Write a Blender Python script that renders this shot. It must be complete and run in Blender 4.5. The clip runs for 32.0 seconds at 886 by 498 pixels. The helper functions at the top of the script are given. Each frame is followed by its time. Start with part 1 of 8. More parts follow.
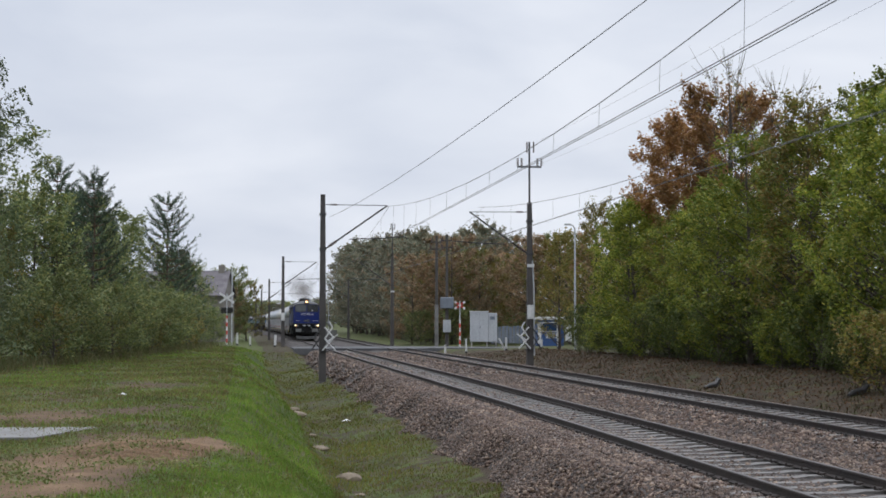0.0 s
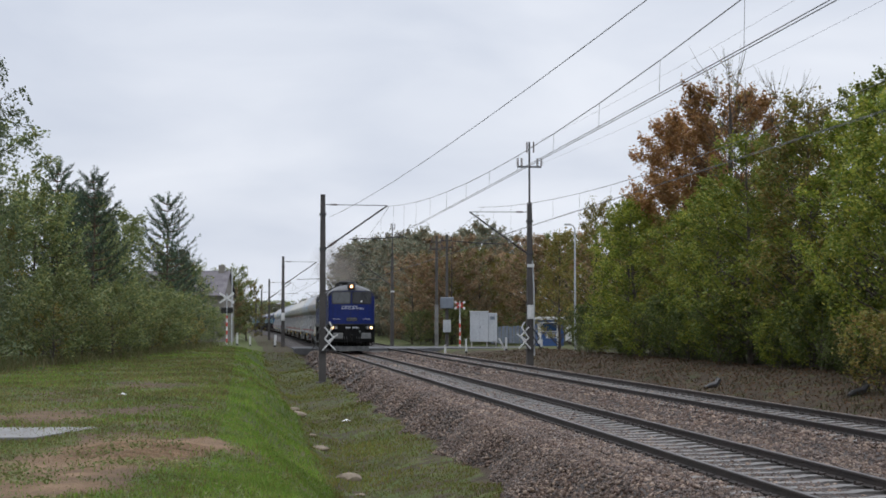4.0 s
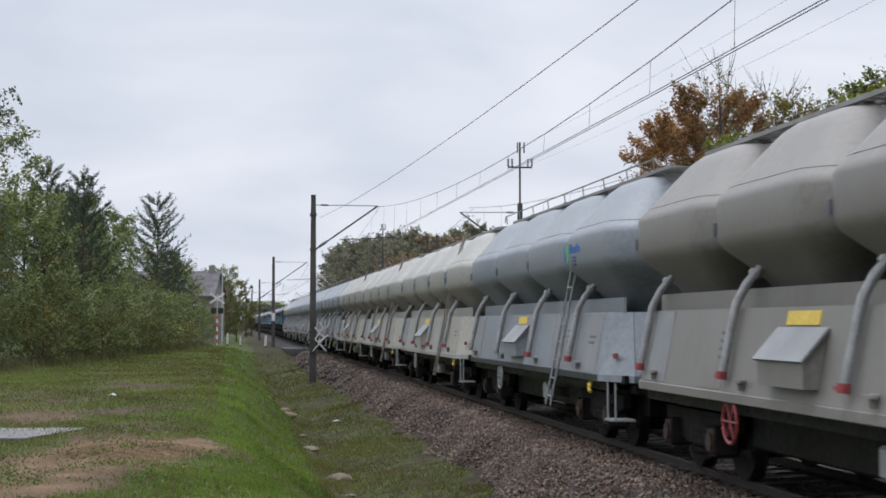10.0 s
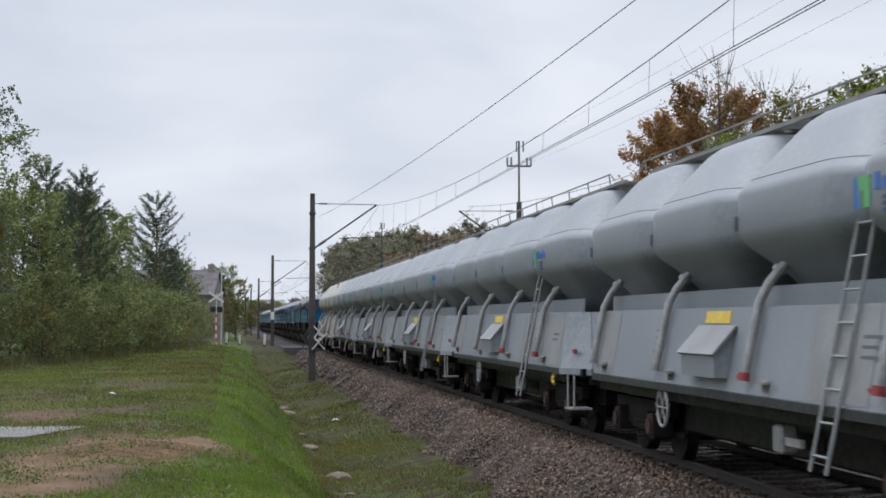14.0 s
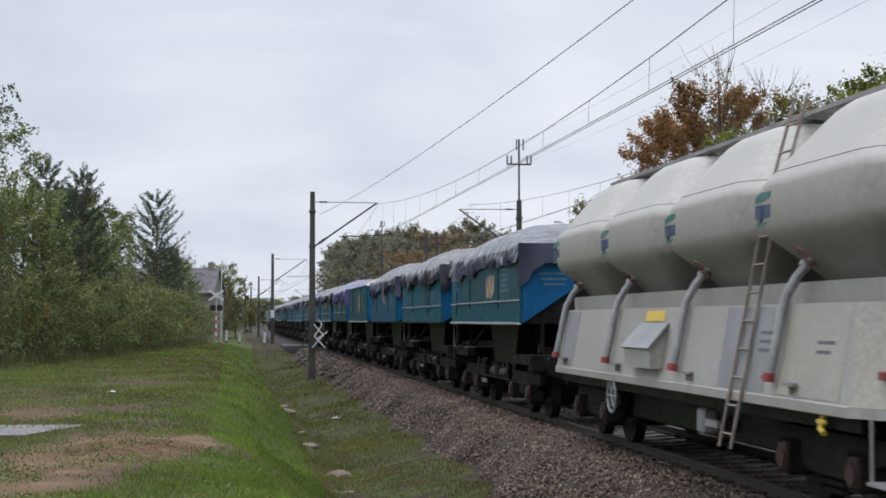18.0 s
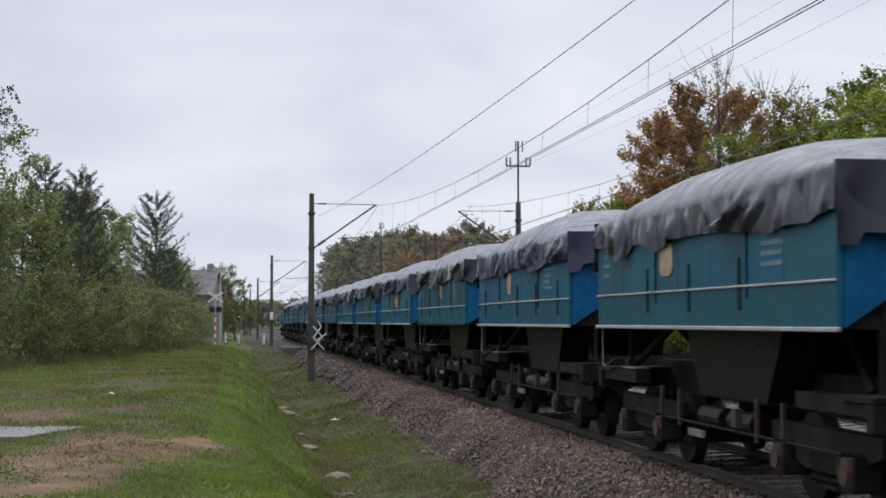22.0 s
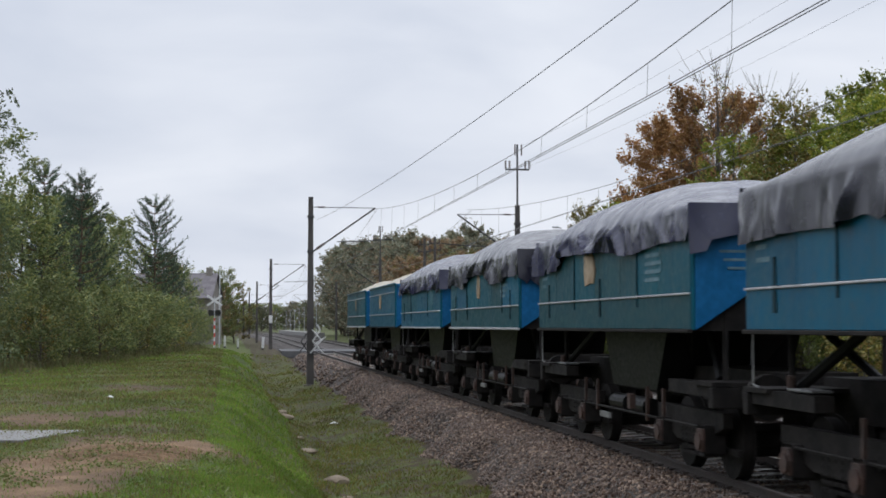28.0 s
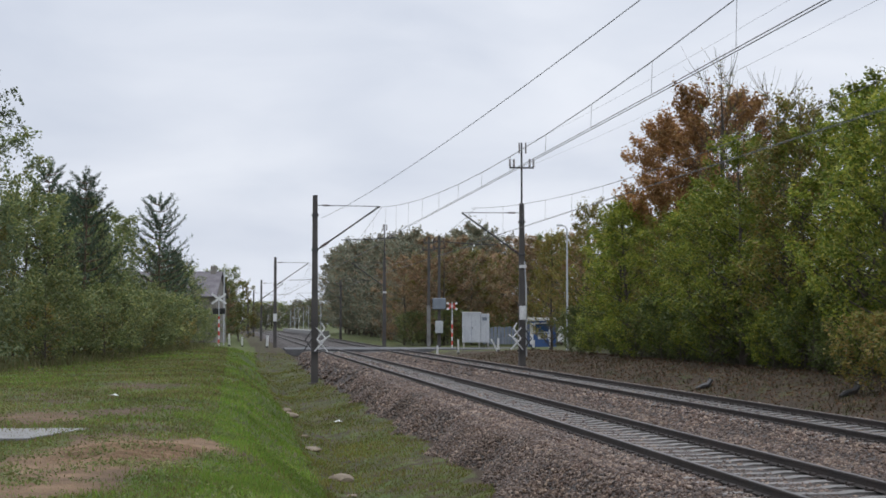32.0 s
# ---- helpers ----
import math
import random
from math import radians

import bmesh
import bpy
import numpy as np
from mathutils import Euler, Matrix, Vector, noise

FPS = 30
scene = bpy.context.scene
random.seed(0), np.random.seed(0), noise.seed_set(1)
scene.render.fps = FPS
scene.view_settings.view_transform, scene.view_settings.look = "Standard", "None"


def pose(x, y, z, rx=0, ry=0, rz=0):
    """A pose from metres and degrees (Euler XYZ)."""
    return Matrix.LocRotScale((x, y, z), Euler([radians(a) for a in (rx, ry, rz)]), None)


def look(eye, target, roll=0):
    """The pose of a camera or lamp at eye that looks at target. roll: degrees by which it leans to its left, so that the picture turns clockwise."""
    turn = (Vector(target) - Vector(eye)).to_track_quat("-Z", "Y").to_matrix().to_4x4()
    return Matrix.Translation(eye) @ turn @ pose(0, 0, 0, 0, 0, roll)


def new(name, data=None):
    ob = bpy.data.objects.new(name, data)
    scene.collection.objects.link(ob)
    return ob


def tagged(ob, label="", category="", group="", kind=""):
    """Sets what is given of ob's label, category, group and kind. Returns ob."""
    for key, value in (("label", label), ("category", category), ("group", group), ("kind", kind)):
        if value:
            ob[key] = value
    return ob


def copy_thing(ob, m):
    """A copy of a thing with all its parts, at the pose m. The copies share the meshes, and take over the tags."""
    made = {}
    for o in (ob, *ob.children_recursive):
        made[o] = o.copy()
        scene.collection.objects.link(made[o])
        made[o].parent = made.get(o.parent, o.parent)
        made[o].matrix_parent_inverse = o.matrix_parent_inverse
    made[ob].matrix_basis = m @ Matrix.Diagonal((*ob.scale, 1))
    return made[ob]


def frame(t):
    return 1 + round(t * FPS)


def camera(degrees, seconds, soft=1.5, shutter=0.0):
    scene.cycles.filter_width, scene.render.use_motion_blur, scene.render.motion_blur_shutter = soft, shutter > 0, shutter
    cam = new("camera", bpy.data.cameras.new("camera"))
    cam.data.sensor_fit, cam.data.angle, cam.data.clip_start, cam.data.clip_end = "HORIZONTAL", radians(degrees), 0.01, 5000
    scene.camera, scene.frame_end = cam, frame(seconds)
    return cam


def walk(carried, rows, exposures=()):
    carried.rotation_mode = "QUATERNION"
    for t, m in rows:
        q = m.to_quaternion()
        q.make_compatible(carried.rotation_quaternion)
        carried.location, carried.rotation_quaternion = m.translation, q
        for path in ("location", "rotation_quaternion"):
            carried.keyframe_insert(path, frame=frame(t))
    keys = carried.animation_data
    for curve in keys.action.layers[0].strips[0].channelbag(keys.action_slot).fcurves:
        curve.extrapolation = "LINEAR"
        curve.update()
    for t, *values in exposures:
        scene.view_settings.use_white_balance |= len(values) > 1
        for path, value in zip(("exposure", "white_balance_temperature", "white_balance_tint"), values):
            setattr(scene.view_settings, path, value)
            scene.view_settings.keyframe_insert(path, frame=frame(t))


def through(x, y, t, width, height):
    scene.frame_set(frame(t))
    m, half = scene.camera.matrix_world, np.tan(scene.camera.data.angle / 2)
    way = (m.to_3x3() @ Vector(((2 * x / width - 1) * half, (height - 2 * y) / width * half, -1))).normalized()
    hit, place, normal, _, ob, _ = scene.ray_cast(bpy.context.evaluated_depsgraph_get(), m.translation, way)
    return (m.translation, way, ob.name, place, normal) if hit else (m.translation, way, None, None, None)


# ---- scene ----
cam = camera(32.303, 32.0, soft=1.7, shutter=0.15)

# The tracks run along y; x points to the right, rail tops lie at z = 0.
EYE = Vector((0.0, 0.0, 1.858))


def aim(turn, lift):
    """The camera on its tripod, turned right and tilted up by degrees."""
    a, b = radians(turn), radians(lift)
    return look(EYE, EYE + Vector((math.sin(a) * math.cos(b), math.cos(a) * math.cos(b), math.sin(b))))


walk(cam, [
    (0, aim(-0.000, 2.756)),
    (8.5, aim(-0.000, 2.756)),
    (9, aim(0.048, 2.756)),
    (9.5, aim(0.226, 2.787)),
    (10, aim(0.356, 2.772)),
    (10.5, aim(0.389, 2.740)),
    (11, aim(0.421, 2.756)),
    (11.5, aim(0.421, 2.756)),
    (12, aim(0.421, 2.756)),
    (12.5, aim(0.421, 2.772)),
    (13, aim(0.421, 2.756)),
    (13.5, aim(0.421, 2.724)),
    (14, aim(0.389, 2.724)),
    (14.5, aim(0.389, 2.756)),
    (16.5, aim(0.453, 2.692)),
    (17, aim(0.453, 2.658)),
    (17.5, aim(0.453, 2.658)),
    (18, aim(0.389, 2.658)),
    (18.5, aim(0.389, 2.691)),
    (19, aim(0.421, 2.691)),
    (19.5, aim(0.389, 2.724)),
    (20, aim(0.389, 2.691)),
    (20.5, aim(0.453, 2.658)),
    (21, aim(0.421, 2.658)),
    (21.5, aim(0.453, 2.691)),
    (22, aim(0.421, 2.724)),
    (22.5, aim(0.453, 2.691)),
    (23, aim(0.453, 2.691)),
    (23.5, aim(0.453, 2.724)),
    (24, aim(0.487, 2.724)),
    (24.5, aim(0.421, 2.724)),
    (25, aim(0.358, 2.756)),
    (25.5, aim(0.389, 2.756)),
    (27.5, aim(0.421, 2.821)),
    (28, aim(0.453, 2.853)),
    (28.5, aim(0.421, 2.885)),
    (29, aim(0.453, 2.853)),
    (29.5, aim(0.453, 2.787)),
    (30, aim(0.453, 2.724)),
    (30.5, aim(0.421, 2.691)),
    (31, aim(0.453, 2.675)),
    (31.5, aim(0.389, 2.724)),
    (32, aim(0.292, 2.787)),
], exposures=[(0, 0.0), (32, 0.0)])

# ---- sky and light: an overcast autumn day ----
world = bpy.data.worlds.new("overcast_sky")
scene.world = world
world.use_nodes = True


def overcast():
    nt = world.node_tree
    nt.nodes.clear()
    out = nt.nodes.new("ShaderNodeOutputWorld")
    bg = nt.nodes.new("ShaderNodeBackground")
    sky = nt.nodes.new("ShaderNodeTexSky")
    sky.sky_type, sky.sun_disc = "NISHITA", False
    sky.sun_elevation, sky.sun_rotation = radians(74), radians(-35)
    sky.air_density, sky.dust_density = 1.0, 4.0
    dim = nt.nodes.new("ShaderNodeMix")
    dim.data_type, dim.blend_type = "RGBA", "MULTIPLY"
    dim.inputs[0].default_value = 1.0
    dim.inputs[7].default_value = (0.07, 0.07, 0.07, 1)
    nt.links.new(sky.outputs[0], dim.inputs[6])
    co = nt.nodes.new("ShaderNodeTexCoord")
    mp = nt.nodes.new("ShaderNodeMapping")
    mp.inputs["Scale"].default_value = (1.0, 1.0, 2.6)
    nt.links.new(co.outputs["Generated"], mp.inputs[0])
    n1 = nt.nodes.new("ShaderNodeTexNoise")
    n1.inputs["Scale"].default_value, n1.inputs["Detail"].default_value = 5.0, 5.0
    n1.inputs["Roughness"].default_value, n1.inputs["Distortion"].default_value = 0.45, 0.4
    nt.links.new(mp.outputs[0], n1.inputs["Vector"])
    ramp = nt.nodes.new("ShaderNodeValToRGB")
    ramp.color_ramp.elements[0].position, ramp.color_ramp.elements[1].position = 0.32, 0.68
    ramp.color_ramp.elements[0].color = (0.655, 0.71, 0.825, 1)
    ramp.color_ramp.elements[1].color = (0.86, 0.90, 0.985, 1)
    nt.links.new(n1.outputs[0], ramp.inputs[0])
    # the cloud is brighter overhead than at the horizon
    sep = nt.nodes.new("ShaderNodeSeparateXYZ")
    nt.links.new(co.outputs["Generated"], sep.inputs[0])
    rise = nt.nodes.new("ShaderNodeMapRange")
    rise.inputs[1].default_value, rise.inputs[2].default_value = 0.22, 1.0
    rise.inputs[3].default_value, rise.inputs[4].default_value = 1.0, 3.1
    nt.links.new(sep.outputs[2], rise.inputs[0])
    lift = nt.nodes.new("ShaderNodeVectorMath")
    lift.operation = "SCALE"
    nt.links.new(ramp.outputs[0], lift.inputs[0])
    nt.links.new(rise.outputs[0], lift.inputs[3])
    mix = nt.nodes.new("ShaderNodeMix")
    mix.data_type = "RGBA"
    mix.inputs[0].default_value = 0.94
    nt.links.new(dim.outputs[2], mix.inputs[6])
    nt.links.new(lift.outputs[0], mix.inputs[7])
    nt.links.new(mix.outputs[2], bg.inputs[0])
    bg.inputs[1].default_value = 1.0
    nt.links.new(bg.outputs[0], out.inputs[0])


overcast()
sun_data = bpy.data.lights.new("sun", "SUN")
sun_data.energy, sun_data.angle, sun_data.color = 0.5, radians(25), (1.0, 0.97, 0.92)
sun = new("sun", sun_data)
sun.matrix_world = look((0, 0, 60), (10, -14, 0))
tagged(sun, "dim sun behind thick cloud", "sun", kind="structure")

# ---- mesh and material tools ----
class Shape:
    """Collects points and faces of one mesh."""

    def __init__(self):
        self.v, self.f = [], []

    def add(self, v, f):
        n = len(self.v)
        self.v.extend(v)
        self.f.extend([tuple(i + n for i in q) for q in f])
        return self

    def box(self, x0, y0, z0, x1, y1, z1, c=0.0):
        if c <= 0:
            v = [(x, y, z) for z in (z0, z1) for y in (y0, y1) for x in (x0, x1)]
            return self.add(v, [(0, 2, 3, 1), (4, 5, 7, 6), (0, 1, 5, 4), (2, 6, 7, 3), (0, 4, 6, 2), (1, 3, 7, 5)])
        v, lo, hi = [], (x0, y0, z0), (x1, y1, z1)
        idx = {}
        for k in range(8):
            s = [(k >> a) & 1 for a in range(3)]
            for a in range(3):
                p = []
                for b in range(3):
                    e = hi[b] if s[b] else lo[b]
                    p.append(e if b == a else e + (-c if s[b] else c))
                idx[(k, a)] = len(v)
                v.append(tuple(p))
        f = []
        for a in range(3):
            b, d = (a + 1) % 3, (a + 2) % 3
            for s in (0, 1):
                q = [(s << a) | (i << b) | (j << d) for i, j in ((0, 0), (1, 0), (1, 1), (0, 1))]
                q = [idx[(k, a)] for k in q]
                f.append(tuple(q if s else q[::-1]))
            for i in (0, 1):
                for j in (0, 1):
                    k0 = (i << b) | (j << d)
                    k1 = k0 | (1 << a)
                    q = (idx[(k0, b)], idx[(k1, b)], idx[(k1, d)], idx[(k0, d)])
                    f.append(q if i != j else q[::-1])
        for k in range(8):
            q = (idx[(k, 0)], idx[(k, 1)], idx[(k, 2)])
            f.append(q if bin(k).count("1") % 2 else q[::-1])
        return self.add(v, f)

    def cyl(self, p, q, r, r2=None, n=10, caps=True):
        p, q = Vector(p), Vector(q)
        r2 = r if r2 is None else r2
        w = (q - p).normalized()
        a = w.orthogonal().normalized()
        b = w.cross(a)
        ring = [a * math.cos(math.tau * i / n) + b * math.sin(math.tau * i / n) for i in range(n)]
        v = [tuple(p + u * r) for u in ring] + [tuple(q + u * r2) for u in ring]
        f = [(i, (i + 1) % n, n + (i + 1) % n, n + i) for i in range(n)]
        if caps:
            f += [tuple(range(n))[::-1], tuple(range(n, 2 * n))]
        return self.add(v, f)

    def tube(self, pts, r, n=6, radii=None):
        pts = [Vector(p) for p in pts]
        v, f = [], []
        for k, p in enumerate(pts):
            w = (pts[min(k + 1, len(pts) - 1)] - pts[max(k - 1, 0)]).normalized()
            a = Vector((0, 0, 1)).cross(w)
            a = a.normalized() if a.length > 0.05 else Vector((1, 0, 0))
            b = w.cross(a)
            rr = radii[k] if radii else r
            v += [tuple(p + (a * math.cos(math.tau * i / n) + b * math.sin(math.tau * i / n)) * rr) for i in range(n)]
        for k in range(len(pts) - 1):
            f += [(k * n + i, k * n + (i + 1) % n, (k + 1) * n + (i + 1) % n, (k + 1) * n + i) for i in range(n)]
        m = (len(pts) - 1) * n
        f += [tuple(range(n))[::-1], tuple(range(m, m + n))]
        return self.add(v, f)

    def prism(self, poly, axis, a, b):
        """poly: points of the two other axes in order (y, z), (x, z) or (x, y)."""
        def put(p, s):
            return {"x": (s, p[0], p[1]), "y": (p[0], s, p[1]), "z": (p[0], p[1], s)}[axis]
        n = len(poly)
        v = [put(p, a) for p in poly] + [put(p, b) for p in poly]
        f = [(i, (i + 1) % n, n + (i + 1) % n, n + i) for i in range(n)]
        return self.add(v, f + [tuple(range(n))[::-1], tuple(range(n, 2 * n))])

    def loft(self, rings, closed=True, caps=True):
        n = len(rings[0])
        v = [tuple(p) for r in rings for p in r]
        m = n if closed else n - 1
        f = [(k * n + i, k * n + (i + 1) % n, (k + 1) * n + (i + 1) % n, (k + 1) * n + i) for k in range(len(rings) - 1) for i in range(m)]
        if caps and closed:
            f += [tuple(range(n))[::-1], tuple(range(len(v) - n, len(v)))]
        return self.add(v, f)

    def mesh(self, name, material, smooth=False):
        me = bpy.data.meshes.new(name)
        me.from_pydata(self.v, [], self.f)
        me.materials.append(material)
        bm = bmesh.new()
        bm.from_mesh(me)
        bmesh.ops.recalc_face_normals(bm, faces=bm.faces)
        bm.to_mesh(me)
        bm.free()
        if smooth:
            me.polygons.foreach_set("use_smooth", [True] * len(me.polygons))
            me.set_sharp_from_angle(angle=radians(smooth if smooth > 1 else 38))
        return me


def raw_mesh(name, v, f, material):
    """A large mesh straight from number arrays of points and of equal-sided faces."""
    me = bpy.data.meshes.new(name)
    v, f = np.asarray(v, dtype=np.float32), np.asarray(f, dtype=np.int32)
    me.vertices.add(len(v))
    me.vertices.foreach_set("co", v.ravel())
    k = f.shape[1]
    me.loops.add(f.size)
    me.loops.foreach_set("vertex_index", f.ravel())
    me.polygons.add(len(f))
    me.polygons.foreach_set("loop_start", np.arange(0, f.size, k, dtype=np.int32))
    me.materials.append(material)
    me.update(calc_edges=True)
    return me


def thing(name, label, category, group="", kind="", at=None):
    ob = new(name)
    ob.empty_display_size = 0.2
    if at is not None:
        ob.matrix_world = at
    return tagged(ob, label, category, group, kind)


def part(name, shape, material, parent=None, label="", smooth=False):
    me = shape if isinstance(shape, bpy.types.Mesh) else shape.mesh(name, material, smooth)
    ob = new(name, me)
    if parent is not None:
        ob.parent = parent
    return tagged(ob, label) if label else ob


def nodes_of(m):
    m.use_nodes = True
    nt = m.node_tree
    return nt, nt.nodes["Principled BSDF"]


def surface(name, c1, c2, rough=0.7, metal=0.0, big=1.2, fine=18.0, bump=0.15, bump_size=0.01, streak=0.0,
            streak_colour=(0.03, 0.025, 0.02), vary=0.0, spots=0.0, spot_colour=(0.18, 0.07, 0.03), spec=0.5, coat=0.0):
    """A weathered surface: two colours mixed in large patches, fine grain, runs of dirt, spots of rust."""
    m = bpy.data.materials.new(name)
    nt, bsdf = nodes_of(m)
    L = nt.links.new
    co = nt.nodes.new("ShaderNodeTexCoord")

    def tex(scale, detail=4.0, vec=None, rough_=0.55):
        t = nt.nodes.new("ShaderNodeTexNoise")
        t.inputs["Scale"].default_value, t.inputs["Detail"].default_value, t.inputs["Roughness"].default_value = scale, detail, rough_
        L(vec or co.outputs["Object"], t.inputs["Vector"])
        return t.outputs[0]

    def spread(value, lo, hi, a=0.0, b=1.0):
        r = nt.nodes.new("ShaderNodeMapRange")
        for i, x in enumerate((lo, hi, a, b)):
            r.inputs[i + 1].default_value = x
        L(value, r.inputs[0])
        return r.outputs[0]

    def blend(fac, a, b, kind="MIX"):
        x = nt.nodes.new("ShaderNodeMix")
        x.data_type, x.blend_type = "RGBA", kind
        if isinstance(fac, (int, float)):
            x.inputs[0].default_value = fac
        else:
            L(fac, x.inputs[0])
        for i, c in ((6, a), (7, b)):
            if isinstance(c, tuple):
                x.inputs[i].default_value = (*c, 1)
            else:
                L(c, x.inputs[i])
        return x.outputs[2]

    col = blend(spread(tex(big), 0.35, 0.65), c1, c2)
    grain = tex(fine, 5.0)
    g = nt.nodes.new("ShaderNodeHueSaturation")
    L(spread(grain, 0.2, 0.8, 0.75, 1.25), g.inputs["Value"])
    L(col, g.inputs["Color"])
    col = g.outputs[0]
    if streak:
        mp = nt.nodes.new("ShaderNodeMapping")
        mp.inputs["Scale"].default_value = (5.0, 5.0, 0.35)
        L(co.outputs["Object"], mp.inputs[0])
        col = blend(spread(tex(1.3, 6.0, mp.outputs[0], 0.65), 0.5, 0.78, 0.0, streak), col, streak_colour)
    if spots:
        col = blend(spread(tex(3.1, 7.0, None, 0.7), 0.60, 0.68, 0.0, spots), col, spot_colour)
    if vary:
        oi = nt.nodes.new("ShaderNodeObjectInfo")
        h = nt.nodes.new("ShaderNodeHueSaturation")
        L(spread(oi.outputs["Random"], 0, 1, 1 - vary, 1 + vary), h.inputs["Value"])
        L(col, h.inputs["Color"])
        col = h.outputs[0]
    L(col, bsdf.inputs["Base Color"])
    bsdf.inputs["Metallic"].default_value = metal
    bsdf.inputs["Specular IOR Level"].default_value = spec
    bsdf.inputs["Coat Weight"].default_value = coat
    L(spread(grain, 0.3, 0.7, max(0.05, rough - 0.12), min(1.0, rough + 0.12)), bsdf.inputs["Roughness"])
    if bump:
        b = nt.nodes.new("ShaderNodeBump")
        b.inputs["Strength"].default_value, b.inputs["Distance"].default_value = bump, bump_size
        L(grain, b.inputs["Height"])
        L(b.outputs[0], bsdf.inputs["Normal"])
    return m


def leafy(name, colours, through=0.35, rough=0.55):
    """Leaves: each takes a colour of its own from the given ones; some light passes through."""
    m = bpy.data.materials.new(name)
    nt, bsdf = nodes_of(m)
    geo = nt.nodes.new("ShaderNodeNewGeometry")
    ramp = nt.nodes.new("ShaderNodeValToRGB")
    el = ramp.color_ramp.elements
    while len(el) < len(colours):
        el.new(0.5)
    for i, c in enumerate(colours):
        el[i].position, el[i].color = i / (len(colours) - 1), (*c, 1)
    nt.links.new(geo.outputs["Random Per Island"], ramp.inputs[0])
    oi = nt.nodes.new("ShaderNodeObjectInfo")
    r = nt.nodes.new("ShaderNodeMapRange")
    r.inputs[3].default_value, r.inputs[4].default_value = 0.8, 1.2
    nt.links.new(oi.outputs["Random"], r.inputs[0])
    co = nt.nodes.new("ShaderNodeTexCoord")
    n = nt.nodes.new("ShaderNodeTexNoise")
    n.inputs["Scale"].default_value, n.inputs["Detail"].default_value = 0.45, 3.0
    nt.links.new(co.outputs["Object"], n.inputs["Vector"])
    r2 = nt.nodes.new("ShaderNodeMapRange")
    r2.inputs[1].default_value, r2.inputs[2].default_value, r2.inputs[3].default_value, r2.inputs[4].default_value = 0.3, 0.7, 0.65, 1.3
    nt.links.new(n.outputs[0], r2.inputs[0])
    mul = nt.nodes.new("ShaderNodeMath")
    mul.operation = "MULTIPLY"
    nt.links.new(r.outputs[0], mul.inputs[0])
    nt.links.new(r2.outputs[0], mul.inputs[1])
    h = nt.nodes.new("ShaderNodeHueSaturation")
    nt.links.new(mul.outputs[0], h.inputs["Value"])
    nt.links.new(ramp.outputs[0], h.inputs["Color"])
    nt.links.new(h.outputs[0], bsdf.inputs["Base Color"])
    bsdf.inputs["Roughness"].default_value = rough
    bsdf.inputs["Specular IOR Level"].default_value = 0.3
    tl = nt.nodes.new("ShaderNodeBsdfTranslucent")
    nt.links.new(h.outputs[0], tl.inputs[0])
    ms = nt.nodes.new("ShaderNodeMixShader")
    ms.inputs[0].default_value = through
    nt.links.new(bsdf.outputs[0], ms.inputs[1])
    nt.links.new(tl.outputs[0], ms.inputs[2])
    nt.links.new(ms.outputs[0], nt.nodes["Material Output"].inputs[0])
    return m


def glow(name, colour, strength):
    m = bpy.data.materials.new(name)
    nt, bsdf = nodes_of(m)
    bsdf.inputs["Base Color"].default_value = (*colour, 1)
    bsdf.inputs["Emission Color"].default_value = (*colour, 1)
    bsdf.inputs["Emission Strength"].default_value = strength
    return m


def glass(name, tint, rough=0.05):
    m = bpy.data.materials.new(name)
    nt, bsdf = nodes_of(m)
    bsdf.inputs["Base Color"].default_value = (*tint, 1)
    bsdf.inputs["Roughness"].default_value = rough
    bsdf.inputs["Transmission Weight"].default_value = 0.75
    bsdf.inputs["IOR"].default_value = 1.45
    return m

# ---- materials ----
M_BALLAST = surface("ballast_gravel", (0.017, 0.0115, 0.009), (0.034, 0.024, 0.019), 0.8, big=0.6, fine=22, bump=0.9, bump_size=0.06)
M_STONE = leafy("ballast_stones", [(0.0175, 0.0103, 0.0071), (0.0832, 0.0503, 0.0341), (0.0365, 0.0206, 0.0138), (0.214, 0.156, 0.113), (0.0571, 0.0305, 0.0196), (0.0238, 0.0138, 0.00959), (0.127, 0.0824, 0.0568)], 0.0, 0.5)
M_RAIL = surface("rusty_rail", (0.013, 0.009, 0.007), (0.024, 0.015, 0.011), 0.75, 0.0, big=3, fine=40, bump=0.2)
M_RAILTOP = surface("worn_rail_head", (0.036, 0.031, 0.029), (0.055, 0.048, 0.045), 0.5, 0.2, big=2, fine=30, bump=0.02)
M_SLEEPER = surface("sleeper_concrete", (0.07, 0.064, 0.058), (0.13, 0.12, 0.11), 0.62, big=2.2, fine=30, bump=0.25, vary=0.15)
M_CONCRETE = surface("weathered_concrete", (0.33, 0.31, 0.28), (0.44, 0.42, 0.39), 0.8, big=1.4, fine=14, bump=0.3, streak=0.5)
M_ROAD = surface("worn_asphalt", (0.075, 0.075, 0.077), (0.12, 0.12, 0.122), 0.88, big=0.5, fine=9, bump=0.4, spec=0.1)


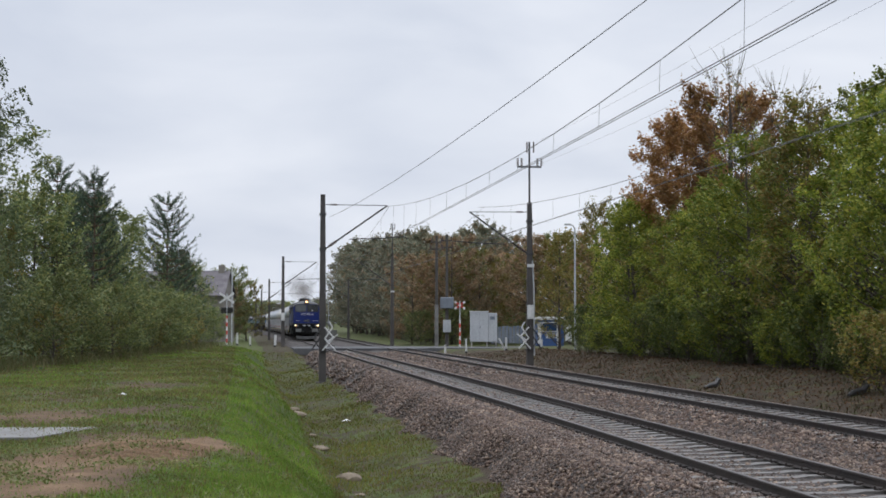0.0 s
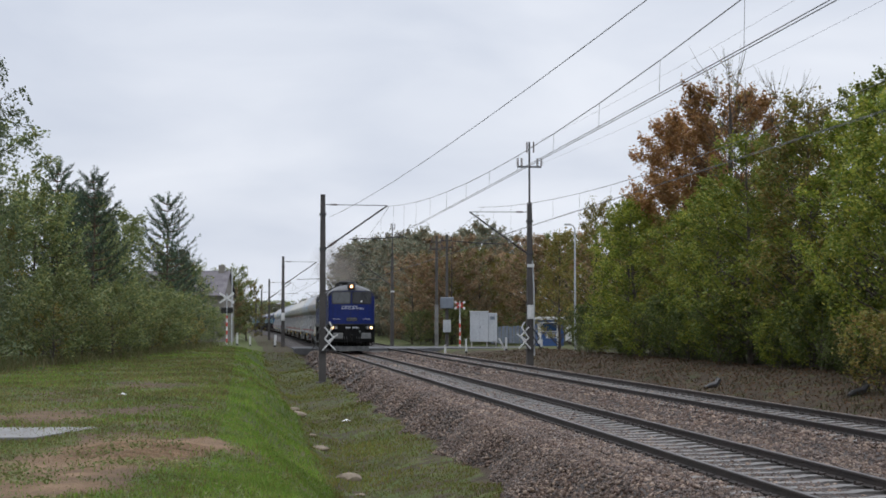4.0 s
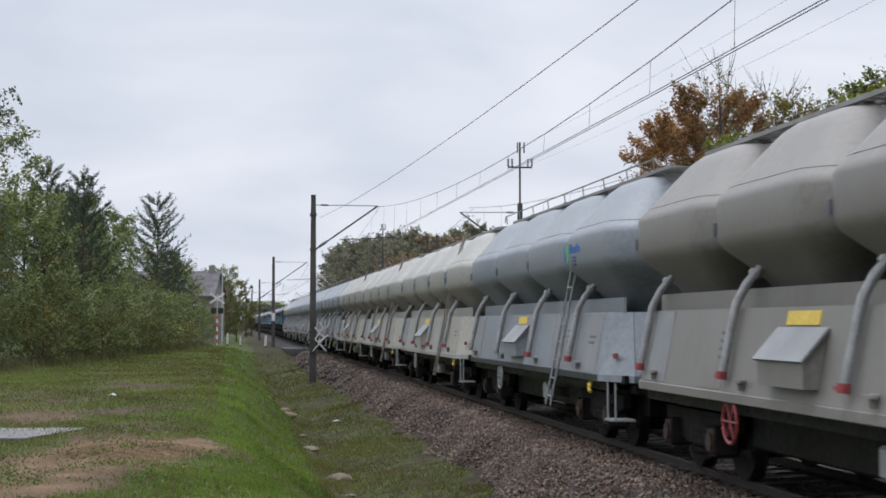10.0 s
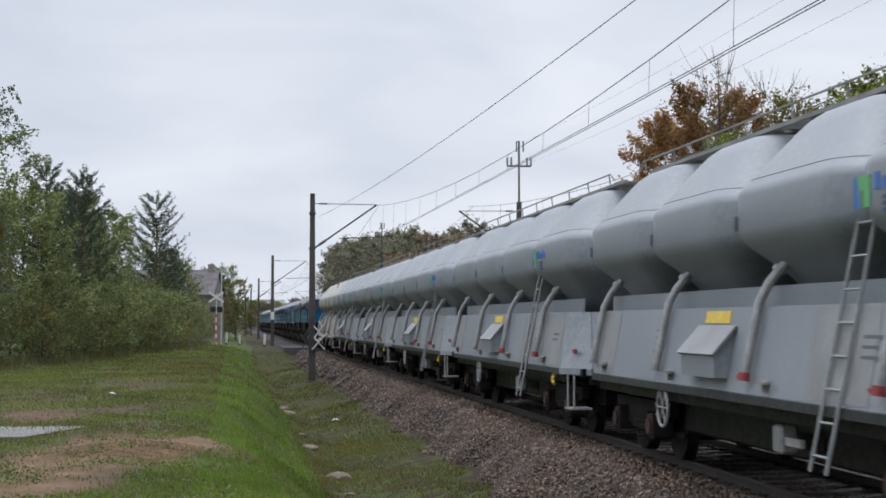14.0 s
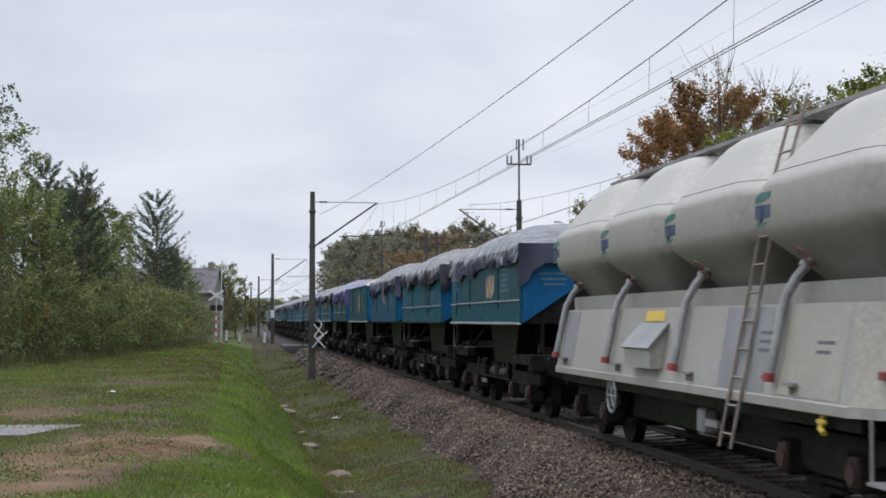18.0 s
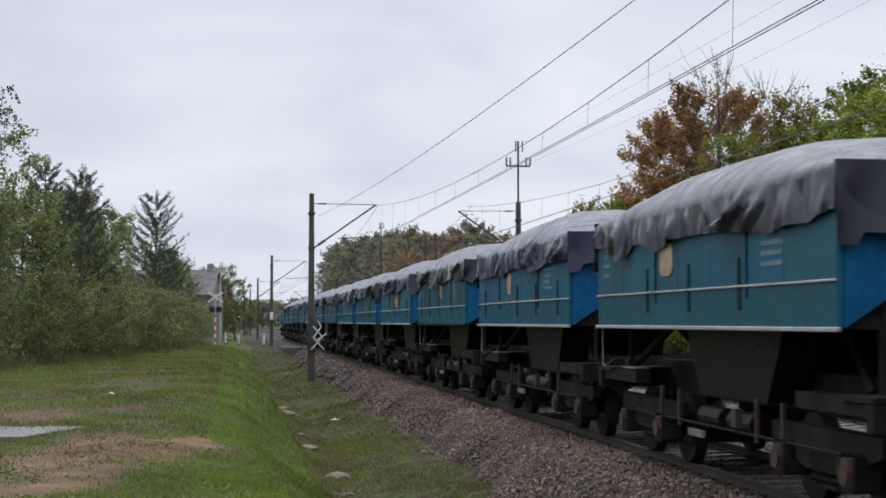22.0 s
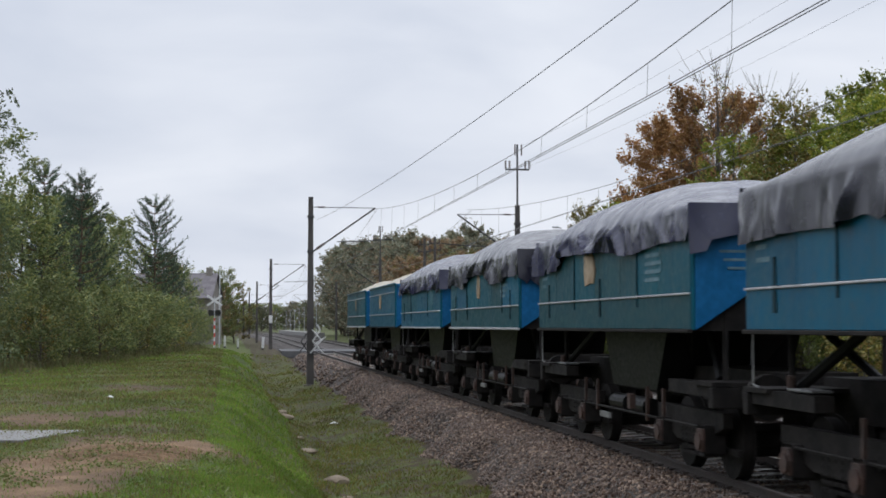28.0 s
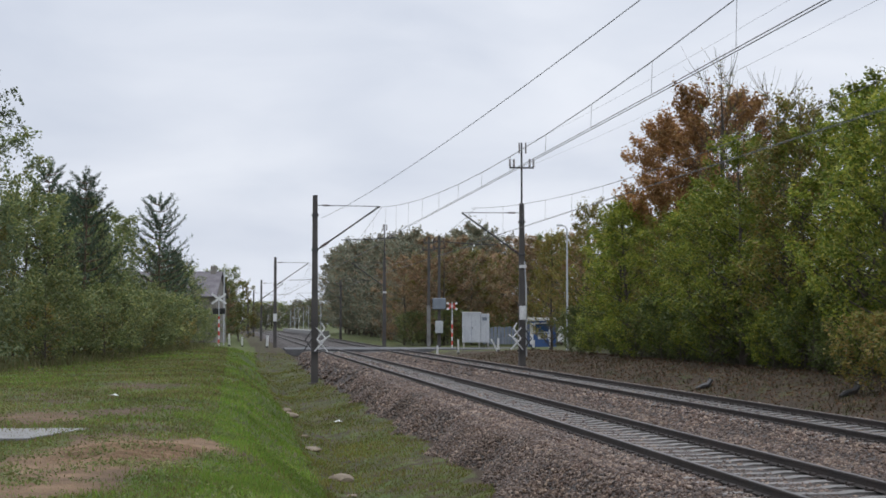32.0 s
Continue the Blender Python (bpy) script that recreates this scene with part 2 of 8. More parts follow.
def ground_material():
    """Grass with bare sandy earth, by large and small patches."""
    m = bpy.data.materials.new("grass_and_earth")
    nt, bsdf = nodes_of(m)
    L = nt.links.new
    co = nt.nodes.new("ShaderNodeTexCoord")

    def tex(scale, detail=5.0):
        t = nt.nodes.new("ShaderNodeTexNoise")
        t.inputs["Scale"].default_value, t.inputs["Detail"].default_value = scale, detail
        L(co.outputs["Object"], t.inputs["Vector"])
        return t.outputs[0]

    def ramp(value, stops):
        r = nt.nodes.new("ShaderNodeValToRGB")
        el = r.color_ramp.elements
        while len(el) < len(stops):
            el.new(0.5)
        for e, (x, c) in zip(el, stops):
            e.position, e.color = x, (*c, 1)
        L(value, r.inputs[0])
        return r.outputs[0]

    grass = ramp(tex(0.9), [(0.3, (0.038, 0.056, 0.012)), (0.5, (0.054, 0.070, 0.016)), (0.7, (0.080, 0.072, 0.029))])
    earth = ramp(tex(1.3), [(0.3, (0.026, 0.018, 0.010)), (0.6, (0.040, 0.027, 0.016)), (0.75, (0.062, 0.043, 0.026))])
    sandy = ramp(tex(1.6), [(0.3, (0.085, 0.053, 0.029)), (0.55, (0.135, 0.085, 0.048)), (0.75, (0.20, 0.132, 0.08))])
    at2 = nt.nodes.new("ShaderNodeAttribute")
    at2.attribute_name = "sand"
    mx = nt.nodes.new("ShaderNodeMix")
    mx.data_type = "RGBA"
    L(at2.outputs["Fac"], mx.inputs[0])
    L(earth, mx.inputs[6])
    L(sandy, mx.inputs[7])
    earth = mx.outputs[2]
    at = nt.nodes.new("ShaderNodeAttribute")
    at.attribute_name = "bare"
    add = nt.nodes.new("ShaderNodeMath")
    add.operation = "ADD"
    L(at.outputs["Fac"], add.inputs[0])
    wob = nt.nodes.new("ShaderNodeMapRange")
    wob.inputs[3].default_value, wob.inputs[4].default_value = -0.75, 0.75
    L(tex(2.2, 7.0), wob.inputs[0])
    L(wob.outputs[0], add.inputs[1])
    cut = nt.nodes.new("ShaderNodeMapRange")
    cut.inputs[1].default_value, cut.inputs[2].default_value = 0.38, 0.62
    L(add.outputs[0], cut.inputs[0])
    mix = nt.nodes.new("ShaderNodeMix")
    mix.data_type = "RGBA"
    L(cut.outputs[0], mix.inputs[0])
    L(grass, mix.inputs[6])
    L(earth, mix.inputs[7])
    fine = tex(28.0, 6.0)
    h = nt.nodes.new("ShaderNodeHueSaturation")
    v = nt.nodes.new("ShaderNodeMapRange")
    v.inputs[1].default_value, v.inputs[2].default_value, v.inputs[3].default_value, v.inputs[4].default_value = 0.25, 0.75, 0.6, 1.4
    L(fine, v.inputs[0])
    L(v.outputs[0], h.inputs["Value"])
    L(mix.outputs[2], h.inputs["Color"])
    L(h.outputs[0], bsdf.inputs["Base Color"])
    bsdf.inputs["Roughness"].default_value = 0.9
    bsdf.inputs["Specular IOR Level"].default_value = 0.2
    b = nt.nodes.new("ShaderNodeBump")
    b.inputs["Strength"].default_value, b.inputs["Distance"].default_value = 0.6, 0.05
    L(fine, b.inputs["Height"])
    L(b.outputs[0], bsdf.inputs["Normal"])
    return m


M_GROUND = ground_material()

# ---- the line of the tracks ----
GAP = 4.57  # from one track's middle to the other's


def track_x(y):
    """x of the near track's middle at depth y."""
    y = np.asarray(y, dtype=float)
    u = np.clip(y, 0, 160)
    x = 6.818 - 0.12527 * np.minimum(y, 160) - 0.0000683 * u * u + 0.0001141 * np.maximum(0, u - 70) ** 2
    w = np.maximum(0, y - 160)
    return x - 0.1266 * w - 0.0000345 * w * w


def track_slope(y):
    return (track_x(np.asarray(y) + 0.5) - track_x(np.asarray(y) - 0.5))


ARC_Y = np.linspace(-450, 900, 5401)
ARC_S = np.concatenate([[0], np.cumsum(np.hypot(np.diff(ARC_Y), np.diff(track_x(ARC_Y))))])
ARC_S = ARC_S - np.interp(0, ARC_Y, ARC_S)


def beside(y, off):
    """The point off metres to the right of the near track's middle, square to it."""
    m = float(track_slope(y))
    n = math.hypot(1, m)
    return float(track_x(y)) + off / n, y - off * m / n


def off_of(x, y):
    return (x - track_x(y)) * 0.992


# ---- ground: one sheet with the bank, the ditch and the wood's edge ----
def profile(o, y):
    road = np.clip(1 - np.abs(y - 117) / 22, 0, 1)
    road = road * road * (3 - 2 * road)
    # the edge of the bank wanders, and lumps of turf hang over it
    sway = np.clip(1 - np.abs(o + 6.0) / 2.6, 0, 1) * (0.28 * np.sin(y * 0.23 + 1.0) + 0.16 * np.sin(y * 0.71) + 0.07 * np.sin(y * 1.9 + 0.5))
    left = np.interp(o + sway, [-60, -12, -8.2, -7.4, -6.7, -5.75, -5.1, -4.5, -3.1, -2.4, 7.0, 7.8, 10.5, 13, 60],
                     [0.1, 0.22, 0.25, 0.19, 0.02, -0.72, -1.12, -1.26, -0.98, -0.85, -0.85, -0.55, -0.15, 0.12, 0.3])
    flat = np.interp(o, [-60, -8, -3.2, -2.4, 7.0, 8.0, 60], [0.1, 0.15, -0.05, -0.5, -0.5, -0.08, 0.25])
    far = np.interp(o, [-60, -8, -5, -3.2, 7.5, 9, 60], [0.1, -0.2, -0.55, -0.6, -0.6, -0.3, 0.3])
    base = np.where(y > 117, far, left)
    return base * (1 - road) + flat * road


def wobble(x, y):
    return 0.035 * np.sin(x * 0.9 + 1.3 * np.sin(y * 0.31)) * np.sin(y * 0.53 + 0.7) + 0.012 * np.sin(x * 2.1 + 0.6) * np.sin(y * 0.83 - 0.4 * x)


def bareness(x, y):
    """Where the bank is trampled down to bare sandy earth."""
    x2 = x + 0.22 * np.sin(y * 1.7 + 1.1 * np.sin(x * 2.3))
    y2 = y + 0.5 * np.sin(x * 2.9 + 0.8) + 0.25 * np.sin(x * 6.1)
    b = 1.05 * np.exp(-(((x2 + 3.95) / 1.3) ** 2 + ((y2 - 19.9) / 2.3) ** 2) ** 2) + 1.0 * np.exp(-(((x2 + 4.6) / 1.5) ** 2 + ((y2 - 15.4) / 2.9) ** 2) ** 2)
    return b + 0.5 * np.exp(-(((x2 + 7.0) / 2.2) ** 2 + ((y2 - 26.5) / 3.6) ** 2)) + 0.5 * np.exp(-(((x2 + 8.3) / 1.2) ** 2 + ((y2 - 38.5) / 2.5) ** 2))


def worn(x, y):
    """Where the turf is thin: 0 to 1 in wandering patches on the flat of the bank."""
    p = np.sin(x * 0.8 + 1.4 * np.sin(y * 0.33)) * np.sin(y * 0.47 + 1.1 * np.sin(x * 0.6) + 0.6) + 0.45 * np.sin(x * 2.3 + y * 0.9) * np.sin(y * 1.3 - x)
    return np.clip(0.15 + 1.1 * p, 0, 1) * np.clip((-7.0 - off_of(x, y)) / 0.8, 0, 1) * np.clip((70 - y) / 30, 0, 1)


def treads(x, y):
    """The ribbed wheel track pressed into the bare earth."""
    m = np.exp(-(((x + 3.9) / 0.85) ** 2 + ((y - 19.6) / 1.5) ** 2) ** 2)
    mid = x + 3.95 - 0.12 * (y - 19.6)
    rib = np.clip(np.sin((y + 0.25 * np.abs(mid)) * 20.0) * 1.6, -1, 1)
    return m * (0.06 * rib * np.where(np.abs(mid) > 0.09, 1.0, 0.0) + 0.045 * np.exp(-(mid / 0.08) ** 2)) + 0.05 * np.exp(-(((x + 2.85) / 0.28) ** 2 + ((y - 20.6) / 1.4) ** 2))


def ground_z(x, y):
    o = off_of(x, y)
    z = profile(o, y)
    w = np.where((o > -3.2) & (o < 8), 0.0, 1.0)
    return z + wobble(x, y) * w + treads(x, y) * w


def make_ground():
    offs = np.concatenate([[-2500, -900, -300, -120, -60, -40, -30, -24], np.arange(-20, -9.6, 0.5), np.arange(-9.6, -6.4, 0.09), np.arange(-6.4, -2, 0.12), [-2, 0, 2, 4, 6.5], np.arange(7, 14, 0.4),
                           [15, 17, 20, 25, 32, 45, 70, 150, 400, 1200, 3000]])
    ys = np.concatenate([[-2500, -700, -200, -60, -20, 0, 6], np.arange(9, 17.6, 0.4), np.arange(17.6, 22, 0.06), np.arange(22, 45, 0.4), np.arange(45, 90, 1.0), np.arange(90, 170, 2.5), [175, 185, 200, 220, 250, 300, 400, 600, 1000, 2000, 4000]])
    Y, O = np.meshgrid(ys, offs, indexing="ij")
    X = track_x(np.clip(Y, -450, 900)) - 0.13 * (Y - np.clip(Y, -450, 900)) + O / 0.992
    Z = ground_z(X, np.clip(Y, -450, 900))
    Z = np.where(np.abs(O) > 200, 0.2, Z)
    n, m = len(ys), len(offs)
    idx = np.arange(n * m).reshape(n, m)
    f = np.stack([idx[:-1, :-1], idx[:-1, 1:], idx[1:, 1:], idx[1:, :-1]], -1).reshape(-1, 4)
    me = raw_mesh("ground", np.stack([X, Y, Z], -1).reshape(-1, 3), f, M_GROUND)
    # bare earth: the trampled patch on the bank, the ditch, the strip beside the far track
    bare = bareness(X, Y) + 0.5 * worn(X, np.clip(Y, -450, 900))
    bare += np.where((O > -5.2) & (O < -2.3), 0.5, 0) + np.where((O > -14) & (O < -2.5) & (Y > 107), 0.12, 0) + np.where((O > 7) & (Y >= 140), 0.35, 0) + np.where((O > 7) & (O < 14.5) & (Y < 108), 0.7, 0) + np.where((O >= 14.5) & (Y < 108), 0.5, 0) + np.where((O > 7) & (Y >= 108) & (Y < 140), 0.45, 0)
    bare += np.where((O >= -2.5) & (O <= 7), 1.0, 0)
    c = me.attributes.new("sand", "FLOAT", "POINT")
    c.data.foreach_set("value", np.where(O < -5.5, np.clip(1.4 * bareness(X, Y), 0.25, 1.0), 0.0).astype(np.float32).ravel())
    a = me.attributes.new("bare", "FLOAT", "POINT")
    a.data.foreach_set("value", np.clip(bare, 0, 1).astype(np.float32).ravel())
    me.polygons.foreach_set("use_smooth", [True] * len(me.polygons))
    return tagged(new("ground", me), "grassy bank, ditch and bare earth beside the line", "ground", kind="structure")


GROUND = make_ground()

# ---- ballast bed ----
BED = [(-2.6, -0.92), (-1.88, -0.27), (-1.68, -0.175), (0, -0.155), (1.9, -0.175), (2.3, -0.24), (2.7, -0.175), (GAP, -0.155), (GAP + 1.8, -0.175), (GAP + 2.1, -0.27), (GAP + 3.0, -0.75)]


def toe(y):
    """How far the foot of the ballast strays."""
    return 0.16 * np.sin(y * 0.83) + 0.10 * np.sin(y * 2.1 + 1.0)


def make_bed():
    ys = np.concatenate([np.arange(-60, 8, 8.0), np.arange(8, 60, 0.6), np.arange(60, 120, 2.0), np.arange(120, 420, 10.0)])
    v, f = [], []
    for y in ys:
        for o, z in BED:
            x, yy = beside(y, o - toe(y) if o < -2.3 else o)
            v.append((x, yy, z))
    k = len(BED)
    for i in range(len(ys) - 1):
        f += [(i * k + j, i * k + j + 1, (i + 1) * k + j + 1, (i + 1) * k + j) for j in range(k - 1)]
    me = raw_mesh("ballast_bed", v, f, M_BALLAST)
    return tagged(new("ballast_bed", me), "grey-brown crushed stone ballast under two tracks", "ballast", kind="structure")


make_bed()


def bed_z(o):
    return np.interp(o, [a for a, _ in BED], [b for _, b in BED])


def make_stones():
    """Loose stones that cover the bed and its shoulders."""
    rng = np.random.default_rng(5)
    cube = np.array([(x, y, z) for z in (-1, 1) for y in (-1, 1) for x in (-1, 1)], float) * 0.58
    faces = np.array([(0, 2, 3, 1), (4, 5, 7, 6), (0, 1, 5, 4), (2, 6, 7, 3), (0, 4, 6, 2), (1, 3, 7, 5)])
    sets = []
    for y0, y1, o0, o1, count, size in ((12, 20, -3.0, 0.3, 12000, 0.030), (20, 34, -3.0, 0.0, 26000, 0.033), (34, 62, -3.0, -0.7, 16000, 0.042),
                                        (14, 30, -0.7, GAP + 2.8, 24000, 0.037), (30, 60, -0.7, GAP + 2.8, 24000, 0.045), (60, 105, -0.7, GAP + 2.8, 8000, 0.075), (62, 110, -3.0, -0.7, 3000, 0.075)):
        y = rng.uniform(y0, y1, count)
        o = rng.uniform(o0, o1, count)
        near = np.minimum(np.abs(o), np.abs(o - GAP))
        keep = (np.abs(near - 0.75) > 0.11) & ((near > 1.22) | (rng.uniform(0, 1, count) < np.where(near > 0.8, 0.92, 0.6))) & (o > -2.62 - toe(y) + rng.normal(0, 0.08, count))
        y, o, near = y[keep], o[keep], near[keep]
        m = track_slope(y)
        n = np.hypot(1, m)
        x, yy = track_x(y) + o / n, y - o * m / n
        inner = near < 0.72
        foot = -2.6 - toe(y)
        slope = -0.92 + (o - foot) / (-1.88 - foot) * 0.65
        sets.append((x, yy, np.where(o < -1.88, slope, bed_z(o)) - np.where(inner, 0.02, np.where(near < 1.35, -0.022, 0.0)), size * rng.uniform(0.55, 1.35, len(y)), inner))
    X, Y, Z, R = (np.concatenate([s[i] for s in sets]) for i in range(4))
    n = len(X)
    a, b, c = (rng.uniform(0, math.tau, n) for _ in range(3))
    P = np.repeat(cube[None], n, 0) * rng.uniform(0.55, 1.25, (n, 8, 1)) * rng.uniform(0.7, 1.3, (n, 1, 3))
    for i, j, w in ((0, 1, a), (1, 2, b), (0, 2, c)):
        ci, si = np.cos(w)[:, None], np.sin(w)[:, None]
        pi, pj = P[:, :, i].copy(), P[:, :, j].copy()
        P[:, :, i], P[:, :, j] = pi * ci - pj * si, pi * si + pj * ci
    P = P * R[:, None, None] + np.stack([X, Y, Z], -1)[:, None, :]
    F = (faces[None] + 8 * np.arange(n)[:, None, None]).reshape(-1, 4)
    me = raw_mesh("ballast_stones", P.reshape(-1, 3), F, M_STONE)
    return tagged(new("ballast_stones", me), "loose grey and brown crushed stones of the track bed", "gravel", kind="stuff")


make_stones()

# ---- tracks: rails, sleepers, fastenings ----
RAIL = [(-0.075, -0.127), (0.075, -0.127), (0.075, -0.118), (0.012, -0.104), (0.010, -0.038), (0.036, -0.030), (0.036, -0.006), (0.03, -0.002), (-0.03, -0.002), (-0.036, -0.006), (-0.036, -0.030), (-0.010, -0.038), (-0.012, -0.104), (-0.075, -0.118)]


def rail_shape(off, section):
    ys = list(np.arange(-80, 8, 8.0)) + list(np.arange(8, 120, 3.0)) + list(np.arange(120, 700, 12.0))
    s = Shape()
    rings = []
    for y in ys:
        rings.append([(*beside(y, off + a), b) for a, b in section])
    return s.loft(rings)


def make_track(mid, label):
    t = thing("railway_track", label, "railway track", "two parallel tracks", "structure")
    for side in (-0.75, 0.75):
        r = part("rail", rail_shape(mid + side, RAIL), M_RAIL, t, "rusty brown steel rail", smooth=False)
        part("rail_head", rail_shape(mid + side, [(-0.029, -0.004), (0.029, -0.004), (0.026, 0.0), (-0.026, 0.0)]), M_RAILTOP, r, "worn bare steel running surface")
    return t


TRACK_1 = make_track(0.0, "near railway track with rusty rails on concrete sleepers")
TRACK_2 = make_track(GAP, "far railway track with rusty rails on concrete sleepers")


def make_crossing():
    c = thing("level_crossing", "pale paved level crossing over both tracks", "level crossing", kind="structure")
    y0, y1 = 111.0, 121.0

    def slab(o0, o1, z0, z1, ya, yb, name="road_slab", mat=M_ROAD):
        s = Shape()
        lo = [beside(ya, o0), beside(ya, o1), beside(yb, o1), beside(yb, o0)]
        s.add([(*p, z0) for p in lo] + [(*p, z1) for p in lo], [(0, 3, 2, 1), (4, 5, 6, 7), (0, 1, 5, 4), (1, 2, 6, 5), (2, 3, 7, 6), (3, 0, 4, 7)])
        part(name, s, mat, c)

    for a in (-0.68, GAP - 0.68):
        for k in range(5):
            slab(a, a + 1.36, -0.2, -0.012, y0 + 2.0 * k + 0.02, y0 + 2.0 * k + 1.98, "crossing_panel")
    slab(0.83, GAP - 0.83, -0.4, -0.015, y0, y1)
    slab(-1.6, -0.83, -0.4, -0.015, y0, y1)
    slab(GAP + 0.83, GAP + 2.2, -0.4, -0.02, y0, y1)
    slab(-3.0, -1.61, -0.5, -0.02, y0 + 0.8, y1 - 0.8)
    for k in range(3):
        slab(GAP + 2.21 + 3 * k, GAP + 2.2 + 3 * (k + 1), -0.5, -0.02 - 0.01 * k, y0 + 1.5, y1 - 0.8)
    return c


make_crossing()


def make_sleepers():
    """Concrete sleepers with their fastenings, the pieces of both tracks."""
    s = Shape().prism([(-1.25, -0.32), (1.25, -0.32), (1.25, -0.155), (1.05, -0.127), (0.45, -0.131), (0.3, -0.150), (-0.3, -0.150), (-0.45, -0.131), (-1.05, -0.127), (-1.25, -0.155)], "y", -0.115, 0.115)
    me = s.mesh("sleeper", M_SLEEPER)
    for track, mid, y0, count in ((TRACK_1, 0.0, 11.0, 165), (TRACK_2, GAP, 22.0, 130)):
        for k in range(count):
            y = y0 + 0.6 * k
            ob = new("sleeper", me)
            x, yy = beside(y, mid)
            ob.location = (x, yy, 0.002 * math.sin(k * 1.7))
            ob.rotation_euler = (0, 0, -math.atan(float(track_slope(y))) + 0.01 * math.sin(k * 2.9))
            ob.parent = track
    clip = Shape()
    for r in (-0.75, 0.75):
        for e in (-1, 1):
            clip.box(r + e * 0.08 - 0.05, -0.06, -0.135, r + e * 0.08 + 0.05, 0.06, -0.095, 0.012)
            clip.cyl((r + e * 0.13, 0, -0.135), (r + e * 0.13, 0, -0.08), 0.016, n=6)
    v0, f0 = np.array(clip.v), clip.f
    for track, mid, y0, count in ((TRACK_1, 0.0, 11.0, 70), (TRACK_2, GAP, 22.0, 60)):
        g = Shape()
        for k in range(count):
            y = y0 + 0.6 * k
            x, yy = beside(y, mid)
            a = -math.atan(float(track_slope(y)))
            g.add([(x + p[0] * math.cos(a) - p[1] * math.sin(a), yy + p[0] * math.sin(a) + p[1] * math.cos(a), p[2]) for p in v0], f0)
        me2 = bpy.data.meshes.new("fastenings")
        me2.from_pydata(g.v, [], g.f)
        me2.materials.append(M_RAIL)
        ob = part("fastenings", me2, M_RAIL, track, "rusty rail clips and bolts")
        ob["kind"] = "stuff"

# ---- overhead line ----
M_POLE = surface("pole_concrete", (0.042, 0.038, 0.037), (0.072, 0.065, 0.06), 0.85, big=0.8, fine=20, bump=0.3, streak=0.4)
M_STEEL = surface("dark_steel", (0.03, 0.03, 0.033), (0.05, 0.05, 0.052), 0.6, 0.3, big=3, fine=30, bump=0.1)
M_WIRE = surface("copper_wire", (0.05, 0.05, 0.052), (0.08, 0.08, 0.08), 0.5, 0.5, bump=0)
M_INSUL = surface("brown_insulator", (0.05, 0.03, 0.025), (0.08, 0.05, 0.04), 0.25, big=4, bump=0)
# white lowered in tone in place of the haze at the crossing
M_WHITE = surface("haze_dulled_white_paint", (0.50, 0.50, 0.49), (0.60, 0.60, 0.59), 0.5, big=2, fine=14, bump=0.1, streak=0.25)
M_RED = surface("red_paint", (0.45, 0.045, 0.035), (0.55, 0.07, 0.05), 0.5, big=3, bump=0.05, streak=0.2)
M_BLACK = surface("black_paint", (0.02, 0.02, 0.021), (0.035, 0.034, 0.034), 0.5, big=3, bump=0.05)
# cabinet paint dulled likewise, with the haze in its colour
M_GREYBOX = surface("haze_dulled_cabinet_paint", (0.36, 0.375, 0.39), (0.42, 0.43, 0.44), 0.45, big=1, fine=9, bump=0.05, streak=0.3)
M_SLAB = surface("wet_concrete", (0.11, 0.106, 0.10), (0.17, 0.165, 0.158), 0.7, big=2, fine=12, bump=0.3)
M_BLUEWALL = surface("blue_sheet", (0.02, 0.055, 0.15), (0.03, 0.075, 0.20), 0.5, big=1, bump=0.05, streak=0.3)


def up(x, y, z=0.0, turn=0.0):
    return pose(x, y, z, 0, 0, turn)


TURN = -math.degrees(math.atan(-0.13))  # a frame whose y axis runs along the tracks


